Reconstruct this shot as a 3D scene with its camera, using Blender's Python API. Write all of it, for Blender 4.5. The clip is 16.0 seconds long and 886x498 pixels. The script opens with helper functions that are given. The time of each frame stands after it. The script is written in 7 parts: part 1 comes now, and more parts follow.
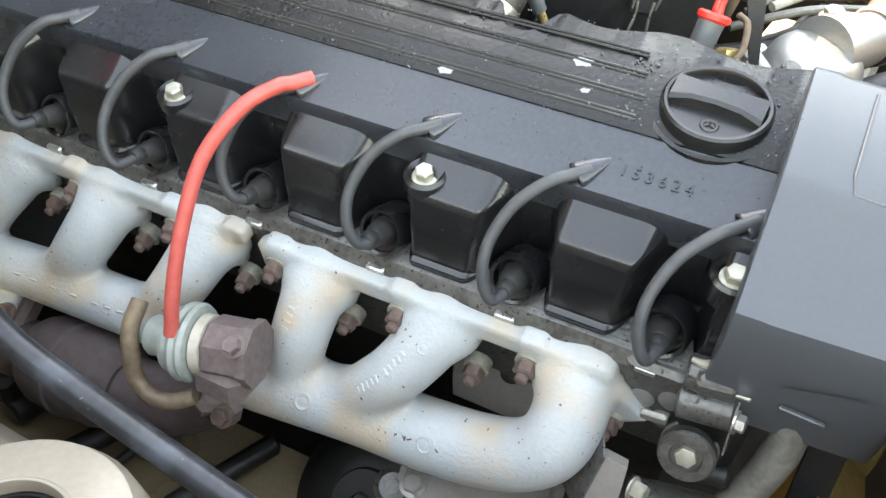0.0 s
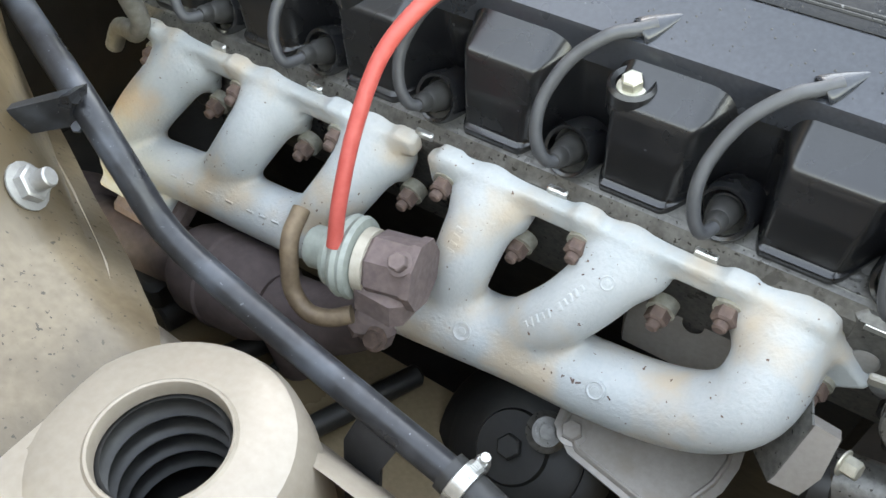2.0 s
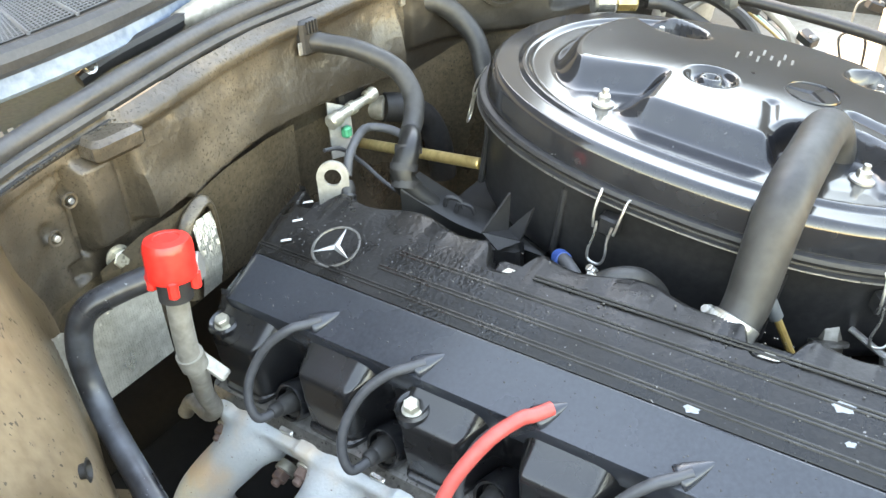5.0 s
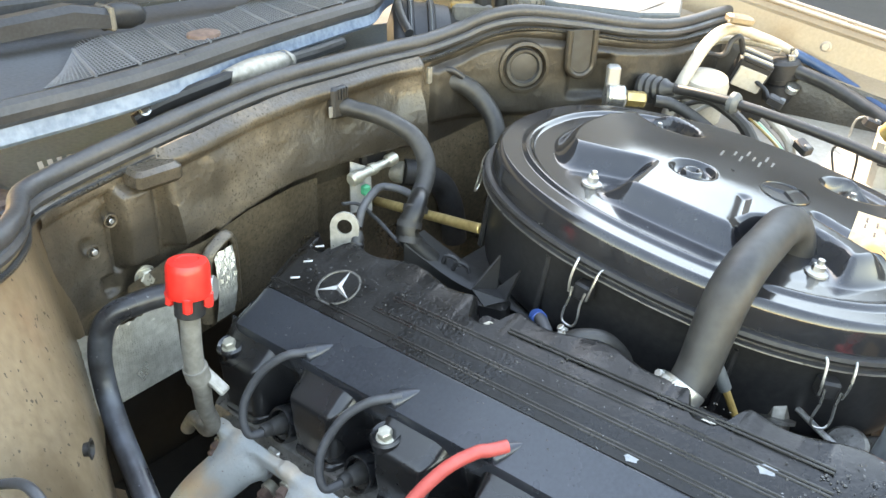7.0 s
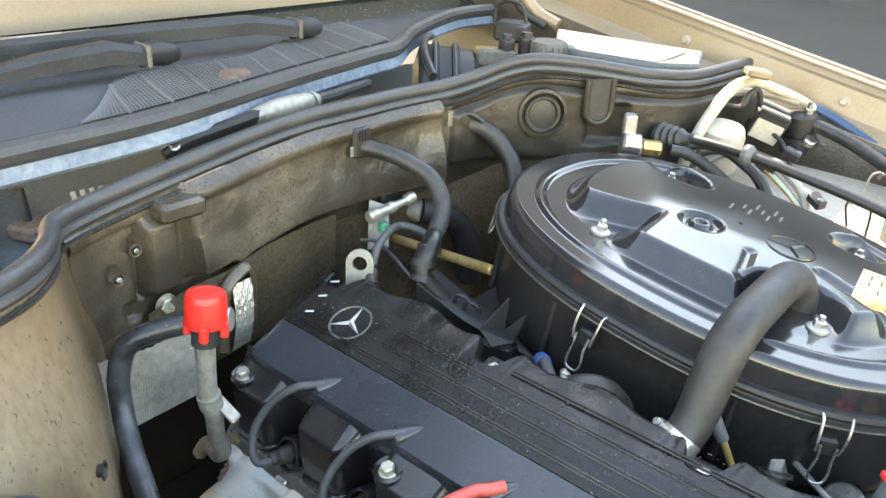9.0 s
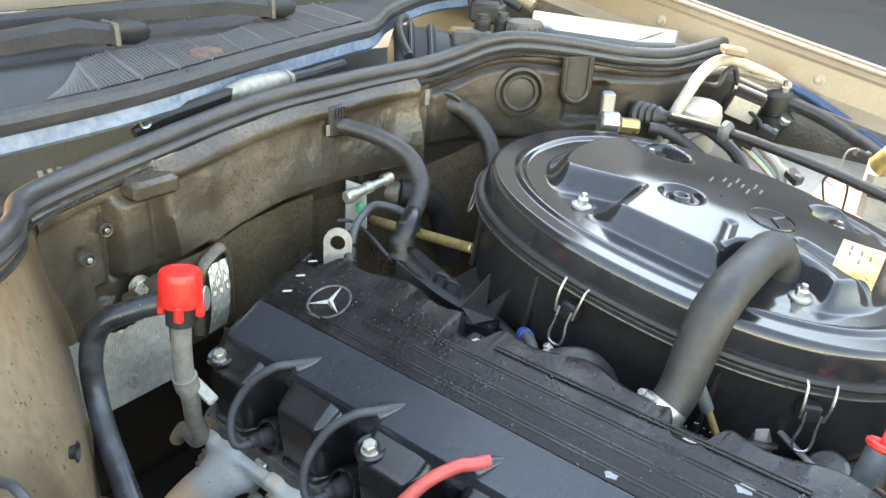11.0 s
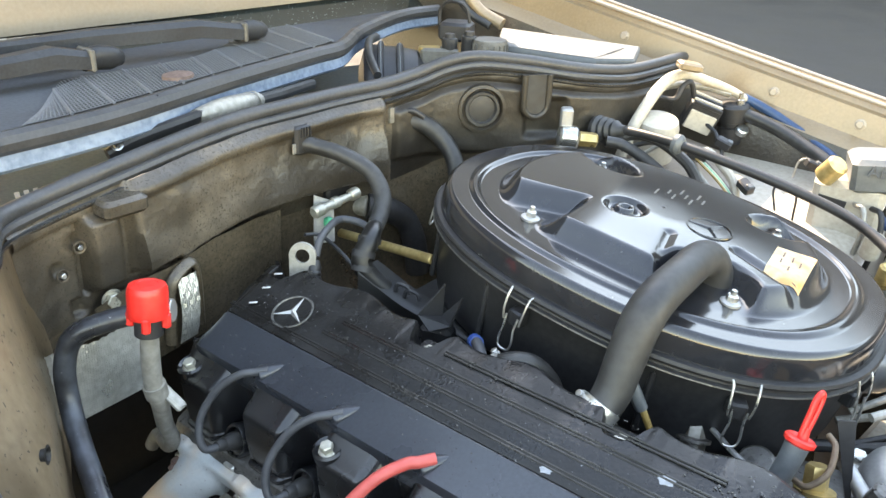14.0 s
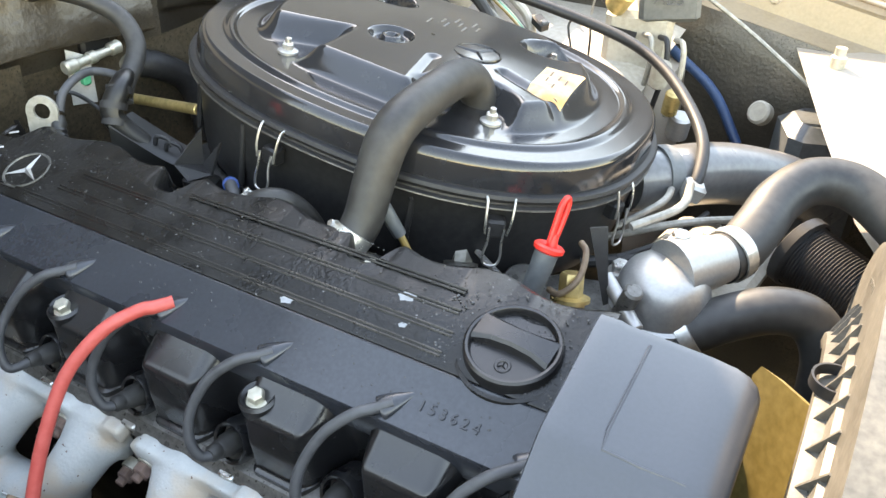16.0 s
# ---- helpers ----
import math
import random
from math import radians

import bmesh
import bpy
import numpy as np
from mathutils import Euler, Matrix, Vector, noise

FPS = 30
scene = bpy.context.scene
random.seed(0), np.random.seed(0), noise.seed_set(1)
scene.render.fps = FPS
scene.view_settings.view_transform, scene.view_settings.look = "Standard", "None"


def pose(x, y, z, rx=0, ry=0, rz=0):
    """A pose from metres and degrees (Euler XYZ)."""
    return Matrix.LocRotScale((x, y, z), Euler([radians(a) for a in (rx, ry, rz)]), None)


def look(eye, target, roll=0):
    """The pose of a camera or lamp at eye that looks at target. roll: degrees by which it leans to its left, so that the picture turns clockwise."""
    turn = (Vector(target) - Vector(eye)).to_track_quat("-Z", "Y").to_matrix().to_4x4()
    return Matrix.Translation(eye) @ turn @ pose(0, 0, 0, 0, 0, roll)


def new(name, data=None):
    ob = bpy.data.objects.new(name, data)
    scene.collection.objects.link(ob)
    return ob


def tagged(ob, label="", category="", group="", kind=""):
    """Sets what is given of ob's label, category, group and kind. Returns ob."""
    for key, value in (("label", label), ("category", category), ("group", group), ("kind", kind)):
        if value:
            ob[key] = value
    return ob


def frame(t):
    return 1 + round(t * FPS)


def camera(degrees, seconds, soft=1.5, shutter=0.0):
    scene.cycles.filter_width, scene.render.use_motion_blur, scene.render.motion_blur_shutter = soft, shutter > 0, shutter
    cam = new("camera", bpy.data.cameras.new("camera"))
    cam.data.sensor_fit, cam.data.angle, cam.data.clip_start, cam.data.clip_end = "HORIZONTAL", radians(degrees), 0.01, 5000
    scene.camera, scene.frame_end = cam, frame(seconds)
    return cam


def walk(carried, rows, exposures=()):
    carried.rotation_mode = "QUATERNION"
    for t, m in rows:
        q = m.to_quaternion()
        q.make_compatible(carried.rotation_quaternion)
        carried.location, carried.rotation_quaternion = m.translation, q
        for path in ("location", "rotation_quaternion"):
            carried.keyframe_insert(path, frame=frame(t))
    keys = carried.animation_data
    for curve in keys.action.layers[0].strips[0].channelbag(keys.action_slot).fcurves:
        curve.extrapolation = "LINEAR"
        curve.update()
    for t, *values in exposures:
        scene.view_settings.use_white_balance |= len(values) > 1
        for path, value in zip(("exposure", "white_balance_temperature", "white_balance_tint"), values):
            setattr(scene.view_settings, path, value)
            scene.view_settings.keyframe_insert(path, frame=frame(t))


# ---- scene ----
import itertools

cam = camera(57.8, 16.0)
PATH = [
    (0, (0.175, -0.379, 0.262), (-0.416, 1.031, -1.027), 4.5),
    (0.5, (0.171, -0.367, 0.223), (-0.502, 0.971, -1.102), 4.3),
    (1, (0.16, -0.368, 0.196), (-0.569, 0.9, -1.167), 3.7),
    (1.5, (0.144, -0.373, 0.195), (-0.623, 0.847, -1.191), 3.2),
    (2, (0.124, -0.376, 0.211), (-0.657, 0.829, -1.181), 1.9),
    (2.5, (0.116, -0.368, 0.239), (-0.678, 0.867, -1.12), -0.1),
    (3, (0.113, -0.345, 0.28), (-0.701, 0.947, -1.011), -2.2),
    (3.5, (0.106, -0.334, 0.309), (-0.73, 1.005, -0.919), -3.8),
    (4, (0.091, -0.328, 0.339), (-0.775, 1.027, -0.85), -3.6),
    (4.5, (0.073, -0.333, 0.365), (-0.835, 1.038, -0.773), -2.7),
    (5, (0.07, -0.336, 0.381), (-0.883, 1.043, -0.71), -2.5),
    (5.2, (0.07, -0.337, 0.383), (-0.888, 1.058, -0.684), -1.9),
    (7.3, (0.145, -0.38, 0.398), (-0.946, 1.025, -0.516), 2.3),
    (7.5, (0.145, -0.384, 0.394), (-0.944, 1.023, -0.518), 2.8),
    (8, (0.163, -0.386, 0.388), (-0.935, 1.019, -0.518), 4.5),
    (8.5, (0.17, -0.382, 0.405), (-0.956, 1.018, -0.475), 4.1),
    (9, (0.161, -0.377, 0.416), (-0.992, 1.015, -0.439), 3.2),
    (9.2, (0.161, -0.377, 0.413), (-1.005, 1.011, -0.433), 3.0),
    (11.3, (0.157, -0.376, 0.395), (-0.94, 1.051, -0.476), 3.1),
    (11.5, (0.165, -0.367, 0.399), (-0.947, 1.032, -0.499), 3.0),
    (12, (0.165, -0.37, 0.404), (-0.94, 1.035, -0.493), 3.4),
    (12.5, (0.163, -0.383, 0.404), (-0.961, 1.012, -0.485), 3.9),
    (13, (0.174, -0.395, 0.421), (-0.982, 0.987, -0.449), 3.5),
    (13.5, (0.195, -0.386, 0.426), (-0.954, 1.015, -0.422), 2.5),
    (14, (0.212, -0.381, 0.419), (-0.894, 1.055, -0.426), 2.5),
    (14.5, (0.216, -0.372, 0.411), (-0.856, 1.085, -0.442), 2.8),
    (15, (0.23, -0.356, 0.389), (-0.792, 1.109, -0.51), 3.0),
    (15.5, (0.263, -0.333, 0.369), (-0.66, 1.145, -0.614), 2.8),
    (16, (0.302, -0.309, 0.353), (-0.499, 1.191, -0.7), 2.6),
]
walk(cam, [(t, look(eye, target, roll)) for t, eye, target, roll in PATH],
     [(0, 3.84, 11300, 17), (3, 3.79, 10900, 17), (5, 3.94, 9700, 16), (7.5, 3.46, 9200, 15), (11.5, 3.35, 9000, 15), (14, 3.30, 8900, 16), (15.5, 3.40, 9100, 16), (16, 3.38, 9500, 17)])

# ---- world, sun ----
SUN = Vector((-0.637, 0.464, 0.62)).normalized()
world = bpy.data.worlds.new("daylight")
scene.world = world
world.use_nodes = True
wn = world.node_tree.nodes
sky = wn.new("ShaderNodeTexSky")
sky.sky_type = "NISHITA"
sky.sun_disc = False
sky.sun_elevation = math.asin(SUN.z)
sky.sun_rotation = math.atan2(SUN.x, SUN.y)
sky.air_density, sky.dust_density, sky.ozone_density = 1.5, 0.25, 1.0
wn["Background"].inputs["Strength"].default_value = 0.15
world.node_tree.links.new(sky.outputs[0], wn["Background"].inputs["Color"])
sun = new("sun", bpy.data.lights.new("sun", "SUN"))
sun.data.energy, sun.data.angle, sun.data.color = 2.2, radians(0.5), (1.0, 0.94, 0.84)
sun.matrix_world = look(SUN * 5, (0, 0, 0))


# ---- materials ----
def mat(name, a, b, rough=0.5, metal=0.0, fine=90.0, coarse=9.0, bump=0.25, dist=0.0006, rvar=0.15,
        spots=None, coat=0.0, spec=0.5, stretch=(1, 1, 1), fmix=0.5, stain=None):
    """Two colours mixed by coarse and fine noise, fine relief, uneven gloss; spots: (colour, scale, amount, roughness); stain: (colour, scale, from, to, most)."""
    m = bpy.data.materials.new(name)
    m.use_nodes = True
    n, l = m.node_tree.nodes, m.node_tree.links
    p = n["Principled BSDF"]
    tc = n.new("ShaderNodeTexCoord")
    mp = n.new("ShaderNodeMapping")
    mp.inputs["Scale"].default_value = stretch
    l.new(tc.outputs["Object"], mp.inputs["Vector"])

    def noise_tex(scale, detail=6.0):
        t = n.new("ShaderNodeTexNoise")
        t.inputs["Scale"].default_value, t.inputs["Detail"].default_value = scale, detail
        l.new(mp.outputs[0], t.inputs["Vector"])
        return t

    big, small = noise_tex(coarse), noise_tex(fine, 8.0)
    mx = n.new("ShaderNodeMix")
    mx.inputs[0].default_value = fmix
    l.new(big.outputs["Fac"], mx.inputs[2])
    l.new(small.outputs["Fac"], mx.inputs[3])
    ramp = n.new("ShaderNodeValToRGB")
    ramp.color_ramp.elements[0].position, ramp.color_ramp.elements[1].position = 0.38, 0.62
    ramp.color_ramp.elements[0].color, ramp.color_ramp.elements[1].color = (*a, 1), (*b, 1)
    l.new(mx.outputs[0], ramp.inputs[0])
    colour = ramp.outputs[0]
    if stain:
        st = noise_tex(stain[1], 4.0)
        sr = n.new("ShaderNodeMapRange")
        sr.interpolation_type = "SMOOTHSTEP"
        sr.inputs[1].default_value, sr.inputs[2].default_value, sr.inputs[4].default_value = stain[2], stain[3], stain[4]
        l.new(st.outputs["Fac"], sr.inputs[0])
        mc = n.new("ShaderNodeMix")
        mc.data_type = "RGBA"
        l.new(sr.outputs[0], mc.inputs[0])
        l.new(colour, mc.inputs[6])
        mc.inputs[7].default_value = (*stain[0], 1)
        colour = mc.outputs[2]
    rr = n.new("ShaderNodeMapRange")
    rr.inputs[1].default_value, rr.inputs[2].default_value = 0.3, 0.7
    rr.inputs[3].default_value, rr.inputs[4].default_value = max(rough - rvar, 0.02), min(rough + rvar, 1.0)
    l.new(big.outputs["Fac"], rr.inputs[0])
    rough_out = rr.outputs[0]
    if spots:
        st = noise_tex(spots[1], 3.0)
        sr = n.new("ShaderNodeMapRange")
        sr.inputs[1].default_value, sr.inputs[2].default_value = 1.0 - spots[2], 1.03 - spots[2]
        l.new(st.outputs["Fac"], sr.inputs[0])
        mc = n.new("ShaderNodeMix")
        mc.data_type = "RGBA"
        l.new(sr.outputs[0], mc.inputs[0])
        l.new(colour, mc.inputs[6])
        mc.inputs[7].default_value = (*spots[0], 1)
        colour = mc.outputs[2]
        mr = n.new("ShaderNodeMix")
        l.new(sr.outputs[0], mr.inputs[0])
        l.new(rough_out, mr.inputs[2])
        mr.inputs[3].default_value = spots[3]
        rough_out = mr.outputs[0]
    l.new(colour, p.inputs["Base Color"])
    l.new(rough_out, p.inputs["Roughness"])
    p.inputs["Metallic"].default_value = metal
    p.inputs["Coat Weight"].default_value = coat
    p.inputs["Coat Roughness"].default_value = 0.12
    p.inputs["Specular IOR Level"].default_value = spec
    if bump:
        bp = n.new("ShaderNodeBump")
        bp.inputs["Strength"].default_value, bp.inputs["Distance"].default_value = bump, dist
        l.new(small.outputs["Fac"], bp.inputs["Height"])
        l.new(bp.outputs[0], p.inputs["Normal"])
    return m


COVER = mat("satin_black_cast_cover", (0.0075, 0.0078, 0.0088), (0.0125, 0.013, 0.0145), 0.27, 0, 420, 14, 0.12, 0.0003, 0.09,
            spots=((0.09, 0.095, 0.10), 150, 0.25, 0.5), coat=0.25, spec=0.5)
# Lighter and bluer than COVER: sky sheen on the ridge added to its fading.
RIDGE = mat("faded_black_ridge_with_sky_sheen", (0.016, 0.019, 0.024), (0.027, 0.031, 0.038), 0.27, 0, 340, 7, 0.08, 0.0003, 0.08,
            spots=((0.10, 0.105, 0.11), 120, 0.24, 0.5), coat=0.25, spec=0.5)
COVER_TOP = mat("wet_oily_black_cast_cover", (0.0065, 0.0065, 0.0065), (0.0145, 0.014, 0.0135), 0.32, 0, 300, 26, 0.7, 0.0007, 0.2,
                spots=((0.16, 0.16, 0.165), 260, 0.285, 0.3), spec=0.34)
WATER = mat("oily_water_drops", (0.02, 0.02, 0.02), (0.035, 0.035, 0.035), 0.08, 0, 60, 9, 0.0, 0.0004, 0.02, coat=0.4)
PLASTIC = mat("black_plastic", (0.012, 0.012, 0.013), (0.022, 0.022, 0.023), 0.5, 0, 200, 12, 0.2, 0.0003)
TIMING = mat("grey_black_plastic_cover", (0.054, 0.059, 0.067), (0.061, 0.066, 0.075), 0.3, 0, 400, 5, 0.04, 0.0002, 0.06, coat=0.2, spec=0.5)
CAP_BLACK = mat("satin_black_cap_plastic", (0.008, 0.008, 0.009), (0.014, 0.014, 0.015), 0.3, 0, 260, 16, 0.1, 0.0003, 0.08)
RUBBER = mat("dusty_black_rubber", (0.015, 0.015, 0.015), (0.034, 0.034, 0.033), 0.5, 0, 120, 16, 0.25, 0.0004)
LEAD = mat("grey_black_lead_insulation", (0.04, 0.042, 0.046), (0.06, 0.062, 0.066), 0.5, 0, 150, 20, 0.1, 0.0002)
SEAL = mat("weathered_rubber_seal", (0.028, 0.029, 0.031), (0.05, 0.05, 0.052), 0.42, 0, 260, 30, 0.3, 0.0005)
RED_HOSE = mat("red_silicone_hose", (0.46, 0.062, 0.05), (0.54, 0.092, 0.076), 0.5, 0, 160, 15, 0.1, 0.0002)
RED = mat("red_plastic", (0.7, 0.02, 0.015), (0.8, 0.04, 0.03), 0.38, 0, 160, 15, 0.1, 0.0002, 0.06)
WHITE_CAST = mat("white_heat_painted_iron", (0.39, 0.425, 0.432), (0.48, 0.50, 0.495), 0.5, 0, 340, 12, 0.7, 0.0009, 0.1,
                 spots=((0.15, 0.09, 0.07), 230, 0.30, 0.8), stain=((0.52, 0.41, 0.30), 19, 0.44, 0.70, 0.85), fmix=0.25)
ALU = mat("dull_cast_aluminium", (0.33, 0.328, 0.32), (0.39, 0.386, 0.374), 0.42, 0.7, 320, 9, 0.35, 0.0004)
ALU_DIRTY = mat("oily_dirty_aluminium", (0.085, 0.082, 0.076), (0.155, 0.15, 0.14), 0.38, 0.5, 260, 60, 0.6, 0.0007,
                spots=((0.03, 0.027, 0.022), 300, 0.36, 0.5))
STEEL = mat("bright_zinc_steel", (0.42, 0.42, 0.4), (0.6, 0.59, 0.56), 0.32, 0.9, 240, 30, 0.2, 0.0003)
BOLT_Y = mat("yellow_passivated_bolt", (0.40, 0.38, 0.31), (0.56, 0.54, 0.46), 0.42, 0.6, 240, 40, 0.3, 0.0003)
RUST = mat("rusty_brown_steel", (0.10, 0.065, 0.055), (0.20, 0.13, 0.105), 0.8, 0.1, 160, 20, 0.6, 0.0008)
TAN_RUST = mat("tan_heat_stained_steel", (0.13, 0.088, 0.058), (0.22, 0.155, 0.10), 0.6, 0.2, 160, 20, 0.4, 0.0006)
PURPLE_RUST = mat("scaled_exhaust_casting", (0.125, 0.09, 0.088), (0.19, 0.14, 0.13), 0.78, 0.1, 200, 24, 0.6, 0.0008)
EXHAUST = mat("dark_rust_exhaust_pipe", (0.065, 0.046, 0.046), (0.10, 0.074, 0.072), 0.8, 0.1, 120, 16, 0.6, 0.0008)
SAGE = mat("sage_green_coated_metal", (0.22, 0.25, 0.225), (0.30, 0.33, 0.30), 0.5, 0.1, 180, 18, 0.3, 0.0004)
BODY = mat("champagne_body_paint", (0.29, 0.243, 0.195), (0.335, 0.285, 0.232), 0.38, 0.1, 200, 7, 0.1, 0.0003, 0.1, coat=0.12)
# Dirt of the bulkhead; its darkness also serves as shade on the far inner wall.
BODY_DIRTY_SHADE = mat("grimy_and_shaded_body_paint", (0.052, 0.042, 0.031), (0.118, 0.096, 0.070), 0.38, 0.0, 200, 5, 0.8, 0.0011, 0.12,
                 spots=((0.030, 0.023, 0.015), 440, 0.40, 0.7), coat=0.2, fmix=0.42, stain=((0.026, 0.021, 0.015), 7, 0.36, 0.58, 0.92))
# Stained body paint, its base darkened for the shade on the column.
COLUMN_PAINT = mat("stained_champagne_paint_with_shade", (0.115, 0.080, 0.047), (0.190, 0.142, 0.092), 0.4, 0.0, 200, 6, 0.35, 0.0006, 0.12,
                   spots=((0.05, 0.04, 0.028), 330, 0.34, 0.7), coat=0.2, fmix=0.35, stain=((0.075, 0.052, 0.030), 9, 0.42, 0.60, 0.85), stretch=(1.0, 1.0, 0.38))
# Grimy bulkhead paint taken far darker: the corner's shade is in the colour.
CORNER_SHADE = mat("grimy_corner_paint_with_shade", (0.018, 0.0155, 0.0125), (0.036, 0.031, 0.024), 0.42, 0.0, 220, 6, 0.6, 0.0008, 0.12,
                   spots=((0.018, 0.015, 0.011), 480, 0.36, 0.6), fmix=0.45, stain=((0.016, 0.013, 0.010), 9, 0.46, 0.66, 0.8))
WIPER = mat("weathered_black_wiper_plastic", (0.020, 0.022, 0.026), (0.034, 0.037, 0.042), 0.45, 0, 300, 18, 0.15, 0.0003, 0.1, spec=0.3)
GRIME = mat("oil_soaked_lower_bulkhead", (0.026, 0.021, 0.014), (0.085, 0.067, 0.045), 0.36, 0, 220, 9, 0.7, 0.0008, 0.15,
            spots=((0.015, 0.012, 0.008), 480, 0.38, 0.6), coat=0.3, fmix=0.45)
# Champagne paint with the warm tint of sunlit bounce mixed into it.
WING = mat("bounce_warmed_champagne_paint", (0.20, 0.145, 0.088), (0.27, 0.205, 0.132), 0.36, 0.1, 220, 6, 0.15, 0.0004, 0.1, coat=0.3, fmix=0.3)
LID = mat("dusty_glossy_black_enamel", (0.012, 0.013, 0.0155), (0.019, 0.020, 0.023), 0.13, 0, 90, 10, 0.0, 0.0003, 0.035, spec=0.5, coat=0.25,
          spots=((0.10, 0.10, 0.095), 170, 0.25, 0.5))
HOUSING = mat("satin_black_air_housing", (0.016, 0.016, 0.017), (0.03, 0.03, 0.031), 0.45, 0, 160, 9, 0.2, 0.0004, 0.12, spec=0.3)
# Duct plastic lightened to silver grey: the sun's glint as base colour.
DUCT = mat("black_duct_with_sun_glint", (0.085, 0.088, 0.092), (0.13, 0.134, 0.138), 0.28, 0.2, 160, 9, 0.15, 0.0004, 0.08, coat=0.3)
PIPE_BLACK = mat("worn_black_painted_pipe", (0.014, 0.015, 0.018), (0.03, 0.032, 0.036), 0.33, 0.1, 120, 20, 0.3, 0.0004, 0.1,
                 spots=((0.16, 0.17, 0.18), 420, 0.30, 0.5), stain=((0.09, 0.105, 0.125), 21, 0.48, 0.66, 0.55))
FOIL = mat("embossed_aluminium_foil", (0.46, 0.46, 0.42), (0.70, 0.70, 0.66), 0.38, 0.75, 120, 10, 0.3, 0.0004)
emboss = FOIL.node_tree.nodes.new("ShaderNodeTexVoronoi")
emboss.inputs["Scale"].default_value, emboss.inputs["Randomness"].default_value = 420.0, 0.15
FOIL.node_tree.links.new(FOIL.node_tree.nodes["Mapping"].outputs[0], emboss.inputs["Vector"])
FOIL.node_tree.nodes["Bump"].inputs["Strength"].default_value, FOIL.node_tree.nodes["Bump"].inputs["Distance"].default_value = 0.6, 0.0012
FOIL.node_tree.links.new(emboss.outputs["Distance"], FOIL.node_tree.nodes["Bump"].inputs["Height"])
SHIELD = mat("heat_faded_shield_steel", (0.29, 0.262, 0.238), (0.34, 0.312, 0.288), 0.42, 0.3, 260, 14, 0.3, 0.0004, 0.1, stain=((0.20, 0.14, 0.09), 12, 0.5, 0.75, 0.6))
GREY_PIPE = mat("dirty_grey_plated_pipe", (0.20, 0.19, 0.165), (0.34, 0.325, 0.29), 0.45, 0.4, 150, 20, 0.3, 0.0004)
BRASS = mat("yellow_chromate_brass", (0.42, 0.30, 0.12), (0.62, 0.47, 0.22), 0.38, 0.7, 160, 20, 0.2, 0.0003)
OCHRE = mat("ochre_sleeve", (0.20, 0.125, 0.035), (0.30, 0.20, 0.06), 0.5, 0, 160, 20, 0.1, 0.0003)
BLUE_CAP = mat("blue_plastic", (0.015, 0.06, 0.22), (0.03, 0.10, 0.32), 0.45, 0, 160, 20, 0.1, 0.0003)
BLUE = mat("blue_hose", (0.010, 0.035, 0.09), (0.018, 0.055, 0.13), 0.45, 0, 160, 20, 0.1, 0.0003)
GREEN = mat("green_plastic", (0.02, 0.30, 0.16), (0.04, 0.42, 0.22), 0.45, 0, 160, 20, 0.1, 0.0003)
FAN = mat("yellowed_nylon_fan", (0.13, 0.095, 0.030), (0.20, 0.15, 0.055), 0.45, 0, 160, 14, 0.1, 0.0003)
MOUNT = mat("oily_black_mount", (0.008, 0.008, 0.008), (0.014, 0.014, 0.013), 0.45, 0, 160, 14, 0.3, 0.0005)
# Darker than any grime: the shade of recesses and openings as a colour.
DARK = mat("near_black_recess_shade", (0.004, 0.0036, 0.0032), (0.010, 0.009, 0.008), 0.7, 0, 60, 10, 0.5, 0.002)
SILVER_TXT = mat("silver_paint", (0.5, 0.5, 0.5), (0.66, 0.66, 0.66), 0.4, 0.5, 200, 20, 0.1, 0.0002)
BLUE_TAPE = mat("blue_grey_coated_flange", (0.085, 0.125, 0.19), (0.20, 0.255, 0.33), 0.5, 0.1, 130, 14, 0.4, 0.0006)
ORANGE = mat("faded_orange_sticker", (0.50, 0.25, 0.075), (0.58, 0.47, 0.29), 0.4, 0, 70, 26, 0.1, 0.0002)
# Pale plastic; on the two shelves it is body paint brightened as if sunlit.
PALE = mat("pale_plastic_and_sunlit_paint", (0.32, 0.285, 0.23), (0.43, 0.39, 0.325), 0.5, 0, 160, 14, 0.2, 0.0003)
GREY_PLASTIC = mat("grey_plastic", (0.07, 0.078, 0.082), (0.105, 0.115, 0.12), 0.5, 0, 160, 14, 0.2, 0.0003)
CONCRETE = mat("sandy_concrete", (0.018, 0.0155, 0.012), (0.03, 0.026, 0.02), 0.9, 0, 40, 1.5, 0.5, 0.003)
GLASS_DARK = mat("wet_dark_windscreen_glass", (0.012, 0.016, 0.015), (0.02, 0.026, 0.024), 0.12, 0, 120, 4, 0.0, 0.0004, 0.03,
                 spots=((0.2, 0.22, 0.21), 260, 0.33, 0.3), spec=0.3)
PLENUM = mat("dusty_grey_plenum_paint", (0.075, 0.092, 0.108), (0.115, 0.135, 0.15), 0.8, 0, 200, 6, 0.3, 0.0004, 0.1, spec=0.1)


# Greys of the two added walls, set by how the lid should reflect.
REFLECTION_WALL = mat("reflection_wall_grey", (0.055, 0.06, 0.062), (0.10, 0.105, 0.105), 0.85, 0, 6, 0.4, 0.4, 0.004)
PALE_REFLECTION_WALL = mat("reflection_wall_pale", (0.17, 0.18, 0.195), (0.26, 0.27, 0.285), 0.85, 0, 6, 0.4, 0.4, 0.004)
CHIP = mat("bare_grey_primer", (0.17, 0.185, 0.20), (0.25, 0.265, 0.28), 0.45, 0, 300, 30, 0.3, 0.0003)
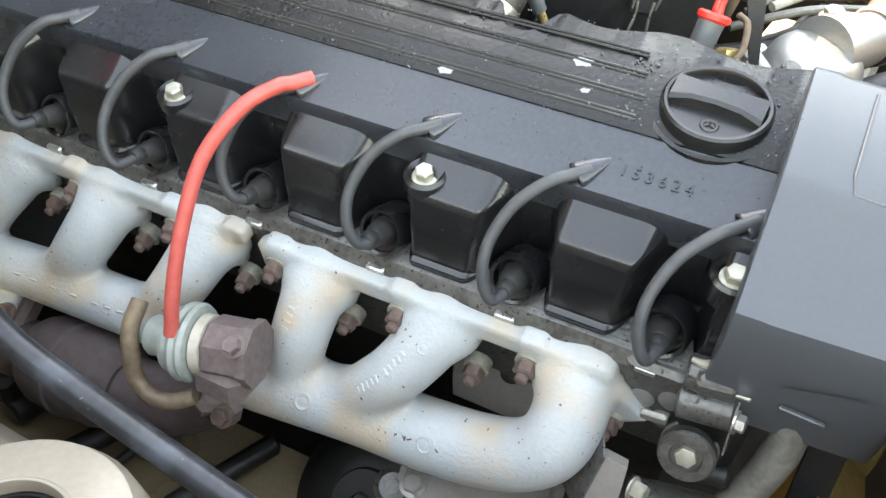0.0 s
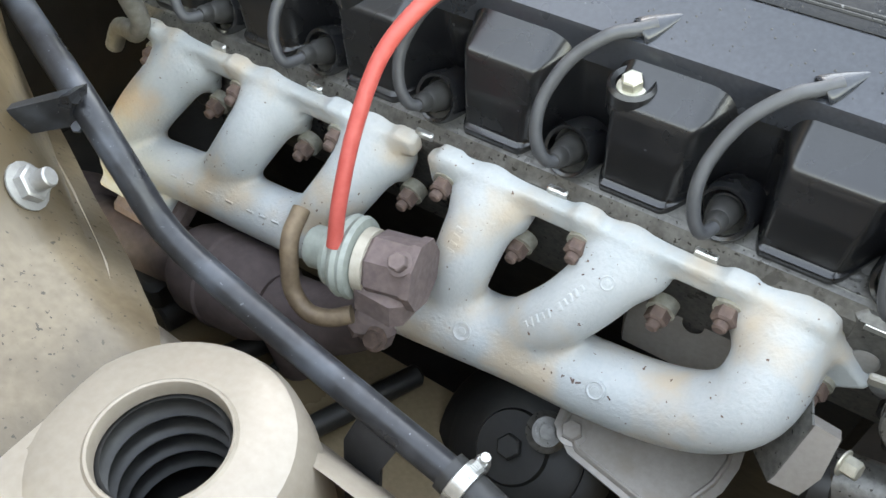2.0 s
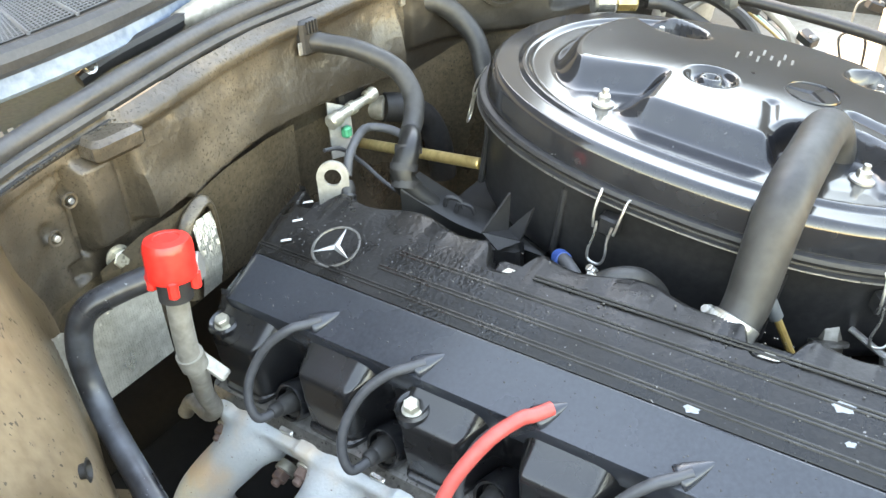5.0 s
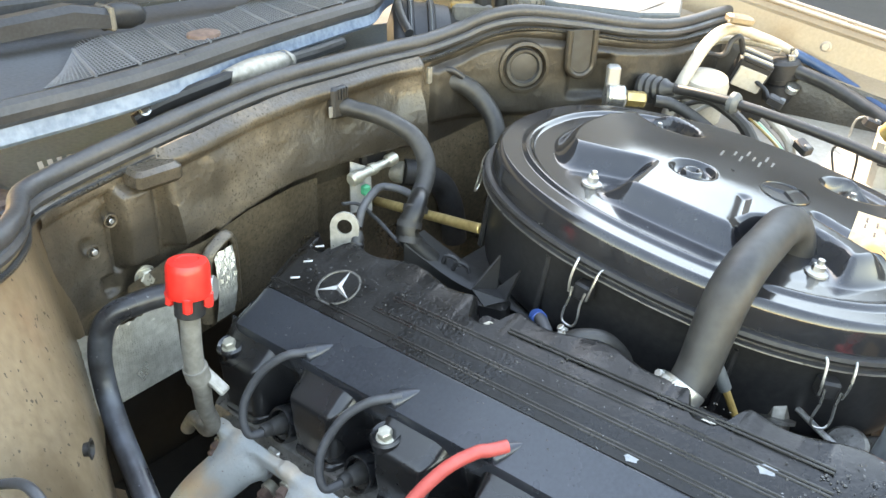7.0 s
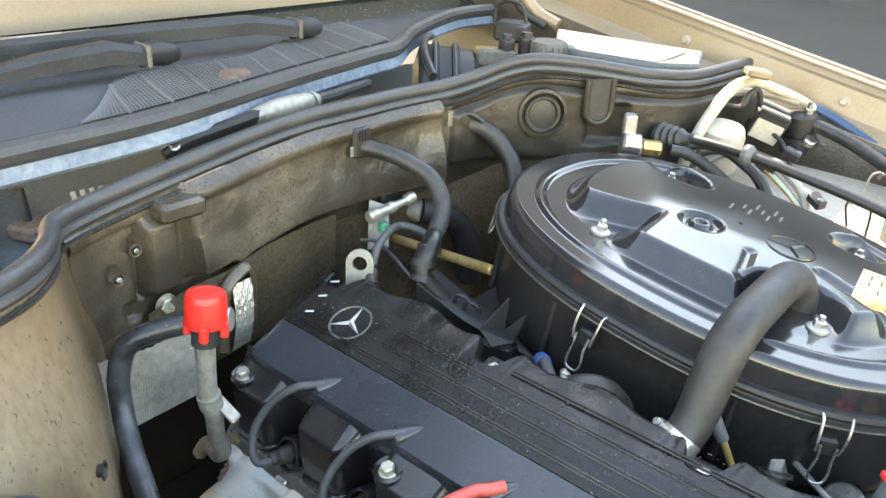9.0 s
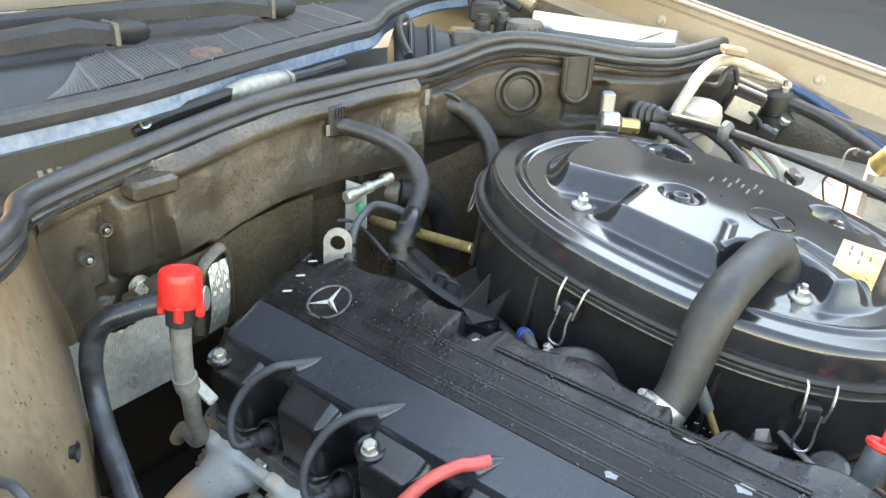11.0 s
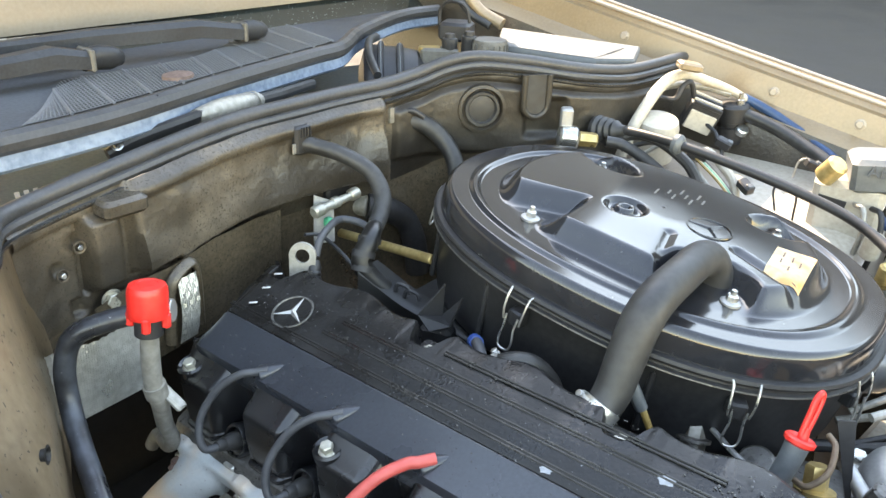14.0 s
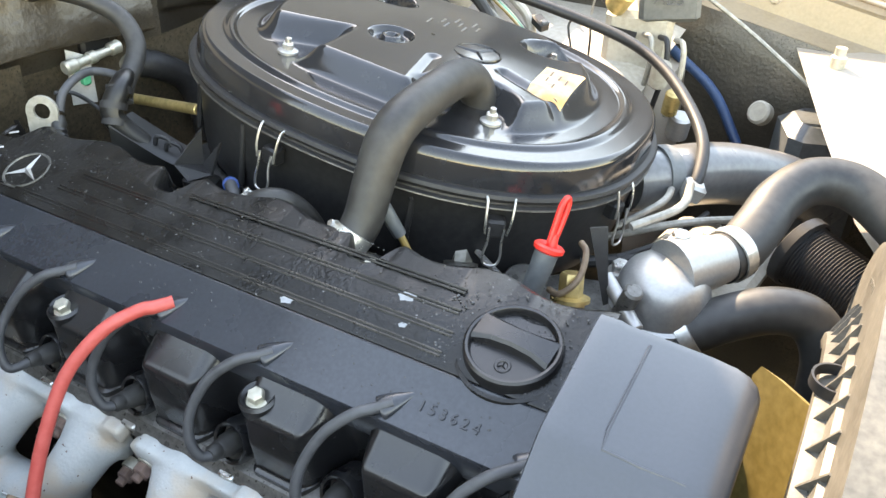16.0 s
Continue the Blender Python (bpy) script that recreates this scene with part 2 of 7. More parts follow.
GRILLE = mat("weathered_grey_grille", (0.11, 0.113, 0.12), (0.17, 0.172, 0.178), 0.5, 0, 260, 9, 0.2, 0.0003)
SCUTTLE = mat("weathered_grey_scuttle_plastic", (0.055, 0.058, 0.064), (0.085, 0.089, 0.096), 0.62, 0, 260, 9, 0.3, 0.0004, spec=0.25)
SHROUD = mat("dusty_shroud_plastic", (0.07, 0.066, 0.058), (0.13, 0.122, 0.105), 0.55, 0, 200, 10, 0.3, 0.0004)


# ---- mesh helpers ----
def V(*a):
    return Vector(a)


def spline(pts, n=6):
    """Points of a smooth curve through pts."""
    pts = [Vector(p) for p in pts]
    if len(pts) < 3:
        return pts
    ext = [2 * pts[0] - pts[1], *pts, 2 * pts[-1] - pts[-2]]
    out = []
    for i in range(1, len(ext) - 2):
        p0, p1, p2, p3 = ext[i - 1 : i + 3]
        for k in range(n):
            t = k / n
            out.append(0.5 * (2 * p1 + (p2 - p0) * t + (2 * p0 - 5 * p1 + 4 * p2 - p3) * t * t + (3 * p1 - p0 - 3 * p2 + p3) * t**3))
    return [*out, pts[-1]]


def loft(bm, rings, closed=True, cap=True):
    vs = [[bm.verts.new(p) for p in r] for r in rings]
    n = len(vs[0])
    for a, b in zip(vs, vs[1:]):
        for i in range(n if closed else n - 1):
            j = (i + 1) % n
            bm.faces.new((a[i], a[j], b[j], b[i]))
    if cap and closed:
        bm.faces.new(vs[0][::-1])
        bm.faces.new(vs[-1])
    return bm


def tube(bm, pts, r, seg=12, smooth=6, cap=True, flat=1.0):
    """A round bar or hose along pts; r: one radius or one for each given point."""
    n0 = len(pts)
    radii = r if isinstance(r, (list, tuple)) else [r] * n0
    if smooth and n0 > 2:
        rad = [p.x for p in spline([(q, 0, 0) for q in radii], smooth)]
        pts = spline(pts, smooth)
    else:
        pts, rad = [Vector(p) for p in pts], list(radii)
    side, rings = None, []
    for i, p in enumerate(pts):
        d = (pts[min(i + 1, len(pts) - 1)] - pts[max(i - 1, 0)]).normalized()
        if side is None:
            side = d.orthogonal().normalized()
        side = (side - d * side.dot(d)).normalized()
        up = d.cross(side)
        rings.append([p + (side * math.cos(a) + up * math.sin(a) * flat) * rad[i] for a in (2 * math.pi * k / seg for k in range(seg))])
    return loft(bm, rings, True, cap)


def axis(a, b):
    """A frame at a whose z points to b."""
    a, b = Vector(a), Vector(b)
    return Matrix.Translation(a) @ (b - a).to_track_quat("Z", "Y").to_matrix().to_4x4()


def lathe(bm, prof, m=Matrix(), seg=24, cap=True, sx=1.0):
    """A turned body: prof is (radius, height) pairs along the local z of m."""
    rings = [[m @ V(max(r, 1e-5) * sx * math.cos(2 * math.pi * k / seg), max(r, 1e-5) * math.sin(2 * math.pi * k / seg), z) for k in range(seg)] for r, z in prof]
    return loft(bm, rings, True, cap)


def rod(bm, a, b, r, seg=16, bev=0.0):
    h = (Vector(b) - Vector(a)).length
    bev = min(bev, r * 0.5, h * 0.4)
    prof = [(r - bev, 0), (r, bev), (r, h - bev), (r - bev, h)] if bev else [(r, 0), (r, h)]
    return lathe(bm, prof, axis(a, b), seg)


def prism(bm, poly, z0, z1, m=Matrix(), bev=0.0):
    """A plate: the outline poly in the local xy plane of m from z0 to z1, its upper rim chamfered by bev."""
    pts = [V(*p) for p in poly]
    c = sum(pts, V(0, 0)) / len(pts)

    def inset(d):
        return [p + (c - p).normalized() * d for p in pts]

    levels = [(pts, z0), (pts, z1 - bev), (inset(bev), z1)] if bev else [(pts, z0), (pts, z1)]
    return loft(bm, [[m @ V(p.x, p.y, z) for p in q] for q, z in levels])


def box(bm, c, s, bev=0.002, rot=(0, 0, 0), m=Matrix()):
    """A box with chamfered edges, centre c, size s."""
    t = m @ pose(*c, *rot)
    x, y, z = (q / 2 for q in s)
    b = min(bev, x * 0.6, y * 0.6, z * 0.6)
    rings = []
    for zz, d in ((-z, b), (-z + b, 0), (z - b, 0), (z, b)):
        X, Y = x - d, y - d
        rings.append([t @ V(px, py, zz) for px, py in ((X - b, Y), (-X + b, Y), (-X, Y - b), (-X, -Y + b), (-X + b, -Y), (X - b, -Y), (X, -Y + b), (X, Y - b))])
    return loft(bm, rings)


def hexbolt(bm, p, d, r=0.0065, h=0.006, washer=True):
    m = axis(p, Vector(p) + Vector(d))
    if washer:
        lathe(bm, [(r * 1.35, 0), (r * 1.35, 0.0012), (r * 1.1, 0.0016)], m, 18)
    lathe(bm, [(r, 0.001), (r, h - 0.001), (r * 0.86, h)], m, 6)
    return bm


def finish(name, bm, material, angle=35):
    bmesh.ops.recalc_face_normals(bm, faces=bm.faces)
    me = bpy.data.meshes.new(name)
    bm.to_mesh(me)
    bm.free()
    me.materials.append(material)
    for p in me.polygons:
        p.use_smooth = True
    me.set_sharp_from_angle(angle=radians(angle))
    return me


def part(name, bm, material, parent, label="", angle=35):
    ob = new(name, finish(name, bm, material, angle))
    ob.parent = parent
    return tagged(ob, label)


def thing(name, label, category, m=Matrix(), group="", kind=""):
    """An Empty that parents the parts of one thing."""
    ob = new(name)
    ob.empty_display_size = 0.02
    ob.matrix_world = m
    return tagged(ob, label, category, group, kind)


def solid(name, bm, material, label, category, m=Matrix(), group="", kind="", angle=35):
    """A thing that is one mesh."""
    ob = new(name, finish(name, bm, material, angle))
    ob.matrix_world = m
    return tagged(ob, label, category, group, kind)


def B():
    return bmesh.new()


def smooth01(x):
    x = max(0.0, min(1.0, x))
    return x * x * (3 - 2 * x)


ENG = pose(0, 0, 0, 15, 0, 0)   # the engine leans 15 degrees
PITCH = 0.0965                  # from cylinder to cylinder
LEADS = [k * PITCH for k in range(-3, 3)]

# ---- ground and body shell ----
bm = B()
loft(bm, [[V(-60, -60, -0.85), V(60, -60, -0.85)], [V(-60, 60, -0.85), V(60, 60, -0.85)]], closed=False, cap=False)
tagged(new("ground", finish("ground", bm, CONCRETE)), "sandy concrete driveway under the car", "ground", kind="structure")

SEAL_PATH = [(-0.352, -0.30, 0.145), (-0.360, -0.235, 0.146), (-0.378, -0.185, 0.147), (-0.408, -0.153, 0.147), (-0.446, -0.130, 0.146), (-0.464, -0.09, 0.147), (-0.469, -0.012, 0.157), (-0.481, 0.128, 0.170), (-0.477, 0.245, 0.174),
             (-0.474, 0.307, 0.175), (-0.462, 0.364, 0.178), (-0.451, 0.416, 0.186), (-0.430, 0.445, 0.199), (-0.403, 0.479, 0.205),
             (-0.361, 0.535, 0.198), (-0.317, 0.609, 0.184), (-0.300, 0.716, 0.171), (-0.295, 0.865, 0.168), (-0.29, 0.90, 0.165)]
FW = [V(*p) for p in SEAL_PATH]

firewall = thing("firewall", "grimy champagne-painted bulkhead panel with pressed steps and holes", "bulkhead", kind="structure")
top = spline(FW[4:], 4)


def ramp(x, a, b):
    return smooth01((x - a) / (b - a))


def patch(y, z, y0, y1, z0, z1, e=0.005):
    """1 inside a soft-edged rectangle of the panel, 0 outside."""
    return ramp(y, y0 - e, y0 + e) * ramp(-y, -y1 - e, -y1 + e) * ramp(z, z0 - e, z0 + e) * ramp(-z, -z1 - e, -z1 + e)


def pressing(y, z, drop):
    """How far the pressed bulkhead stands out at y, z."""
    d = 0.004 + 0.009 * ramp(drop, 0.010, 0.020) - 0.003 * ramp(drop, 0.026, 0.029)
    # upright channel under the folded tab, with its open joint
    d += 0.015 * patch(y, z, -0.055, -0.023, 0.050, 0.122, 0.0045)
    d -= 0.007 * patch(y, z, -0.064, -0.057, 0.046, 0.120, 0.002)
    foot = np.interp(y, [-0.013, 0.030, 0.034, 0.084, 0.121, 0.148, 0.20, 0.34], [0.052, 0.056, 0.050, 0.062, 0.066, 0.068, 0.070, 0.062])
    mid = ramp(y, -0.014, -0.006) * ramp(-y, -0.352, -0.346) * ramp(z, foot - 0.002, foot + 0.006)
    d += (0.013 + 0.012 * ramp(drop, 0.030, 0.095)) * mid
    d -= 0.006 * patch(y, z, -0.076, -0.062, 0.028, 0.045, 0.0015)
    d += 0.005 * math.exp(-(((y - 0.055) / 0.05) ** 2 + ((z - 0.120) / 0.02) ** 2))
    d += 0.008 * ramp(y, 0.364, 0.372) * ramp(drop, 0.03, 0.036) * ramp(z, 0.075, 0.085)
    d -= 0.010 * patch(y, z, 0.530, 0.575, 0.10, 0.15, 0.005)
    for y0, z0 in ((-0.066, 0.103), (-0.086, 0.081)):
        d -= 0.004 * (1 - ramp(math.hypot(y - y0, z - z0), 0.004, 0.009))
    d += 0.0015 * math.sin(y * 37) * math.sin(z * 60 + y * 20) + 0.0009 * noise.noise(V(y * 45, z * 60, 3.0)) + 0.0003 * noise.noise(V(y * 160, z * 170, 9.0))
    return d


ys = np.cumsum([0.0] + [(b - a).length for a, b in zip(top, top[1:])])
bm, rows_fw = B(), []
along = [ys[-1] * i / 330 for i in range(331)]
for j in range(64):
    drop = 0.010 + 0.150 * j / 62
    row = []
    for a in along:
        p = V(*(np.interp(a, ys, [q[i] for q in top]) for i in range(3)))
        q = V(*(np.interp(a + 0.004, ys, [q[i] for q in top]) for i in range(3))) - V(*(np.interp(a - 0.004, ys, [q[i] for q in top]) for i in range(3)))
        nrm = V(q.y, -q.x, 0).normalized()
        z = p.z - drop - (0.20 * smooth01((p.y - 0.16) / 0.05) if j == 63 else 0.0)
        row.append(V(p.x, p.y, z) + nrm * pressing(p.y, z, drop))
    rows_fw.append(row)
CUT = 48
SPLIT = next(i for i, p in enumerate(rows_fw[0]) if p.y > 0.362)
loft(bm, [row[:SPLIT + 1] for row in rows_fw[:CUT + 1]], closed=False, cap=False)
part("panel", bm, BODY_DIRTY_SHADE, firewall, angle=60)
# beyond the split the panel takes the paint with the corner shade
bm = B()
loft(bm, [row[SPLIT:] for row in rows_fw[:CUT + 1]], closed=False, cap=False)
part("corner_panel", bm, CORNER_SHADE, firewall, "grimy corner panel, darkened for the shade in the corner", 60)
bm = B()
loft(bm, rows_fw[CUT:], closed=False, cap=False)
part("lower_panel", bm, GRIME, firewall, "oil-soaked lower edge", 60)

seal = thing("cowl_seal", "black ribbed rubber seal along the top of the bulkhead", "seal", kind="structure")
bm = B()
tube(bm, [p + V(0, 0, 0.001) for p in FW], 0.0078, 12, 5)
part("bead", bm, SEAL, seal)
bm = B()
tube(bm, [p + V(0.007, -0.002, -0.009) for p in FW], 0.0052, 8, 5)
part("lip", bm, SEAL, seal)
bm = B()
tube(bm, [p + V(0.012, -0.003, -0.019) for p in FW], 0.0042, 8, 5, flat=0.6)
part("lower_lip", bm, RUBBER, seal)
bm = B()
tube(bm, [p + V(-0.009, 0.003, -0.006) for p in FW], 0.0045, 8, 5)
part("rear_lip", bm, RUBBER, seal)

bm = B()
for i, p in enumerate(spline(FW, 14)[20:]):
    box(bm, tuple(p + V(0.0175, -0.004, -0.0165)), (0.0014, 0.0026, 0.0014), 0.0)
tagged(part("moulded_stitching", bm, RUBBER, seal), "fine moulded stitching", kind="stuff")

# side panel that curves from the bulkhead to the strut tower
side = thing("inner_wing_column", "champagne-painted curved panel between bulkhead and strut tower, darkened for shade", "body panel", kind="structure")
bm = B()
COLUMN = {0.140: [(-0.462, -0.10), (-0.444, -0.128), (-0.407, -0.150), (-0.376, -0.183), (-0.357, -0.235), (-0.348, -0.33)],
          0.060: [(-0.458, -0.10), (-0.430, -0.126), (-0.390, -0.148), (-0.350, -0.178), (-0.325, -0.235), (-0.315, -0.33)],
          0.010: [(-0.455, -0.10), (-0.420, -0.125), (-0.370, -0.147), (-0.322, -0.178), (-0.295, -0.235), (-0.285, -0.33)],
          -0.060: [(-0.450, -0.10), (-0.415, -0.124), (-0.360, -0.147), (-0.305, -0.180), (-0.268, -0.235), (-0.250, -0.33)],
          -0.105: [(-0.440, -0.11), (-0.400, -0.130), (-0.340, -0.155), (-0.280, -0.190), (-0.235, -0.240), (-0.215, -0.33)],
          -0.128: [(-0.42, -0.13), (-0.37, -0.150), (-0.30, -0.178), (-0.225, -0.212), (-0.175, -0.250), (-0.165, -0.33)],
          -0.150: [(-0.42, -0.11), (-0.37, -0.130), (-0.30, -0.160), (-0.215, -0.195), (-0.155, -0.235), (-0.145, -0.33)]}
rings = [[V(p.x, p.y, z) for p in spline([(x, y, 0) for x, y in pts], 5)] for z, pts in COLUMN.items()]
loft(bm, rings, closed=False, cap=False)
part("panel", bm, COLUMN_PAINT, side)

bm = B()
lathe(bm, [(0.0075, 0.0006), (0.0060, 0.0012), (0.0050, 0.0), (0.0045, -0.004), (0.0, -0.004)], axis((-0.2860, -0.190, 0.030), (-0.2795, -0.1825, 0.0305)), 20, cap=False)
part("drain_hole", bm, DARK, side, "dark round drain hole")
bm = B()
tube(bm, [(-0.330, -0.250, 0.010), (-0.3049, -0.240, 0.0242), (-0.2657, -0.240, 0.0474), (-0.2454, -0.240, 0.0443), (-0.2438, -0.240, 0.023), (-0.2533, -0.240, -0.005), (-0.262, -0.245, -0.05)], 0.0034, 12, 6)
solid("wing_cable", bm, LEAD, "grey cable looping beside the painted column", "cable")

# strut tower
tower = thing("strut_tower", "champagne-painted strut tower with a round opening on top", "strut tower", kind="structure")
TC = V(-0.103, -0.271, -0.13)
bm = B()
prof = [(0.0335, -0.008), (0.0338, 0.0), (0.0345, 0.0014), (0.0360, 0.0016), (0.0375, 0.0002), (0.056, -0.0005), (0.065, -0.004), (0.0705, -0.014), (0.075, -0.035), (0.08, -0.09), (0.085, -0.40)]
lathe(bm, prof, Matrix.Translation(TC), 48, cap=False)
part("shell", bm, BODY, tower)
for i in range(4):
    bm = B()
    lathe(bm, [(0.031 + 0.006 * math.sin(q), 0.008 * math.cos(q)) for q in (math.pi * k / 6 for k in range(7))], Matrix.Translation(TC + V(0, 0, -0.016 - 0.017 * i)), 32, cap=False)
    part("coil", bm, RUBBER, tower, "dark coil turn inside the opening")
# near-black disc in place of shade down the well
bm = B()
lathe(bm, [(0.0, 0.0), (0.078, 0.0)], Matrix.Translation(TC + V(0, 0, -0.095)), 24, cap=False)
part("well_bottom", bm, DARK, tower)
bm = B()
loft(bm, [[V(x, y, -0.1335), V(x, -0.47, -0.1335)] for x, y in ((-0.46, -0.11), (-0.42, -0.125), (-0.37, -0.145), (-0.30, -0.172), (-0.225, -0.205), (-0.178, -0.235), (-0.165, -0.27))] + [[V(-0.155, -0.31, -0.1335), V(-0.12, -0.47, -0.1335)], [V(-0.05, -0.336, -0.135), V(0.0, -0.47, -0.135)]], closed=False, cap=False)
part("shoulder", bm, BODY, tower)
bm = B()
loft(bm, [[V(x, -0.226 - d, -0.150), V(x, -0.216 - d, -0.156), V(x + 0.004, -0.188 - d, -0.200 - 2 * d), V(x + 0.006, -0.183 - d, -0.230 - 2 * d), V(x + 0.01, -0.180 - d, -0.60)] for x, d in ((-0.40, -0.03), (-0.33, -0.015), (-0.27, 0.0), (-0.19, 0.002), (-0.10, 0.004), (-0.03, 0.006), (0.06, 0.012), (0.20, 0.02))], closed=False, cap=False)
part("wheelhouse_slope", bm, BODY, tower)
bm = B()
hexbolt(bm, (-0.262, -0.215, -0.085), (0.75, 0.5, 0.45), 0.011, 0.008)
rod(bm, (-0.262, -0.215, -0.085), V(-0.262, -0.215, -0.085) + V(0.75, 0.5, 0.45) * 0.018, 0.006, 12, 0.001)
part("hexagon_nut", bm, ALU, tower, "champagne-painted hexagon nut and stud")

# far inner wing with its gutter, and the outer wing edge
wing = thing("far_wing", "champagne-painted wing with a bolted inner flange", "wing", kind="structure")


def zA(x):
    return 0.161 - 0.183 * (x + 0.091)


bm = B()
rings = []
for x in (-0.9, -0.6, -0.3, 0.0, 0.3, 0.6):
    z = zA(x)
    rings.append([V(x, 0.99, z - 0.5), V(x, 0.975, z - 0.1), V(x, 0.95, z - 0.012), V(x, 0.925, z + 0.002), V(x, 0.905, z), V(x, 0.901, z - 0.010), V(x, 0.893, z - 0.013), V(x, 0.885, z - 0.05),
                  V(x, 0.875, z - 0.056), V(x, 0.85, z - 0.062)])
loft(bm, rings, closed=False, cap=False)
part("panel", bm, WING, wing)
for y, dz, r in ((0.9025, 0.002, 0.0032), (0.945, 0.0, 0.0030)):
    bm = B()
    tube(bm, [(x, y, zA(x) + dz) for x in (-0.9, 0.0, 0.6)], r, 8, 0)
    part("folded_edge", bm, BODY, wing, "bright folded wing edge")
# lower wall in the dark paint: shade by colour, below the lighter wing panel
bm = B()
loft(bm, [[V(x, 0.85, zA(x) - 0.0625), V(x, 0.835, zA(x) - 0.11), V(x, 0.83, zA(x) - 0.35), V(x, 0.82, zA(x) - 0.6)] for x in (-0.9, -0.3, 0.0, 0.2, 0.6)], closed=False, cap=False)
part("inner_wall", bm, BODY_DIRTY_SHADE, wing, "inner wall with shade put into its dark paint")
for x in (-0.40, -0.141, -0.012, 0.16):
    bm = B()
    hexbolt(bm, (x, 0.8885, zA(x) - 0.032), (0, -1, 0.15), 0.006, 0.006)
    part("flange_bolt", bm, BODY, wing)
bm = B()
loft(bm, [[V(-0.29, 0.62, 0.02), V(-0.29, 0.72, 0.05), V(-0.29, 0.835, 0.06)], [V(0.02, 0.60, -0.02), V(0.02, 0.70, 0.0), V(0.02, 0.83, 0.02)], [V(0.07, 0.60, -0.03), V(0.07, 0.70, -0.01), V(0.07, 0.83, 0.0)], [V(0.10, 0.60, -0.40), V(0.10, 0.70, -0.40), V(0.10, 0.83, -0.40)]], closed=False, cap=False)
part("inner_slope", bm, BODY, wing)

# scuttle with air grille, windscreen
scuttle = thing("scuttle", "grey-black plastic scuttle panel with air grille below the windscreen", "scuttle", kind="structure")
bm = B()
edge = spline([(-0.50, -0.2, 0.19), (-0.505, -0.1, 0.19), (-0.517, 0.022, 0.19), (-0.562, 0.194, 0.19), (-0.599, 0.365, 0.19), (-0.614, 0.434, 0.19), (-0.684, 0.544, 0.19), (-0.75, 0.715, 0.19), (-0.75, 0.82, 0.19)], 4)
loft(bm, [[p for p in edge], [V(p.x - 0.02, p.y, 0.193) for p in edge], [V(-0.80, p.y, 0.19) for p in edge], [V(-0.95, p.y, 0.17) for p in edge]], closed=False, cap=False)
part("panel", bm, SCUTTLE, scuttle)
bm = B()
tube(bm, edge, 0.011, 10, 0)
part("edge_seal", bm, SEAL, scuttle)
bm = B()
loft(bm, [[p + V(0.004, 0, -0.008) for p in edge], [p + V(0.008, 0, -0.022) for p in edge], [p + V(0.004, 0, -0.026) for p in edge]], closed=False, cap=False)
part("flange", bm, BLUE_TAPE, scuttle, "pale blue-grey coated flange under the seal")
bm = B()
loft(bm, [[V(x, y, z) for y in (-0.6, 0.0, 0.6, 1.2)] for x, z in ((-0.775, 0.187), (-0.80, 0.1905), (-1.45, 0.60))], closed=False, cap=False)
solid("windscreen", bm, GLASS_DARK, "wet dark windscreen glass", "windscreen", kind="structure")

# plenum floor between bulkhead and scuttle
bm = B()
loft(bm, [[p + V(-0.005, 0, -0.02) for p in top], [V(p.x - 0.10, p.y + 0.04 * max(0, p.y), 0.10) for p in top], [V(p.x - 0.5, p.y + 0.04, 0.10) for p in top]], closed=False, cap=False)
loft(bm, [[V(-1.0, y, 0.104), V(x - 0.004, y, 0.104)] for x, y in ((-0.352, -0.60), (-0.352, -0.30), (-0.360, -0.235), (-0.378, -0.185), (-0.408, -0.153), (-0.446, -0.130), (-0.464, -0.09))], closed=False, cap=False)
solid("plenum_floor", bm, PLENUM, "dusty grey-painted plenum tray behind the bulkhead", "body panel", kind="structure")

# bonnet standing upright on its hinges: it shades most of the bay
bm = B()
# the uneven far corner is shaped to place the shadow edge on lid and wing
outline = [(-0.72, 0.24), (-0.70, 0.216), (0.91, 0.216), (0.935, 0.24), (0.945, 0.60), (1.075, 0.82), (1.08, 0.93), (1.045, 1.03), (0.975, 1.060), (0.90, 1.24), (0.80, 1.42), (-0.66, 1.42), (-0.72, 1.30)]
rings = []
for x, k in ((-0.845, 1.0), (-0.835, 1.0), (-0.830, 0.985)):
    rings.append([V(x - 0.06 * ((z - 0.25) / 1.2) ** 2, 0.18 + (y - 0.18) * k, 0.8 + (z - 0.8) * k) for y, z in outline])
loft(bm, rings)
solid("bonnet", bm, BODY, "champagne-painted bonnet standing upright on its hinges", "bonnet", kind="structure")

# pad out of view, added on the bonnet so that reflections turn darker
bm = B()
loft(bm, [[V(x - 0.06 * ((z - 0.25) / 1.2) ** 2, y, z) for y, z in ((-0.60, 0.46), (0.90, 0.46), (0.90, 1.02), (0.80, 1.24), (0.72, 1.32), (-0.60, 1.32))] for x in (-0.834, -0.822)])
solid("bonnet_reflection_pad", bm, SCUTTLE, "unseen dark grey pad added under the bonnet to darken reflections", "insulation", kind="structure")

# tunnel wall behind the engine and subframe below, recess shade in their near-black colour
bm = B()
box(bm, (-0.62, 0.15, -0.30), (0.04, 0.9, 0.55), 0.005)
solid("tunnel_wall", bm, DARK, "tunnel wall behind the engine, near-black for recess shade", "body panel", kind="structure")
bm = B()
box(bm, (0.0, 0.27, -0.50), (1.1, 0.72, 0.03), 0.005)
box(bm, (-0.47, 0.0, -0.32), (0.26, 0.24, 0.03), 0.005)
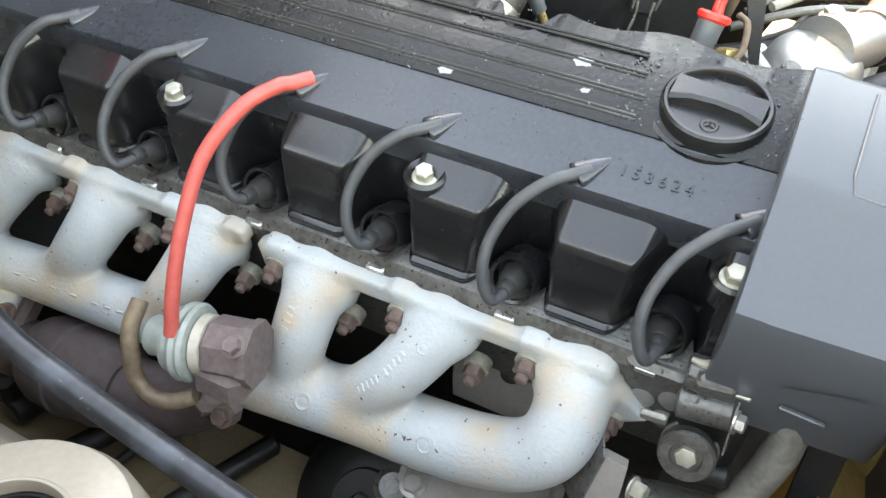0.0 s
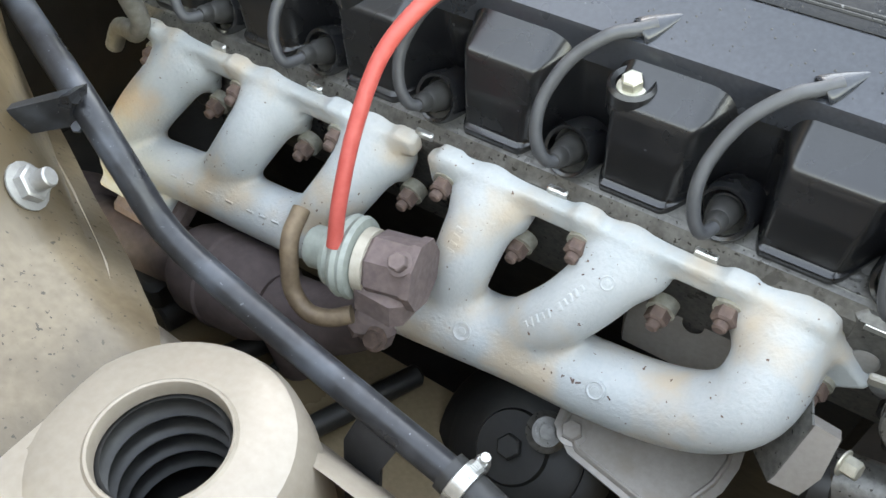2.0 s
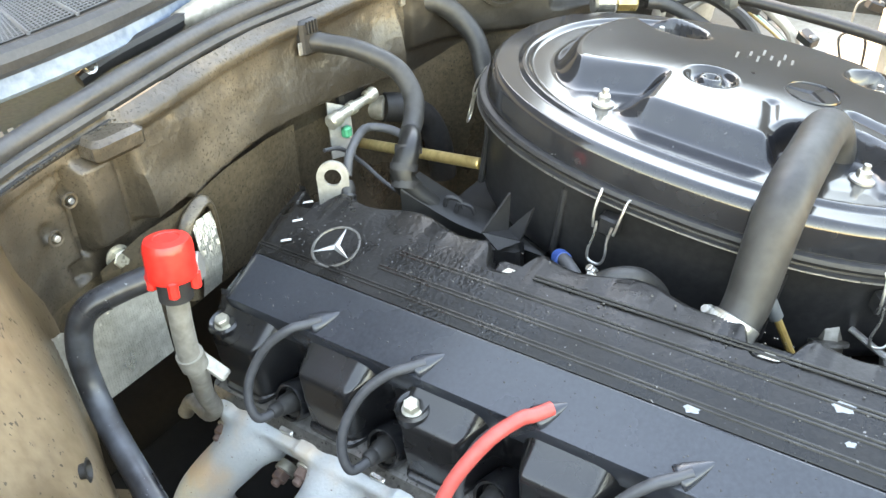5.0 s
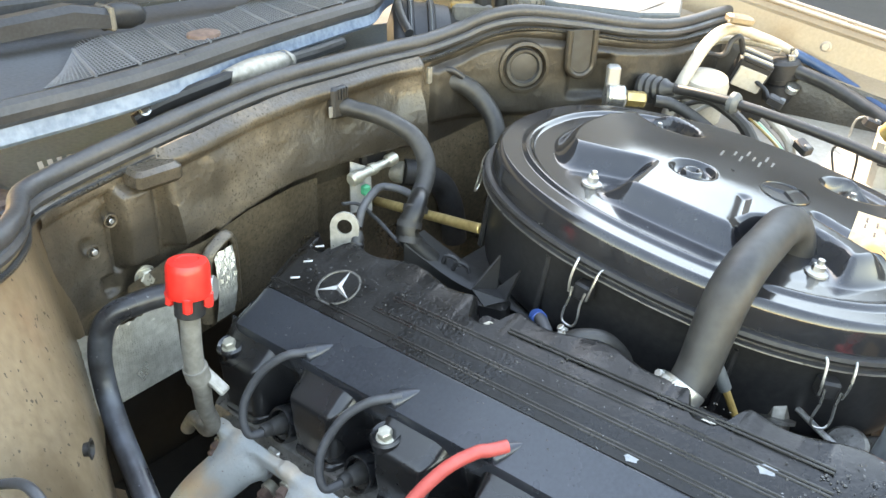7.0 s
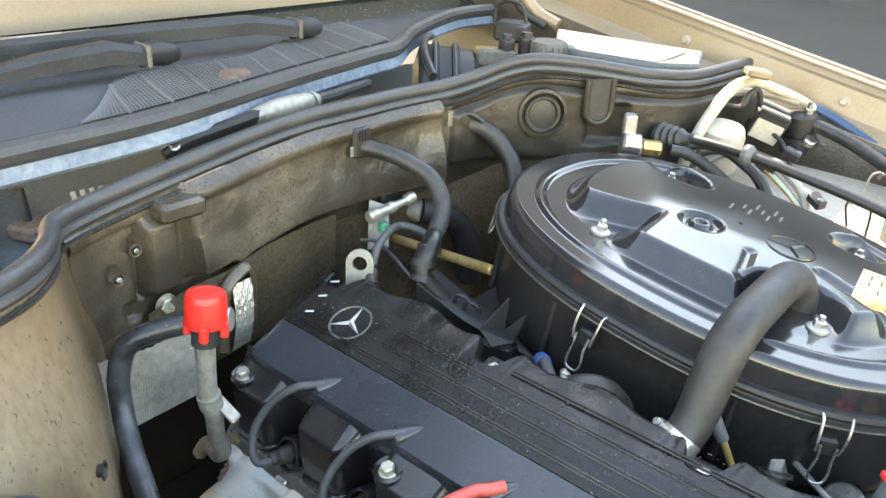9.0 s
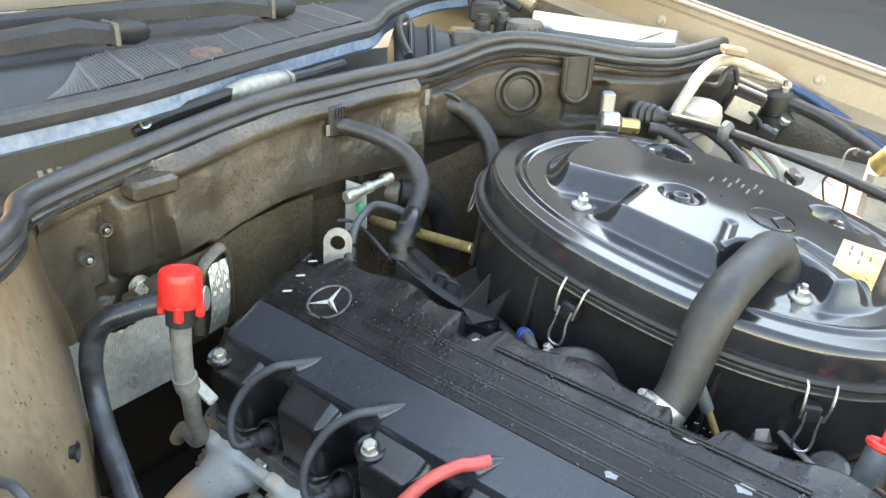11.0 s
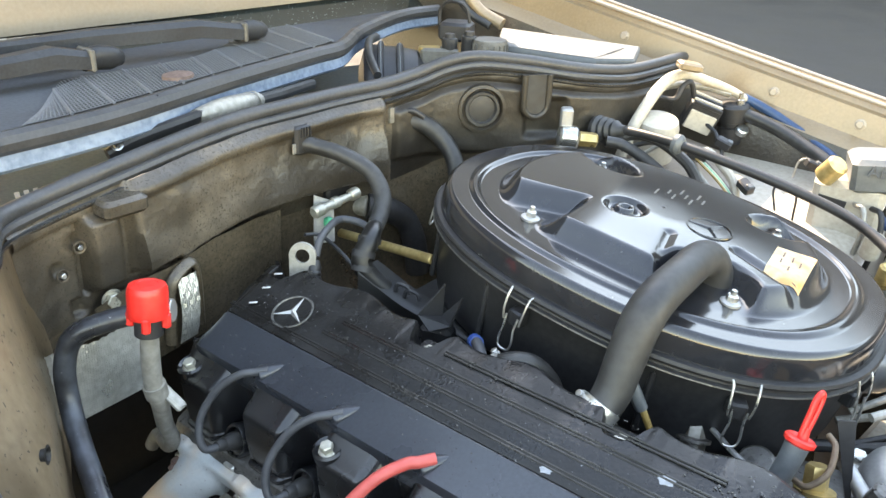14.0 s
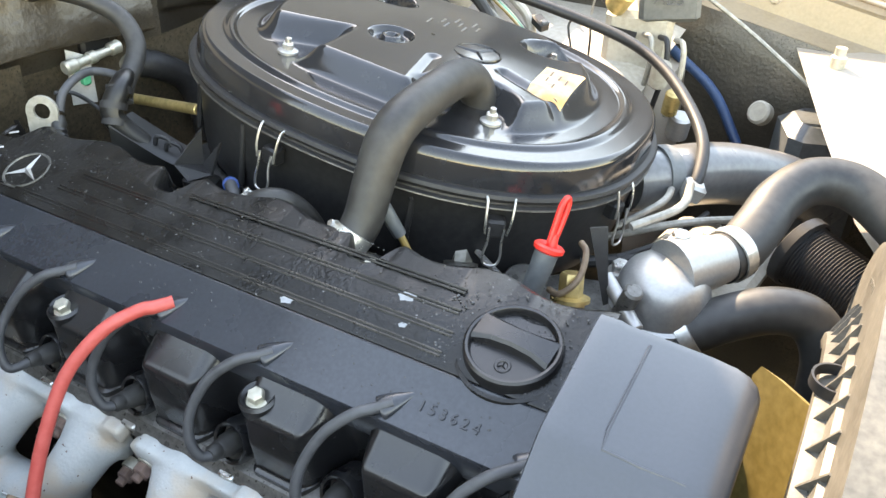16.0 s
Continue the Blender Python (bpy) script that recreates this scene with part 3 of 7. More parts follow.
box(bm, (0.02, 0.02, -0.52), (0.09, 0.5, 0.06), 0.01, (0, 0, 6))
solid("subframe", bm, DARK, "grimy subframe below the engine, near-black for shade", "subframe", kind="structure")
bm = B()
loft(bm, [[V(0.62, -0.6, -0.7), V(0.62, -0.6, 0.06), V(0.52, -0.6, 0.10)], [V(0.62, 1.0, -0.7), V(0.62, 1.0, 0.06), V(0.52, 1.0, 0.08)]], closed=False, cap=False)
solid("front_panel", bm, BODY_DIRTY_SHADE, "champagne-painted panel closing the bay in front of the radiator", "body panel", kind="structure")
bm = B()
loft(bm, [[V(-0.45, -0.42, -0.2), V(-0.45, -0.44, 0.15), V(-0.45, -0.60, 0.18)], [V(0.6, -0.42, -0.3), V(0.6, -0.44, 0.06), V(0.6, -0.60, 0.08)]], closed=False, cap=False)
solid("near_wing", bm, BODY, "champagne-painted wing beside the strut tower", "wing", kind="structure")

# unseen wall that closes the far side, added to darken the lid's reflections
bm = B()
box(bm, (0, 16.0, 2.9), (44, 0.25, 7.5), 0.02)
solid("reflection_wall_north", bm, REFLECTION_WALL, "unseen grey wall added to darken reflections in the lid", "wall", kind="structure")

# second added wall, taller and out of view, dims the sky in the lid
bm = B()
box(bm, (-17.1, 14.0, 4.6), (24, 0.25, 11.0), 0.02)
solid("reflection_wall_west", bm, PALE_REFLECTION_WALL, "unseen pale wall added to dim the sky reflected in the lid", "wall", kind="structure")

# ---- engine block and head ----
block = thing("engine_block", "grimy engine block under the cylinder head, near-black for shade", "engine block", ENG)
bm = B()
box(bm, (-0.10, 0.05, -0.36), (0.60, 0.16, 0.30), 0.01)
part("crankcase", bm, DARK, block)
head = thing("cylinder_head", "dull oily cast aluminium cylinder head", "cylinder head", ENG)
bm = B()
box(bm, (-0.097, 0.045, -0.148), (0.61, 0.17, 0.118), 0.004)
part("casting", bm, ALU_DIRTY, head)
bm = B()
rings = []
for u in (-0.405, -0.402, 0.205, 0.208):
    d = 0.003 if abs(u + 0.0985) > 0.305 else 0.0
    rings.append([V(u, 0.12, -0.10), V(u, 0.12, -0.088), V(u, -0.030, -0.088), V(u, -0.040 + d, -0.090), V(u, -0.0465 + d, -0.098), V(u, -0.0465 + d, -0.112), V(u, 0.0, -0.112)])
loft(bm, rings)
part("top_flange", bm, ALU_DIRTY, head)
for u in (-0.33, -0.235, -0.14, -0.04, 0.056, 0.15):
    bm = B()
    box(bm, (u + 0.015, -0.0445, -0.0975), (0.014, 0.006, 0.006), 0.001)
    part("gasket_tab", bm, STEEL, head)
bm = B()
box(bm, (0.182, -0.022, -0.128), (0.062, 0.05, 0.075), 0.004)
part("front_boss", bm, ALU_DIRTY, head)
for u, v, w in ((0.168, -0.048, -0.128), (0.186, -0.048, -0.118), (0.185, -0.048, -0.145)):
    bm = B()
    lathe(bm, [(0.0085, 0.0), (0.0085, 0.001), (0.0065, 0.0018), (0.0, 0.0018)], axis((u, v, w), (u, v - 0.01, w + 0.002)), 20)
    part("core_plug", bm, ALU, head)

# ---- valve cover ----
cover = thing("valve_cover", "black cast valve cover with six humps, wet and oily on top", "valve cover", ENG)
EB = [-0.372, -0.178, 0.017]
bm = B()
ridge_rings, rings = [], []
for i in range(200):
    u = -0.402 + 0.607 * i / 199
    vb = 0.130 - 0.005 * math.cos(2 * math.pi * (u + 0.03) / PITCH)
    for e in EB:
        vb -= 0.031 * math.exp(-(((u - e) / 0.017) ** 4))
    k = 1 - smooth01((u + 0.402) / 0.024)
    dz = -0.022 * k
    ridge_rings.append([V(u, 0.0 + 0.008 * k, -0.03), V(u, 0.0 + 0.008 * k, -0.0085 + 0.7 * dz), V(u, 0.0012 + 0.008 * k, -0.0058 + 0.7 * dz), V(u, 0.0035 + 0.008 * k, -0.0052 + 0.7 * dz), V(u, 0.040 - 0.01 * k, 0.0046 + dz), V(u, 0.0425 - 0.01 * k, 0.0058 + dz), V(u, 0.0440, 0.0052 + dz), V(u, 0.0445, -0.03)])
    rings.append([V(u, 0.0450, -0.03), V(u, 0.0450, 0.0052 + dz), V(u, 0.0462, 0.0062 + dz), V(u, 0.085, 0.0100 + dz * 0.6), V(u, vb - 0.005, 0.0115 + dz * 0.5), V(u, vb - 0.001, 0.0090 + dz * 0.5), V(u, vb, 0.004), V(u, vb + 0.002, -0.06), V(u, 0.046, -0.06)])
loft(bm, rings)
top_part = part("top", bm, COVER_TOP, cover, "wet oily black ribbed top")
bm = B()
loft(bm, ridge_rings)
ridge_part = part("ridge", bm, RIDGE, cover, "faded black sloping ridge with bluish sky sheen in its colour")
bm = B()
WELL = [x - 0.0255 for x in LEADS]
levels = [(-0.090, -0.0375), (-0.0850, -0.0382), (-0.0835, -0.0376), (-0.0828, -0.0352), (-0.0818, -0.0340), (-0.078, -0.0334), (-0.060, -0.0312), (-0.0515, -0.0300), (-0.0490, -0.0290),
          (-0.0340, -0.0264), (-0.0305, -0.0256), (-0.0282, -0.0244), (-0.0268, -0.0226), (-0.0255, -0.0196), (-0.0180, -0.0020), (-0.0165, 0.0), (-0.0150, 0.003), (-0.0145, 0.012)]


def soft_step(s, e=0.16):
    """0 to 1 in a straight ramp with rounded ends."""
    if s <= -e:
        return 0.0
    if s >= 1 + e:
        return 1.0
    if s < e:
        return (s + e) ** 2 / (4 * e)
    if s > 1 - e:
        return 1 - (1 + e - s) ** 2 / (4 * e)
    return s


us = [-0.402 + 0.606 * i / 480 for i in range(481)]
grid = []
for j, (w, f) in enumerate(levels):
    row = []
    for u in us:
        m = 1.0
        for x in WELL:
            if u < x:
                m = min(m, soft_step((x - u - 0.0105) / (0.0150 + 0.004 * smooth01((-0.03 - w) / 0.05)), 0.3))
            else:
                m = min(m, soft_step((u - x - 0.0125) / 0.010, 0.3))
        m = min(m, smooth01((u + 0.404) / 0.02) ** 0.5)
        back = 0.004 + 0.008 * smooth01((w + 0.04) / 0.03)
        row.append(V(u, back + (min(f, back) - back) * m, w))
    grid.append(row)
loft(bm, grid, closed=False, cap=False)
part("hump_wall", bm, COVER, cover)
for x in LEADS:
    bm = B()
    # a half cone pressed up out of the ridge, open towards the plug side
    rings = []
    foot, tip = V(x - 0.0035, 0.0078, -0.0050), V(x + 0.0140, 0.0265, -0.0002)
    run = tip - foot
    up = V(0, -0.259, 0.966)
    side = run.normalized().cross(up).normalized()
    for f, r in ((0.55, 0.002), (0.30, 0.0050), (0.0, 0.0062), (-0.03, 0.0072), (0.0, 0.0080), (0.08, 0.0079), (0.25, 0.0070), (0.5, 0.0051), (0.75, 0.0028), (1.0, 0.0004)):
        c = foot + run * f
        rings.append([c + side * r * 1.12 * math.cos(a) + up * r * (0.80 if math.sin(a) > 0 else 0.6) * math.sin(a) for a in (2 * math.pi * k / 24 for k in range(24))])
    loft(bm, rings)
    part("lead_guide", bm, RIDGE, ridge_part, angle=50)
    bm = B()
    px = x - 0.0255
    lathe(bm, [(0.0138, -0.014), (0.0138, 0.010), (0.0158, 0.011), (0.0172, 0.008), (0.0176, -0.014)], axis((px, -0.022, -0.081), (px - 0.0015, -0.033, -0.074)), 28, cap=False)
    part("plug_well", bm, COVER, cover)
# water and oil drops lying on the cover
random.seed(11)
bm = B()


def droplet(bm, c, r, h, m):
    n, rim = 7, []
    for k in range(n):
        a = 2 * math.pi * k / n
        rim.append((math.cos(a), math.sin(a) * 0.8))
    lo = [bm.verts.new(m @ (c + V(r * x, r * y, -0.0002))) for x, y in rim]
    mid = [bm.verts.new(m @ (c + V(0.7 * r * x, 0.7 * r * y, h * 0.75))) for x, y in rim]
    tip = bm.verts.new(m @ (c + V(0, 0, h)))
    for k in range(n):
        j = (k + 1) % n
        bm.faces.new((lo[k], lo[j], mid[j], mid[k]))
        bm.faces.new((mid[k], mid[j], tip))


for k in range(900):
    u, v = random.uniform(-0.37, 0.195), random.uniform(0.048, 0.122)
    if u > 0.05 or random.random() < 0.55:
        r = random.uniform(0.0003, 0.0008) * (1.6 if random.random() < 0.08 else 1.0)
        droplet(bm, V(u, v, 0.0062 + (v - 0.046) * 0.096 + 0.0002), r, r * 0.5, Matrix())
for k in range(160):
    # oil ripples round the filler cap
    a, q = random.uniform(0, 2 * math.pi), random.uniform(0.039, 0.062)
    u, v = 0.1535 + q * math.cos(a), 0.0765 + q * math.sin(a)
    if u < 0.196 and 0.05 < v < 0.12:
        r = random.uniform(0.0005, 0.0014)
        droplet(bm, V(u, v, 0.0062 + (v - 0.046) * 0.096 + 0.0001), r, r * 0.2, Matrix())
for k in range(150):
    u, v = random.uniform(-0.37, 0.195), random.uniform(0.008, 0.038)
    r = random.uniform(0.0004, 0.0009)
    droplet(bm, V(u, v, -0.0052 + (v - 0.0035) * 0.268 + 0.0001), r, r * 0.5, Matrix())
tagged(part("water_film", bm, WATER, cover, "water and oil drops", 80), "water and oil drops", kind="stuff")
for v0, x0, x1 in ((0.0525, -0.385, 0.112), (0.0555, -0.385, 0.112), (0.069, -0.27, 0.112), (0.072, -0.27, 0.112), (0.087, -0.26, 0.108), (0.090, -0.26, 0.108), (0.104, -0.15, 0.104), (0.107, -0.15, 0.104)):
    bm = B()
    z = 0.0062 + (v0 - 0.046) * 0.096
    tube(bm, [(x0, v0, z), (x1, v0, z)], 0.0011, 6, 0)
    part("rib", bm, COVER_TOP, top_part)
random.seed(5)
for x in (-0.381, -0.190, 0.003, 0.194):
    bm = B()
    lathe(bm, [(0.014, -0.016), (0.014, 0.0015), (0.012, 0.0035), (0.0095, 0.0015), (0.0095, -0.003)], Matrix.Translation((x, -0.012, -0.0235)), 24)
    boss = part("bolt_boss", bm, COVER, cover)
    bm = B()
    hexbolt(bm, (x, -0.013, -0.024), (0, -0.05, 1), 0.0062, 0.008)
    part("cover_bolt", bm, BOLT_Y, boss, "yellowish plated hexagon bolt")
for x in EB:
    bm = B()
    box(bm, (x, 0.114, -0.017), (0.036, 0.034, 0.012), 0.003)
    part("bolt_seat", bm, COVER_TOP, cover)
    bm = B()
    hexbolt(bm, (x, 0.113, -0.011), (0, 0, 1), 0.0065, 0.007)
    part("cover_bolt", bm, BOLT_Y, cover, "yellowish plated hexagon bolt")


def badge(bm, c, r, h, star=True):
    """A ring, with three spokes or without."""
    lathe(bm, [(r - 0.0014, 0), (r - 0.0009, h), (r + 0.0006, h), (r + 0.0011, 0)], c, 44, cap=False)
    for k in range(3 if star else 0):
        a = math.pi / 2 + 2 * math.pi * k / 3
        d, s = V(math.cos(a), math.sin(a), 0), V(-math.sin(a), math.cos(a), 0)
        loft(bm, [[c @ (s * r * 0.13), c @ V(0, 0, h * 1.6), c @ (-s * r * 0.13)], [c @ (d * r * 0.93 + s * 0.0002), c @ (d * r * 0.93 + V(0, 0, h)), c @ (d * r * 0.93 - s * 0.0002)]])


bm = B()
badge(bm, Matrix.Translation((-0.3165, 0.0745, 0.0088)) @ pose(0, 0, 0, 5, 0, 8), 0.0205, 0.0008, False)
bd = part("badge", bm, ALU_DIRTY, top_part, "raised silver ring badge with three spokes")
bm = B()
c = Matrix.Translation((-0.3165, 0.0745, 0.0090)) @ pose(0, 0, 0, 5, 0, 8)
for k in range(3):
    a = math.pi / 2 + 2 * math.pi * k / 3
    d, t = V(math.cos(a), math.sin(a), 0), V(-math.sin(a), math.cos(a), 0)
    loft(bm, [[c @ (t * 0.0034 - d * 0.001), c @ V(0, 0, 0.0020), c @ (-t * 0.0034 - d * 0.001)], [c @ (d * 0.0192 + t * 0.0003), c @ (d * 0.0192 + V(0, 0, 0.0006)), c @ (d * 0.0192 - t * 0.0003)]])
part("star", bm, ALU, top_part, "worn three-pointed relief")
for dx, dv in ((-0.052, 0.078), (-0.046, 0.055), (-0.038, 0.098), (-0.058, 0.100)):
    bm = B()
    box(bm, (-0.3155 + dx, dv + 0.008, 0.0105 - 0.0004), (0.009, 0.0022, 0.0010), 0.0005, (0, 0, 35))
    part("worn_bar", bm, SILVER_TXT, top_part, "bare worn silver bar")
# bare patches where paint has gone
for u, v, r in ((-0.011, 0.0500, 0.0034), (0.068, 0.086, 0.0042), (0.077, 0.064, 0.002)):
    bm = B()
    m = pose(u, v, 0.0064 + (v - 0.046) * 0.096, 5.5, 0, 20)
    loft(bm, [[m @ V(1.5 * r * (1 + 0.25 * math.sin(2.3 * k)) * math.cos(k * 0.45), r * (1 + 0.2 * math.sin(1.7 * k)) * math.sin(k * 0.45), z) for k in range(14)] for z in (-0.002, 0.0002)])
    part("bare_patch", bm, CHIP, top_part, "bare metal patch in the black paint")


def lettering(text, size, m, material, parent, name, depth=0.0006):
    cu = bpy.data.curves.new(name, "FONT")
    cu.body, cu.size, cu.extrude, cu.align_x, cu.align_y = text, size, depth, "CENTER", "CENTER"
    cu.space_character = 1.0
    tmp = bpy.data.objects.new(name, cu)
    scene.collection.objects.link(tmp)
    me = bpy.data.meshes.new_from_object(tmp.evaluated_get(bpy.context.evaluated_depsgraph_get()))
    bpy.data.objects.remove(tmp)
    me.materials.append(material)
    ob = new(name, me)
    ob.parent, ob.matrix_local = parent, m
    return ob


for k, ch in enumerate("153624"):
    lettering(ch, 0.0105, pose(0.1175 + 0.0077 * k, 0.0185, -0.0008, 14.5, 0, 0), COVER, ridge_part, "digit", 0.0007)

# oil filler cap
cap_oil = thing("oil_filler_cap", "black plastic oil filler cap with wide grip bar, oily rim", "oil cap", ENG @ pose(0.1535, 0.0765, 0.0062))
bm = B()
lathe(bm, [(0.0400, -0.006), (0.0395, 0.0004), (0.0370, 0.0010), (0.0355, -0.0030), (0.0345, -0.006)], seg=44, cap=False)
part("collar", bm, COVER_TOP, cap_oil, "oily dark rim round the cap")
bm = B()
lathe(bm, [(0.0325, -0.004), (0.0330, 0.006), (0.0325, 0.0085), (0.0310, 0.0098), (0.0292, 0.0096), (0.0282, 0.0080), (0.0276, 0.0045), (0.0, 0.0040)], seg=48, cap=False)
disc = part("disc", bm, CAP_BLACK, cap_oil)
bm = B()
rings = []
for x, w, h in ((-0.0285, 0.0125, 0.0075), (-0.0275, 0.0120, 0.0100), (-0.015, 0.0088, 0.0118), (0.0, 0.0078, 0.0122), (0.015, 0.0088, 0.0118), (0.0275, 0.0120, 0.0100), (0.0285, 0.0125, 0.0075)):
    rings.append([V(x, y, z) for y, z in ((-w * 1.1, 0.0035), (-w, h - 0.002), (-w * 0.75, h), (w * 0.75, h), (w, h - 0.002), (w * 1.1, 0.0035))])
loft(bm, [[pose(0, 0.004, 0, 0, 0, -4) @ p for p in r] for r in rings])
part("grip", bm, CAP_BLACK, cap_oil)
bm = B()
badge(bm, Matrix.Translation((0.0, -0.016, 0.0045)), 0.0045, 0.0006)
part("emblem", bm, CAP_BLACK, disc)

# timing cover at the front
tcov = thing("timing_cover", "grey-black plastic cover over the front of the engine", "engine cover", ENG)
bm = B()
rings = []
for u, f, dz in ((0.1975, 0.98, -0.001), (0.1985, 1.0, 0.0), (0.212, 1.0, 0.0), (0.216, 0.995, -0.0012), (0.270, 0.965, -0.0025), (0.284, 0.95, -0.0038), (0.292, 0.932, -0.0062), (0.2975, 0.905, -0.0105), (0.301, 0.865, -0.017), (0.302, 0.82, -0.026)):
    sec = [(-0.052, -0.105), (-0.052, -0.012), (-0.049, -0.003), (0.012, 0.0265), (0.018, 0.029), (0.024, 0.030), (0.105, 0.0305), (0.112, 0.028), (0.116, 0.02), (0.118, -0.10)]
    rings.append([V(u, 0.045 + (v - 0.045) * f, w + dz) for v, w in sec])
loft(bm, rings)
part("shell", bm, TIMING, tcov)
bm = B()
inset = [V(0.234, 0.100, 0.0290), V(0.232, 0.034, 0.0288), V(0.2335, 0.022, 0.0277), V(0.256, 0.021, 0.0270), V(0.280, 0.022, 0.0256)]
tube(bm, inset, 0.0010, 8, 0)
part("panel_bead", bm, TIMING, tcov)
bm = B()
box(bm, (0.252, -0.0525, -0.072), (0.026, 0.003, 0.003), 0.0008, (0, 6, 0))
part("slot_rib", bm, TIMING, tcov)
bm = B()
loft(bm, [[V(0.236, -0.0535, -0.052 + z) for z in (0.0, 0.004)], [V(0.275, -0.0515, -0.04 + z) for z in (0.0, 0.003)]], closed=False, cap=False)
part("crease", bm, TIMING, tcov)

# ---- ignition leads ----
for i, x in enumerate(LEADS):
    lead = thing("ignition_lead", "grey-black ignition lead looping from the cover to a plug boot", "ignition lead", ENG, "ignition leads")
    f = (1.10, 1.15, 1.0, 1.0, 1.10, 1.14)[i]
    bm = B()
    px = x - 0.0255
    tube(bm, [(x + 0.003, 0.013, -0.0010), (x - 0.005, 0.0050, -0.0012), (x - 0.016, -0.0055 * f, -0.0010), (x - 0.030, -0.019 * f, -0.011), (x - 0.0375, -0.033 * f, -0.025), (x - 0.0385, -0.044 * f, -0.037), (x - 0.035, -0.0515 * f, -0.050), (x - 0.029, -0.053 * f, -0.0605), (px + 0.0005, -0.047, -0.0655), (px, -0.038, -0.070)], 0.0038, 12, 6)
    part("cable", bm, LEAD, lead)
    bm = B()
    lathe(bm, [(0.0042, 0.0), (0.0062, 0.003), (0.0064, 0.009), (0.0072, 0.010), (0.0076, 0.016), (0.0088, 0.018), (0.0092, 0.027), (0.0100, 0.028), (0.0100, 0.06)], axis((px, -0.049, -0.0635), (px - 0.0015, -0.0107, -0.0875)), 20)
    part("boot", bm, RUBBER, lead)
    bm = B()
    lathe(bm, [(0.0142, 0.0), (0.0145, 0.002), (0.0138, 0.002), (0.0134, -0.012)], axis((px, -0.022, -0.081), (px - 0.0015, -0.033, -0.074)), 28, cap=False)
    part("plug_well_rim", bm, ALU, lead, "thin bare metal plug well rim")

# ---- exhaust manifolds ----
PORTS = [0.0265 + k * PITCH for k in range(-4, 2)]


def fuse(tubes, blocks, lo, hi, h=0.0019, k=0.009):
    """Mesh of tapered tubes and rounded blocks melted into one another: (verts, quads)."""
    n = [int((b - a) / h) + 2 for a, b in zip(lo, hi)]
    g = np.stack(np.meshgrid(*[lo[i] + h * np.arange(n[i]) for i in range(3)], indexing="ij"), -1)
    field = np.full(n, 0.05)

    def melt(a, b, q):
        e = np.maximum(q - np.abs(a - b), 0) / q
        return np.minimum(a, b) - e * e * q * 0.25

    for path, radii in tubes:
        pts = spline(path, 4)
        rad = [p.x for p in spline([(q, 0, 0) for q in radii], 4)]
        one = np.full(n, 0.05)
        for p, q, r0, r1 in zip(pts, pts[1:], rad, rad[1:]):
            a, d = np.array(p), np.array(q - p)
            t = np.clip(((g - a) @ d) / (d @ d), 0, 1)
            one = np.minimum(one, np.linalg.norm(g - a - t[..., None] * d, axis=-1) - (r0 + (r1 - r0) * t))
        field = melt(field, one, k)
    for c, s, r, m in blocks:
        m = np.array(m.to_3x3())
        q = np.abs((g - np.array(c)) @ m) - np.array(s) / 2 + r
        field = melt(field, np.linalg.norm(np.maximum(q, 0), axis=-1) + np.minimum(q.max(-1), 0) - r, 0.006)
    inside = field < 0
    cell = np.zeros([q - 1 for q in n], int)
    for dx, dy, dz in itertools.product((0, 1), repeat=3):
        cell += inside[dx:n[0] - 1 + dx, dy:n[1] - 1 + dy, dz:n[2] - 1 + dz]
    mixed = (cell > 0) & (cell < 8)
    index = np.full(mixed.shape, -1)
    ids = np.argwhere(mixed)
    index[mixed] = np.arange(len(ids))
    total, count = np.zeros((len(ids), 3)), np.zeros(len(ids))
    corner = list(itertools.product((0, 1), repeat=3))
    for a, b in itertools.combinations(corner, 2):
        if sum(abs(p - q) for p, q in zip(a, b)) != 1:
            continue
        fa = field[tuple((ids + a).T)]
        fb = field[tuple((ids + b).T)]
        hit = (fa < 0) != (fb < 0)
        t = np.where(hit, fa / np.where(hit, fa - fb, 1), 0)
        total += np.where(hit[:, None], np.array(a) + t[:, None] * (np.array(b) - np.array(a)), 0)
        count += hit
    verts = np.array(lo) + h * (ids + total / count[:, None])
    quads = []
    for ax in range(3):
        o = [q for q in range(3) if q != ax]
        step = np.eye(3, dtype=int)
        a = np.argwhere(np.diff(inside.astype(int), axis=ax) != 0)
        a = a[(a[:, o[0]] > 0) & (a[:, o[1]] > 0) & (a < np.array(mixed.shape)).all(1)]
        quads.append(np.stack([index[tuple((a - p).T)] for p in (step[o[0]] + step[o[1]], step[o[1]], 0 * step[0], step[o[0]])], -1))
    return verts, np.concatenate(quads)


def manifold(name, ports, logs, blocks, label):
    ob = thing(name, label, "exhaust manifold", ENG)
    tubes = list(logs)
    for p in ports:
        tubes.append(([(p - 0.010, -0.0510, -0.127), (p + 0.010, -0.0510, -0.127)], [0.0195, 0.0195]))
        blocks.append(((p, -0.0505, -0.127), (0.048, 0.0115, 0.046), 0.003, Matrix()))
    blocks.append((((ports[0] + ports[-1]) / 2, -0.0505, -0.1095), (ports[-1] - ports[0] + 0.05, 0.0115, 0.0200), 0.003, Matrix()))
    span = [p[0] for path, r in tubes for p in path]
    verts, quads = fuse(tubes, blocks, (min(span) - 0.05, -0.165, -0.250), (max(span) + 0.05, -0.044, -0.085))
    bm = B()
    vs = [bm.verts.new(v) for v in verts]
    for q in quads:
        bm.faces.new([vs[i] for i in q])
    part("casting", bm, WHITE_CAST, ob, angle=70)
    return ob


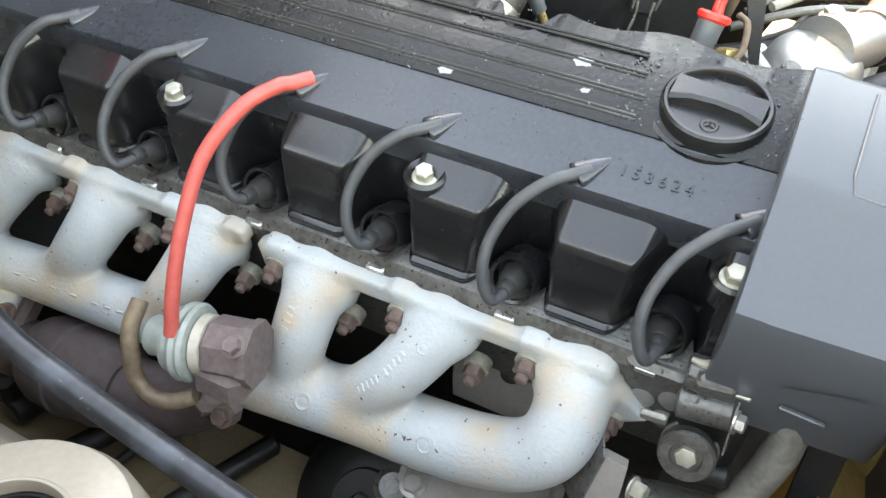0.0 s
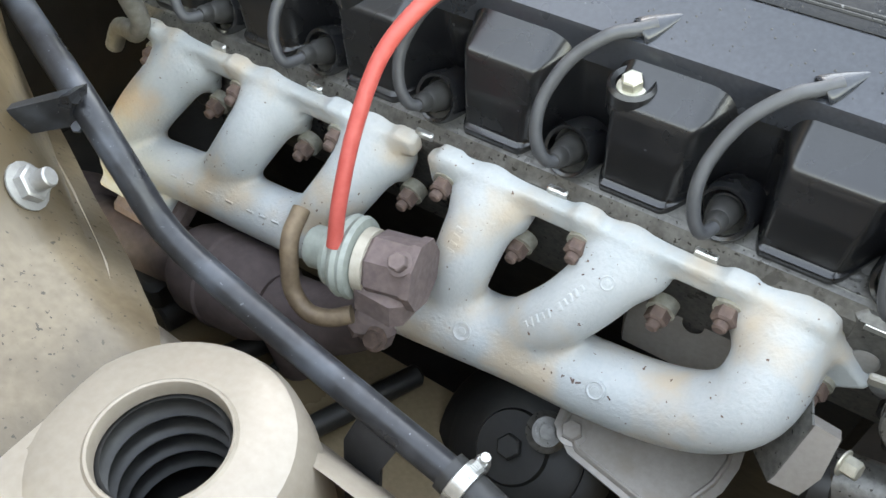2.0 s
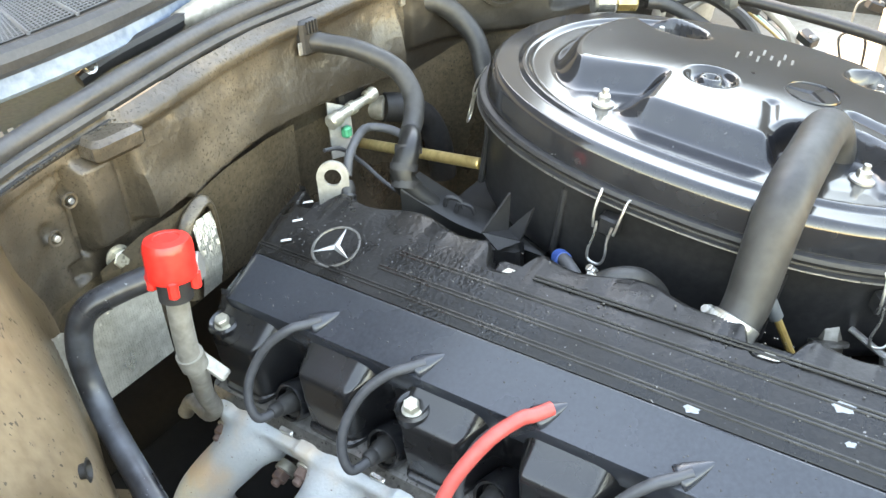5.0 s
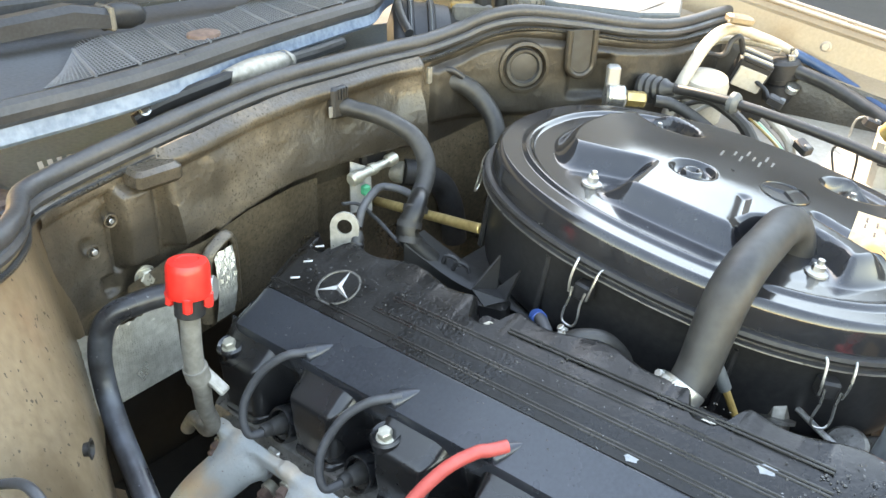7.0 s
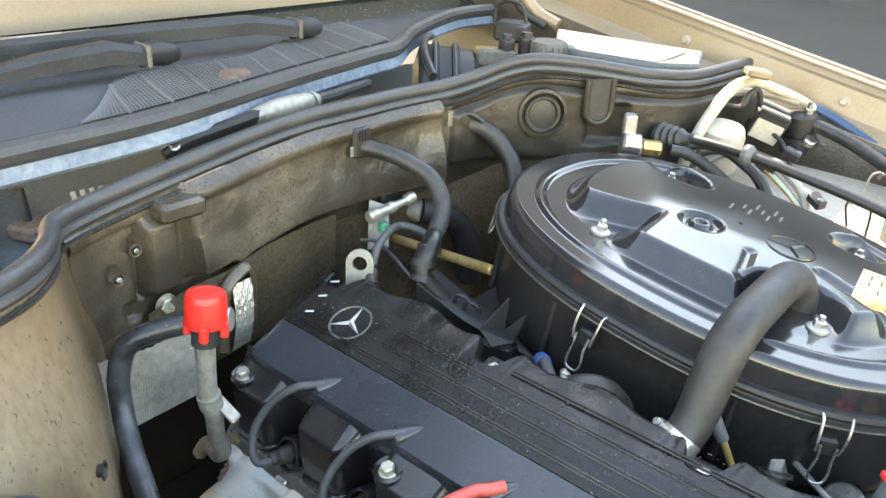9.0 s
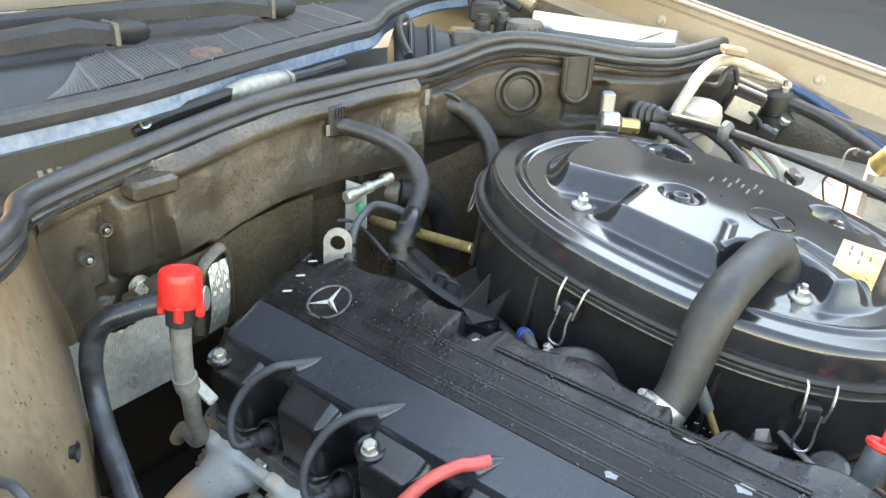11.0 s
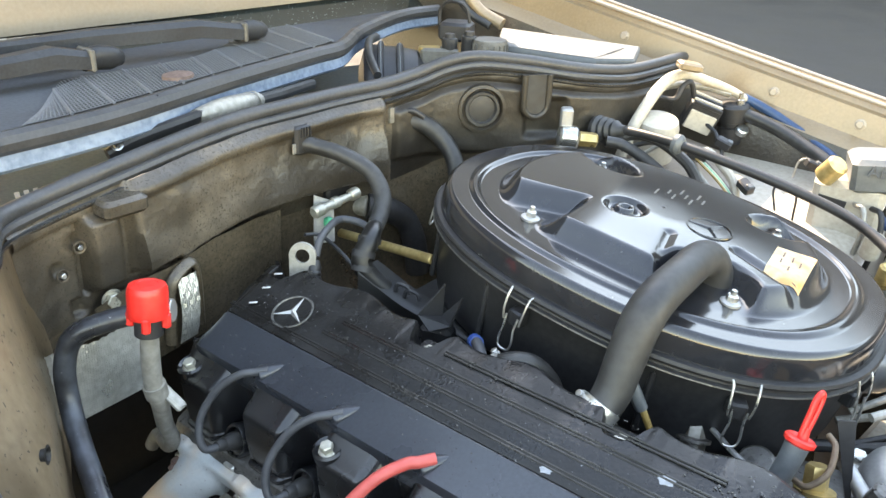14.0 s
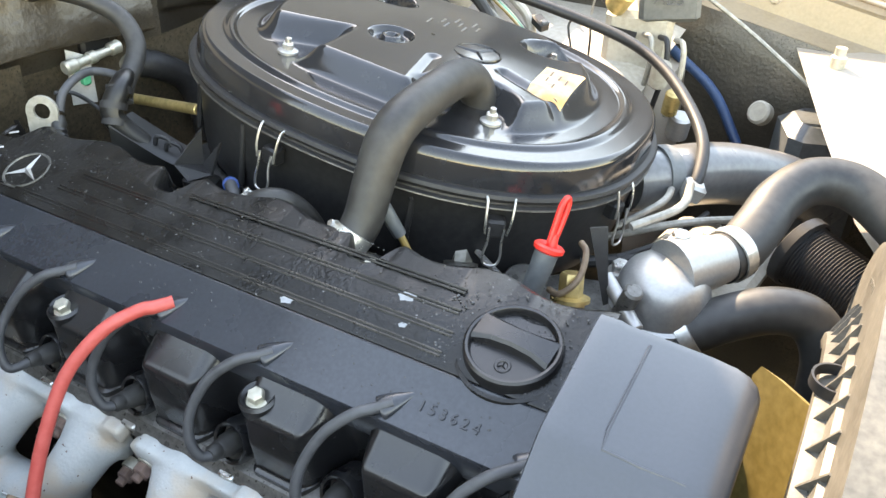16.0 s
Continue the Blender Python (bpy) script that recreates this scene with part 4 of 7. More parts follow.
def lugs(us):
    out = []
    for u in us:
        out.append(((u, -0.0505, -0.1045), (0.018, 0.014, 0.017), 0.004, Matrix()))
    return out


def runner(p, du, dv=0.0):
    """Path and radii of one runner from port p down into the collector."""
    # narrowest where the openings between the runners are
    return ([(p + 0.002, -0.046, -0.122), (p - 0.12 * du, -0.066 - dv, -0.136), (p - 0.40 * du, -0.084 - dv, -0.156), (p - 0.78 * du, -0.0945 - dv, -0.180), (p - 1.1 * du, -0.099 - dv, -0.200 + dv)], [0.0250, 0.0232, 0.0220, 0.0218, 0.0220])


front_man = manifold("front_exhaust_manifold", PORTS[3:],
    [runner(PORTS[3], 0.012), runner(PORTS[4], 0.052),
     ([(PORTS[5] + 0.002, -0.046, -0.122), (PORTS[5] + 0.006, -0.068, -0.135), (PORTS[5] + 0.002, -0.088, -0.154), (0.108, -0.0970, -0.174), (0.076, -0.0995, -0.193), (0.03, -0.101, -0.203), (-0.02, -0.102, -0.207), (-0.07, -0.106, -0.208), (-0.105, -0.112, -0.210), (-0.125, -0.118, -0.212)],
      [0.0255, 0.0250, 0.0248, 0.0250, 0.0262, 0.0270, 0.0270, 0.0275, 0.0245, 0.019])],
    lugs((-0.101, -0.001, 0.094, 0.135)) + [((0.146, -0.0505, -0.130), (0.062, 0.0125, 0.030), 0.004, Matrix.Rotation(radians(46), 4, "Y")), ((-0.106, -0.0525, -0.116), (0.022, 0.012, 0.030), 0.004, Matrix())],
    "white heat-painted cast iron exhaust manifold with rust freckles")
rear_man = manifold("rear_exhaust_manifold", PORTS[:3],
    [runner(PORTS[2], 0.045, 0.003), runner(PORTS[1], 0.045, 0.003),
     ([(PORTS[0] + 0.002, -0.046, -0.122), (-0.370, -0.068, -0.138), (-0.390, -0.088, -0.160), (-0.410, -0.104, -0.188), (-0.420, -0.114, -0.214)], [0.0250, 0.0235, 0.0230, 0.0235, 0.0255]),
     ([(-0.190, -0.101, -0.184), (-0.215, -0.105, -0.192), (-0.25, -0.107, -0.194), (-0.31, -0.109, -0.195), (-0.36, -0.111, -0.197), (-0.412, -0.113, -0.202)], [0.020, 0.0230, 0.0232, 0.0232, 0.0225, 0.0205])],
    lugs((-0.384, -0.291, -0.194, -0.137)) + [((-0.392, -0.122, -0.218), (0.085, 0.05, 0.012), 0.004, Matrix.Rotation(radians(20), 4, "X"))],
    "white heat-painted cast iron rear manifold with tan scorching")


# cast marks on the runners
def on_surface(path, radii, t, lean=0.0):
    """Frame on the skin of a runner at t (0 to 1), facing up and outwards."""
    n = len(path) - 1
    i = min(int(t * n), n - 1)
    f = t * n - i
    p, q = Vector(path[i]), Vector(path[i + 1])
    d = (q - p).normalized()
    out = V(lean, -0.62, 0.78)
    out = (out - d * out.dot(d)).normalized()
    c = p.lerp(q, f) + out * (radii[i] + (radii[i + 1] - radii[i]) * f + 0.0002)
    side = d.cross(out)
    return Matrix(((d.x, side.x, out.x, c.x), (d.y, side.y, out.y, c.y), (d.z, side.z, out.z, c.z), (0, 0, 0, 1)))


R4, R5 = runner(PORTS[3], 0.012), runner(PORTS[4], 0.052)
LOG = ([(0.076, -0.0995, -0.193), (0.03, -0.101, -0.203), (-0.02, -0.102, -0.207), (-0.07, -0.106, -0.208)], [0.0262, 0.0270, 0.0270, 0.0275])
for m, r in ((on_surface(*LOG, 0.92), 0.0070), (on_surface(*LOG, 0.22), 0.0065), (on_surface(*R5, 0.22, 0.25), 0.0050)):
    bm = B()
    lathe(bm, [(r, -0.003), (r, 0.0003), (r * 0.85, 0.0008), (r * 0.72, 0.0002), (r * 0.45, 0.0002), (r * 0.4, 0.0008), (0.0, 0.0009)], m, 24, cap=False)
    part("cast_boss", bm, WHITE_CAST, front_man)
for k in range(10):
    bm = B()
    box(bm, (0, 0, 0), (0.0030, 0.0058 if k % 3 else 0.0044, 0.0018), 0.0005, m=on_surface(*R5, 0.30 + 0.04 * k, -0.1) @ pose(0, 0, 0, 0, 0, 8 * (k % 3)))
    part("cast_mark", bm, WHITE_CAST, front_man)
for k in range(4):
    bm = B()
    box(bm, (0, 0, 0), (0.0030, 0.0060, 0.0016), 0.0005, m=on_surface(*R4, 0.28 + 0.05 * k, -0.1))
    part("cast_mark", bm, WHITE_CAST, front_man)
chips = random.Random(8)
for src, own, n in (((R4, R5, LOG, LOG, LOG), front_man, 34), ((runner(PORTS[2], 0.045, 0.003), runner(PORTS[1], 0.045, 0.003)), rear_man, 16)):
    for k in range(n):
        path = chips.choice(src)
        bm = B()
        w = chips.uniform(0.0006, 0.0014)
        box(bm, (0, 0, -0.0002), (w * chips.uniform(1.2, 3.5), w, 0.0007), 0.0001, m=on_surface(*path, chips.uniform(0.15, 0.7), chips.uniform(-0.5, 0.5)) @ pose(0, 0, 0, 0, 0, chips.uniform(0, 180)))
        part("paint_chip", bm, RUST, own, "dark chip in the white paint")
RLOG = ([(-0.215, -0.105, -0.192), (-0.25, -0.107, -0.194), (-0.31, -0.109, -0.195), (-0.36, -0.111, -0.197)], [0.0230, 0.0232, 0.0232, 0.0225])
for k in range(7):
    bm = B()
    box(bm, (0, 0, 0), (0.0070, 0.0024, 0.0016), 0.0005, m=on_surface(*RLOG, 0.1 + 0.12 * k) @ Matrix.Rotation(radians(38), 4, "X"))
    part("cast_mark", bm, WHITE_CAST, rear_man)
STUDS = [(-0.384, 1), (-0.33, 0), (-0.291, 1), (-0.235, 0), (-0.194, 1), (-0.137, 0), (-0.102, 1), (-0.046, 0), (-0.001, 1), (0.056, 0), (0.094, 1), (0.153, 0)]
for u, high in STUDS:
    st = thing("manifold_stud", "rusty brown stud and nut holding the manifold flange", "stud", ENG @ pose(u, -0.058, -0.1195 if high else -0.1535, 90, 0, 0), "manifold studs")
    bm = B()
    lathe(bm, [(0.0095, -0.006), (0.0095, 0.0025), (0.007, 0.003)], seg=18)
    part("washer", bm, BOLT_Y, st, "yellowish spring washer")
    bm = B()
    lathe(bm, [(0.0078, 0.002), (0.0078, 0.010), (0.006, 0.0112)], seg=6)
    part("nut", bm, RUST, st)
    bm = B()
    lathe(bm, [(0.0042, 0.01), (0.0042, 0.0155), (0.003, 0.0165)], seg=12)
    part("stud_end", bm, RUST, st)

# heat shields behind and below the manifold
hs = thing("manifold_heat_shield", "brownish steel heat shield with a round hole behind the manifold", "heat shield", ENG)
bm = B()
hole = [(0.0 + 0.0075 * math.cos(a), 0.0 + 0.0075 * math.sin(a)) for a in (2 * math.pi * k / 24 for k in range(24))]
outer = []
for a in (2 * math.pi * k / 24 for k in range(24)):
    c, s = math.cos(a), math.sin(a)
    q = max(abs(c) / 0.044, abs(s) / 0.042)
    outer.append((c / q, s / q))
m = axis((0.0737, -0.0405, -0.187), (0.0737, -0.055, -0.182))
loft(bm, [[m @ V(x, y, 0) for x, y in hole], [m @ V(x, y, 0) for x, y in outer], [m @ V(x * 1.1, y * 1.1, -0.01) for x, y in outer]], cap=False)
part("plate", bm, SHIELD, hs)
lower = thing("lower_heat_shield", "grey pressed steel shield under the front manifold", "heat shield", ENG)
bm = B()
ol = [(0.012, -0.004), (0.016, -0.035), (0.035, -0.050), (0.10, -0.062), (0.118, -0.058), (0.135, -0.02), (0.138, 0.0), (0.135, 0.03), (0.02, 0.03)]
prism(bm, ol, -0.254, -0.252, pose(0, -0.09, 0.0), 0.0)
part("plate", bm, SHIELD, lower)
bm = B()
ring = [V(0.07 + (x - 0.07) * 0.88, -0.10 + (y + 0.01) * 0.86, -0.2515) for x, y in ol]
tube(bm, [*ring, ring[0]], 0.0028, 8, 0, flat=0.7)
part("pressed_bead", bm, SHIELD, lower)
for x, y in ((0.03, -0.125),):
    bm = B()
    hexbolt(bm, (x, y, -0.252), (0, 0, 1), 0.008, 0.006)
    part("bolt", bm, SHIELD, lower)

# ---- air cleaner ----
LIDM = pose(-0.082, 0.3625, 0.0946, 0, 7.62, 0) @ pose(0, 0, 0, -2.2)
air = thing("air_cleaner", "large oval black air cleaner with a glossy pressed lid", "air cleaner", LIDM)
A0, B0 = 0.226, 0.181
NUTS = [(-0.090, -0.1075), (0.1135, -0.089), (0.096, 0.090), (-0.110, 0.078)]


def oval(a, b, z, n=120, e=2.3):
    out = []
    for k in range(n):
        t = 2 * math.pi * k / n
        c, s = math.cos(t), math.sin(t)
        out.append(V(a * math.copysign(abs(c) ** (2 / e), c), b * math.copysign(abs(s) ** (2 / e), s), z))
    return out


def slot(x, y, ax, ay, bx, by, w):
    """1 on the line from a to b, falling to 0 at w beside it."""
    dx, dy = bx - ax, by - ay
    t = max(0.0, min(1.0, ((x - ax) * dx + (y - ay) * dy) / (dx * dx + dy * dy)))
    return smooth01(1 - math.hypot(x - ax - t * dx, y - ay - t * dy) / w)


def lid_z(x, y):
    """Height of the pressed lid over its rim plane."""
    rho = (abs(x / A0) ** 2.3 + abs(y / B0) ** 2.3) ** (1 / 2.3)
    z = 0.0015 + 0.0030 * smooth01((0.905 - rho) / 0.020) - 0.0030 * smooth01((0.868 - rho) / 0.020)
    rise = smooth01((0.765 - rho) / 0.10) * smooth01((y + 0.129) / 0.022)
    # fan-shaped pan that opens from a point in the plateau to the rear front nut
    px, py = x + 0.056, y + 0.040
    d1 = -(px * 0.996 + py * 0.089)
    d2 = px * 0.357 - py * 0.934
    s2 = max(0.0, -px)
    keep = 1 - smooth01(d1 / (0.016 + 0.16 * max(0.0, -py))) * smooth01(d2 / (0.018 + 0.22 * s2))
    # bowl for the hose
    d = math.hypot((x - 0.090) / 0.047, (y + 0.096) / 0.043)
    keep = min(keep, smooth01((d - 0.78) / 0.30))
    for cx, cy, ex, ey, tilt in ((0.098, 0.080, 0.034, 0.024, 25), (-0.098, 0.070, 0.040, 0.021, -15)):
        ca, sa = math.cos(radians(tilt)), math.sin(radians(tilt))
        d = math.hypot(((x - cx) * ca + (y - cy) * sa) / ex, (-(x - cx) * sa + (y - cy) * ca) / ey)
        keep = min(keep, smooth01((d - 0.70) / 0.36))
    z += (0.0205 * rise + 0.003 * smooth01((0.62 - rho) / 0.5)) * (0.05 + 0.95 * keep)
    # long creases of the pressing
    z -= 0.0026 * slot(x, y, 0.030, -0.050, 0.048, -0.122, 0.0085) * rise
    z -= 0.0046 * slot(x, y, 0.089, -0.023, 0.156, -0.047, 0.0080) * rise
    d = math.hypot(x + 0.026, y + 0.034)
    z += -0.006 * smooth01((0.023 - d) / 0.006) + 0.0052 * smooth01((0.012 - d) / 0.003) - 0.004 * smooth01((0.0055 - d) / 0.002)
    return z


bm = B()
rings = [oval(A0 + d, B0 + d, z, 220) for d, z in ((0.0055, -0.024), (0.0050, -0.020), (0.0030, -0.006), (0.0020, -0.0025), (0.0, 0.0))]
for k in range(1, 120):
    q = 1 - k / 120
    rings.append([V(p.x, p.y, lid_z(p.x, p.y)) for p in oval(A0 * q, B0 * q, 0, 220)])
loft(bm, rings, cap=False)
lid_part = part("lid", bm, LID, air, "glossy black pressed lid", 60)
bm = B()
loft(bm, [oval(A0 + d, B0 + d, z) for d, z in ((-0.05, -0.150), (-0.016, -0.128), (-0.006, -0.118), (-0.003, -0.105), (0.0030, -0.042), (0.0055, -0.0385), (0.0095, -0.0370), (0.0105, -0.0350), (0.0080, -0.0335), (0.0075, -0.0320), (0.0105, -0.0300), (0.0118, -0.0270), (0.0105, -0.0242), (0.0075, -0.0232), (0.0040, -0.0235))])
housing = part("housing", bm, HOUSING, air)
bm = B()
ring = oval(A0 + 0.0105, B0 + 0.0105, -0.0362)
tube(bm, [*ring, ring[0]], 0.0009, 6, 0, cap=False)
part("rim_bead", bm, ALU_DIRTY, air, "thin worn rim bead")
for k in (72, 84, 97):
    # moulded steps on the housing wall
    p = oval(A0 + 0.001, B0 + 0.001, 0)[k]
    bm = B()
    box(bm, (p.x, p.y, -0.078), (0.006, 0.006, 0.066), 0.002, (0, 0, math.degrees(math.atan2(p.y / B0, p.x / A0))))
    part("wall_rib", bm, HOUSING, housing)
for nx, ny in NUTS:
    z = lid_z(nx, ny)
    bm = B()
    lathe(bm, [(0.0095, -0.001), (0.0095, 0.0015), (0.006, 0.003)], pose(nx, ny, z), 20)
    part("washer", bm, ALU, lid_part)
    bm = B()
    lathe(bm, [(0.0055, 0.002), (0.0055, 0.0075), (0.0045, 0.0085)], pose(nx, ny, z), 6)
    lathe(bm, [(0.0028, 0.008), (0.0028, 0.013), (0.002, 0.0135)], pose(nx, ny, z), 10)
    part("lid_nut", bm, STEEL, lid_part, "zinc-plated lid nut on its stud")
bm = B()
badge(bm, pose(0.052, -0.004, lid_z(0.052, -0.004) - 0.0001, 0, 0, -20), 0.0225, 0.0011)
part("emblem", bm, LID, lid_part)


def sticker_at(a, b):
    """A point of the sticker's outline grid, draped on the lid."""
    p = (V(0.112, 0.027, 0).lerp(V(0.149, 0.037, 0), a)).lerp(V(0.120, -0.041, 0).lerp(V(0.156, -0.040, 0), a), b)
    return V(p.x, p.y, lid_z(p.x, p.y) + 0.0006)


n = 14
bm = B()
loft(bm, [[sticker_at(i / n, j / n) for j in range(n + 1)] for i in range(n + 1)], closed=False, cap=False)
part("sticker", bm, ORANGE, lid_part, "faded orange and cream paper sticker")
for k, (a, b) in enumerate(((0.25, 0.22), (0.25, 0.45), (0.5, 0.3), (0.5, 0.62), (0.72, 0.4))):
    p = sticker_at(a, b)
    bm = B()
    box(bm, (p.x, p.y, p.z + 0.0002), (0.0016, 0.012 - 0.002 * (k % 2), 0.0005), 0.0001, (0, 0, 8))
    part("print_bar", bm, RUST, lid_part, "faded brown print")
for r in range(3):
    for k in range(3 if r < 2 else 2):
        x, y = -0.024 + 0.018 * r + 0.009 * k, 0.034 + 0.014 * k + 0.004 * r
        bm = B()
        box(bm, (x, y, lid_z(x, y) + 0.0003), (0.0022, 0.016 - 0.003 * (k % 2), 0.0006), 0.0002, (0, 0, 8))
        part("print_bar", bm, SHROUD, lid_part, "faded grey print")


def wire_clip(label, at, out, m):
    """A spring wire bail with its bracket; at: on the rim, out: pointing away from the housing."""
    out = Vector(out).normalized()
    side = V(-out.y, out.x, 0)
    ob = thing("wire_clip", label, "wire clip", m, "air cleaner clips")
    p = Vector(at)
    bm = B()
    w = 0.0105
    bail = [(1.0, -0.006, 0.004), (1.05, 0.003, 0.001), (1.0, 0.008, -0.014), (0.85, 0.008, -0.026)]
    tube(bm, [p + side * w * a + out * b + V(0, 0, c) for a, b, c in bail[::-1]] + [p - side * w * a + out * b + V(0, 0, c) for a, b, c in bail], 0.0011, 8, 4)
    tube(bm, [p + side * w * a + out * b + V(0, 0, c) for a, b, c in ((0.62, 0.008, -0.020), (0.55, 0.010, -0.032), (0.70, 0.011, -0.045), (0.45, 0.012, -0.053), (-0.45, 0.012, -0.053), (-0.70, 0.011, -0.045), (-0.55, 0.010, -0.032), (-0.62, 0.008, -0.020))], 0.0011, 8, 4)
    part("wire", bm, STEEL, ob, "bright bent spring wire")
    bm = B()
    box(bm, (0, 0, 0), (0.016, 0.014, 0.016), 0.002, m=axis(p - V(0, 0, 0.024) - out * 0.002, p - V(0, 0, 0.024) + out) @ pose(0, 0, 0, 90, 0, 0))
    part("bracket", bm, HOUSING, ob)


def rim_point(x, low):
    f = (1 - abs(x / (A0 + 0.011)) ** 2.3) ** (1 / 2.3)
    return V(x, (-1 if low else 1) * (B0 + 0.011) * f, -0.029)


for x, label in ((-0.036, "bright wire clip holding the air cleaner lid"), (0.162, "bright wire clip on the air cleaner, slightly bent")):
    p = rim_point(x, True)
    nrm = V(2.3 * (abs(p.x) ** 1.3) * math.copysign(1, p.x) / A0**2.3, -2.3 * abs(p.y) ** 1.3 / B0**2.3, 0)
    wire_clip(label, p, nrm, LIDM)
wire_clip("bright wire clip at the rear of the air cleaner", V(-0.228, -0.058, -0.029), (-1, -0.28, 0), LIDM)
wire_clip("bright wire clip by the intake end of the air cleaner", V(0.230, -0.045, -0.029), (1, -0.3, 0), LIDM)

# breather hose with clamp, thin branch
hose = thing("breather_hose", "thick grey-black rubber breather hose with a screw clamp", "hose")
bm = B()
tube(bm, [(-0.024, 0.111, 0.016), (-0.0135, 0.121, 0.025), (-0.0075, 0.136, 0.042), (-0.0055, 0.150, 0.072), (-0.004, 0.166, 0.099), (-0.003, 0.192, 0.112), (-0.002, 0.235, 0.117), (-0.002, 0.272, 0.1175), (0.0, 0.294, 0.110), (0.004, 0.303, 0.094), (0.007, 0.304, 0.074)], [0.0150, 0.0150, 0.0158, 0.0165, 0.0172, 0.0170, 0.0165, 0.0165, 0.0165, 0.0165, 0.0165], 24, 6)
part("tube", bm, RUBBER, hose)


def worm_clamp(parent, a, b, r, name="clamp"):
    a, b = Vector(a), Vector(b)
    bm = B()
    m = axis(a, b)
    h = (b - a).length
    lathe(bm, [(r, 0), (r + 0.0012, 0.0006), (r + 0.0012, h - 0.0006), (r, h)], m, 28, cap=False)
    for k in range(10):
        box(bm, (0, 0, 0), (0.0008, 0.0012, h * 0.5), 0.0002, m=m @ Matrix.Rotation(radians(20 + 9 * k), 4, "Z") @ pose(r + 0.0013, 0, h / 2))
    band = part(name, bm, STEEL, parent, "bright worm-drive hose clamp")
    bm = B()
    box(bm, (r + 0.003, 0.0, h / 2), (0.006, 0.014, h * 0.9), 0.0015, m=m)
    part("screw_housing", bm, STEEL, band)
    bm = B()
    rod(bm, m @ V(r + 0.004, -0.011, h / 2), m @ V(r + 0.004, 0.009, h / 2), 0.0034, 8, 0.0006)
    part("screw", bm, STEEL, band)


worm_clamp(hose, (-0.0128, 0.1225, 0.0265), (-0.0100, 0.1295, 0.0345), 0.0158)
bm = B()
tube(bm, [(-0.004, 0.158, 0.046), (0.003, 0.1625, 0.032), (0.009, 0.165, 0.020)], [0.007, 0.006, 0.0055], 12, 4)
part("branch", bm, GREY_PLASTIC, hose, "thin grey branch sleeve")
bm = B()
tube(bm, [(0.009, 0.165, 0.021), (0.017, 0.166, 0.006), (0.026, 0.168, -0.012)], 0.0030, 10, 5)
part("wire_sleeve", bm, OCHRE, hose, "ochre sleeve running down from the branch")

# ---- small parts between cover and air cleaner ----
eye = thing("lifting_eye", "plated steel lifting eye at the rear of the head", "lifting eye")
bm = B()
pts = []
for a in (2 * math.pi * k / 32 for k in range(32)):
    pts.append((0.016 * math.cos(a), 0.0165 * math.sin(a) + (-0.028 if math.sin(a) < -0.2 else 0)))
inner = [(0.0085 * math.cos(a), 0.0085 * math.sin(a)) for a in (2 * math.pi * k / 32 for k in range(32))]
m = pose(-0.368, 0.131, 0.050, 80, 0, 35) @ Matrix.Scale(0.90, 4)
rings = [[m @ V(x, y, -0.0025) for x, y in inner], [m @ V(x, y, -0.0025) for x, y in pts], [m @ V(x, y, 0.0025) for x, y in pts], [m @ V(x, y, 0.0025) for x, y in inner], [m @ V(x, y, -0.0025) for x, y in inner]]
loft(bm, rings, cap=False)
part("plate", bm, GREY_PIPE, eye)
sl = thing("sender_lead", "black lead with ribbed rubber boot behind the cover", "lead")
bm = B()
tube(bm, [(-0.363, 0.1450, 0.046), (-0.368, 0.156, 0.060), (-0.378, 0.182, 0.066), (-0.385, 0.206, 0.064), (-0.366, 0.216, 0.062), (-0.344, 0.212, 0.058), (-0.330, 0.200, 0.045)], 0.0042, 12, 6)
part("cable", bm, LEAD, sl)
bm = B()
lathe(bm, [(0.0105, 0.0), (0.0105, 0.006), (0.0085, 0.008), (0.0092, 0.011), (0.0078, 0.013), (0.0085, 0.016), (0.0070, 0.018), (0.0076, 0.022), (0.0048, 0.030)], axis((-0.353, 0.1285, 0.018), (-0.364, 0.147, 0.052)), 20)
part("boot", bm, RUBBER, sl)
tl = thing("thin_cable", "thin black cable behind the engine", "cable")
bm = B()
tube(bm, [(-0.43, 0.19, 0.036), (-0.425, 0.21, 0.03), (-0.417, 0.2327, 0.005), (-0.385, 0.235, -0.015), (-0.33, 0.235, -0.03)], 0.0022, 8, 6)
part("cable", bm, LEAD, tl)

hh = thing("heater_hose", "black rubber heater hose from bulkhead grommet to the harness", "hose")
bm = B()
tube(bm, [(-0.470, 0.214, 0.136), (-0.452, 0.2166, 0.1345), (-0.440, 0.2223, 0.1325), (-0.410, 0.2335, 0.1272), (-0.378, 0.2452, 0.1120), (-0.357, 0.2420, 0.0910), (-0.346, 0.2270, 0.0750), (-0.338, 0.2076, 0.0640), (-0.330, 0.195, 0.055)], [0.0100, 0.0100, 0.0092, 0.0092, 0.0095, 0.0098, 0.0098, 0.0095, 0.009], 16, 6)
part("tube", bm, RUBBER, hh)
bm = B()
box(bm, (-0.456, 0.212, 0.140), (0.016, 0.024, 0.034), 0.003, (0, 0, -5))
grom = part("grommet", bm, PLASTIC, hh)
for k in range(4):
    bm = B()
    box(bm, (-0.4475, 0.207 + 0.004 * k, 0.150), (0.003, 0.0018, 0.012), 0.0004)
    part("rib", bm, PLASTIC, grom)
bm = B()
box(bm, (-0.452, 0.199, 0.132), (0.002, 0.006, 0.012), 0.0005, (0, 0, 0))
part("bare_clip", bm, ALU, hh, "bright bare metal clip")
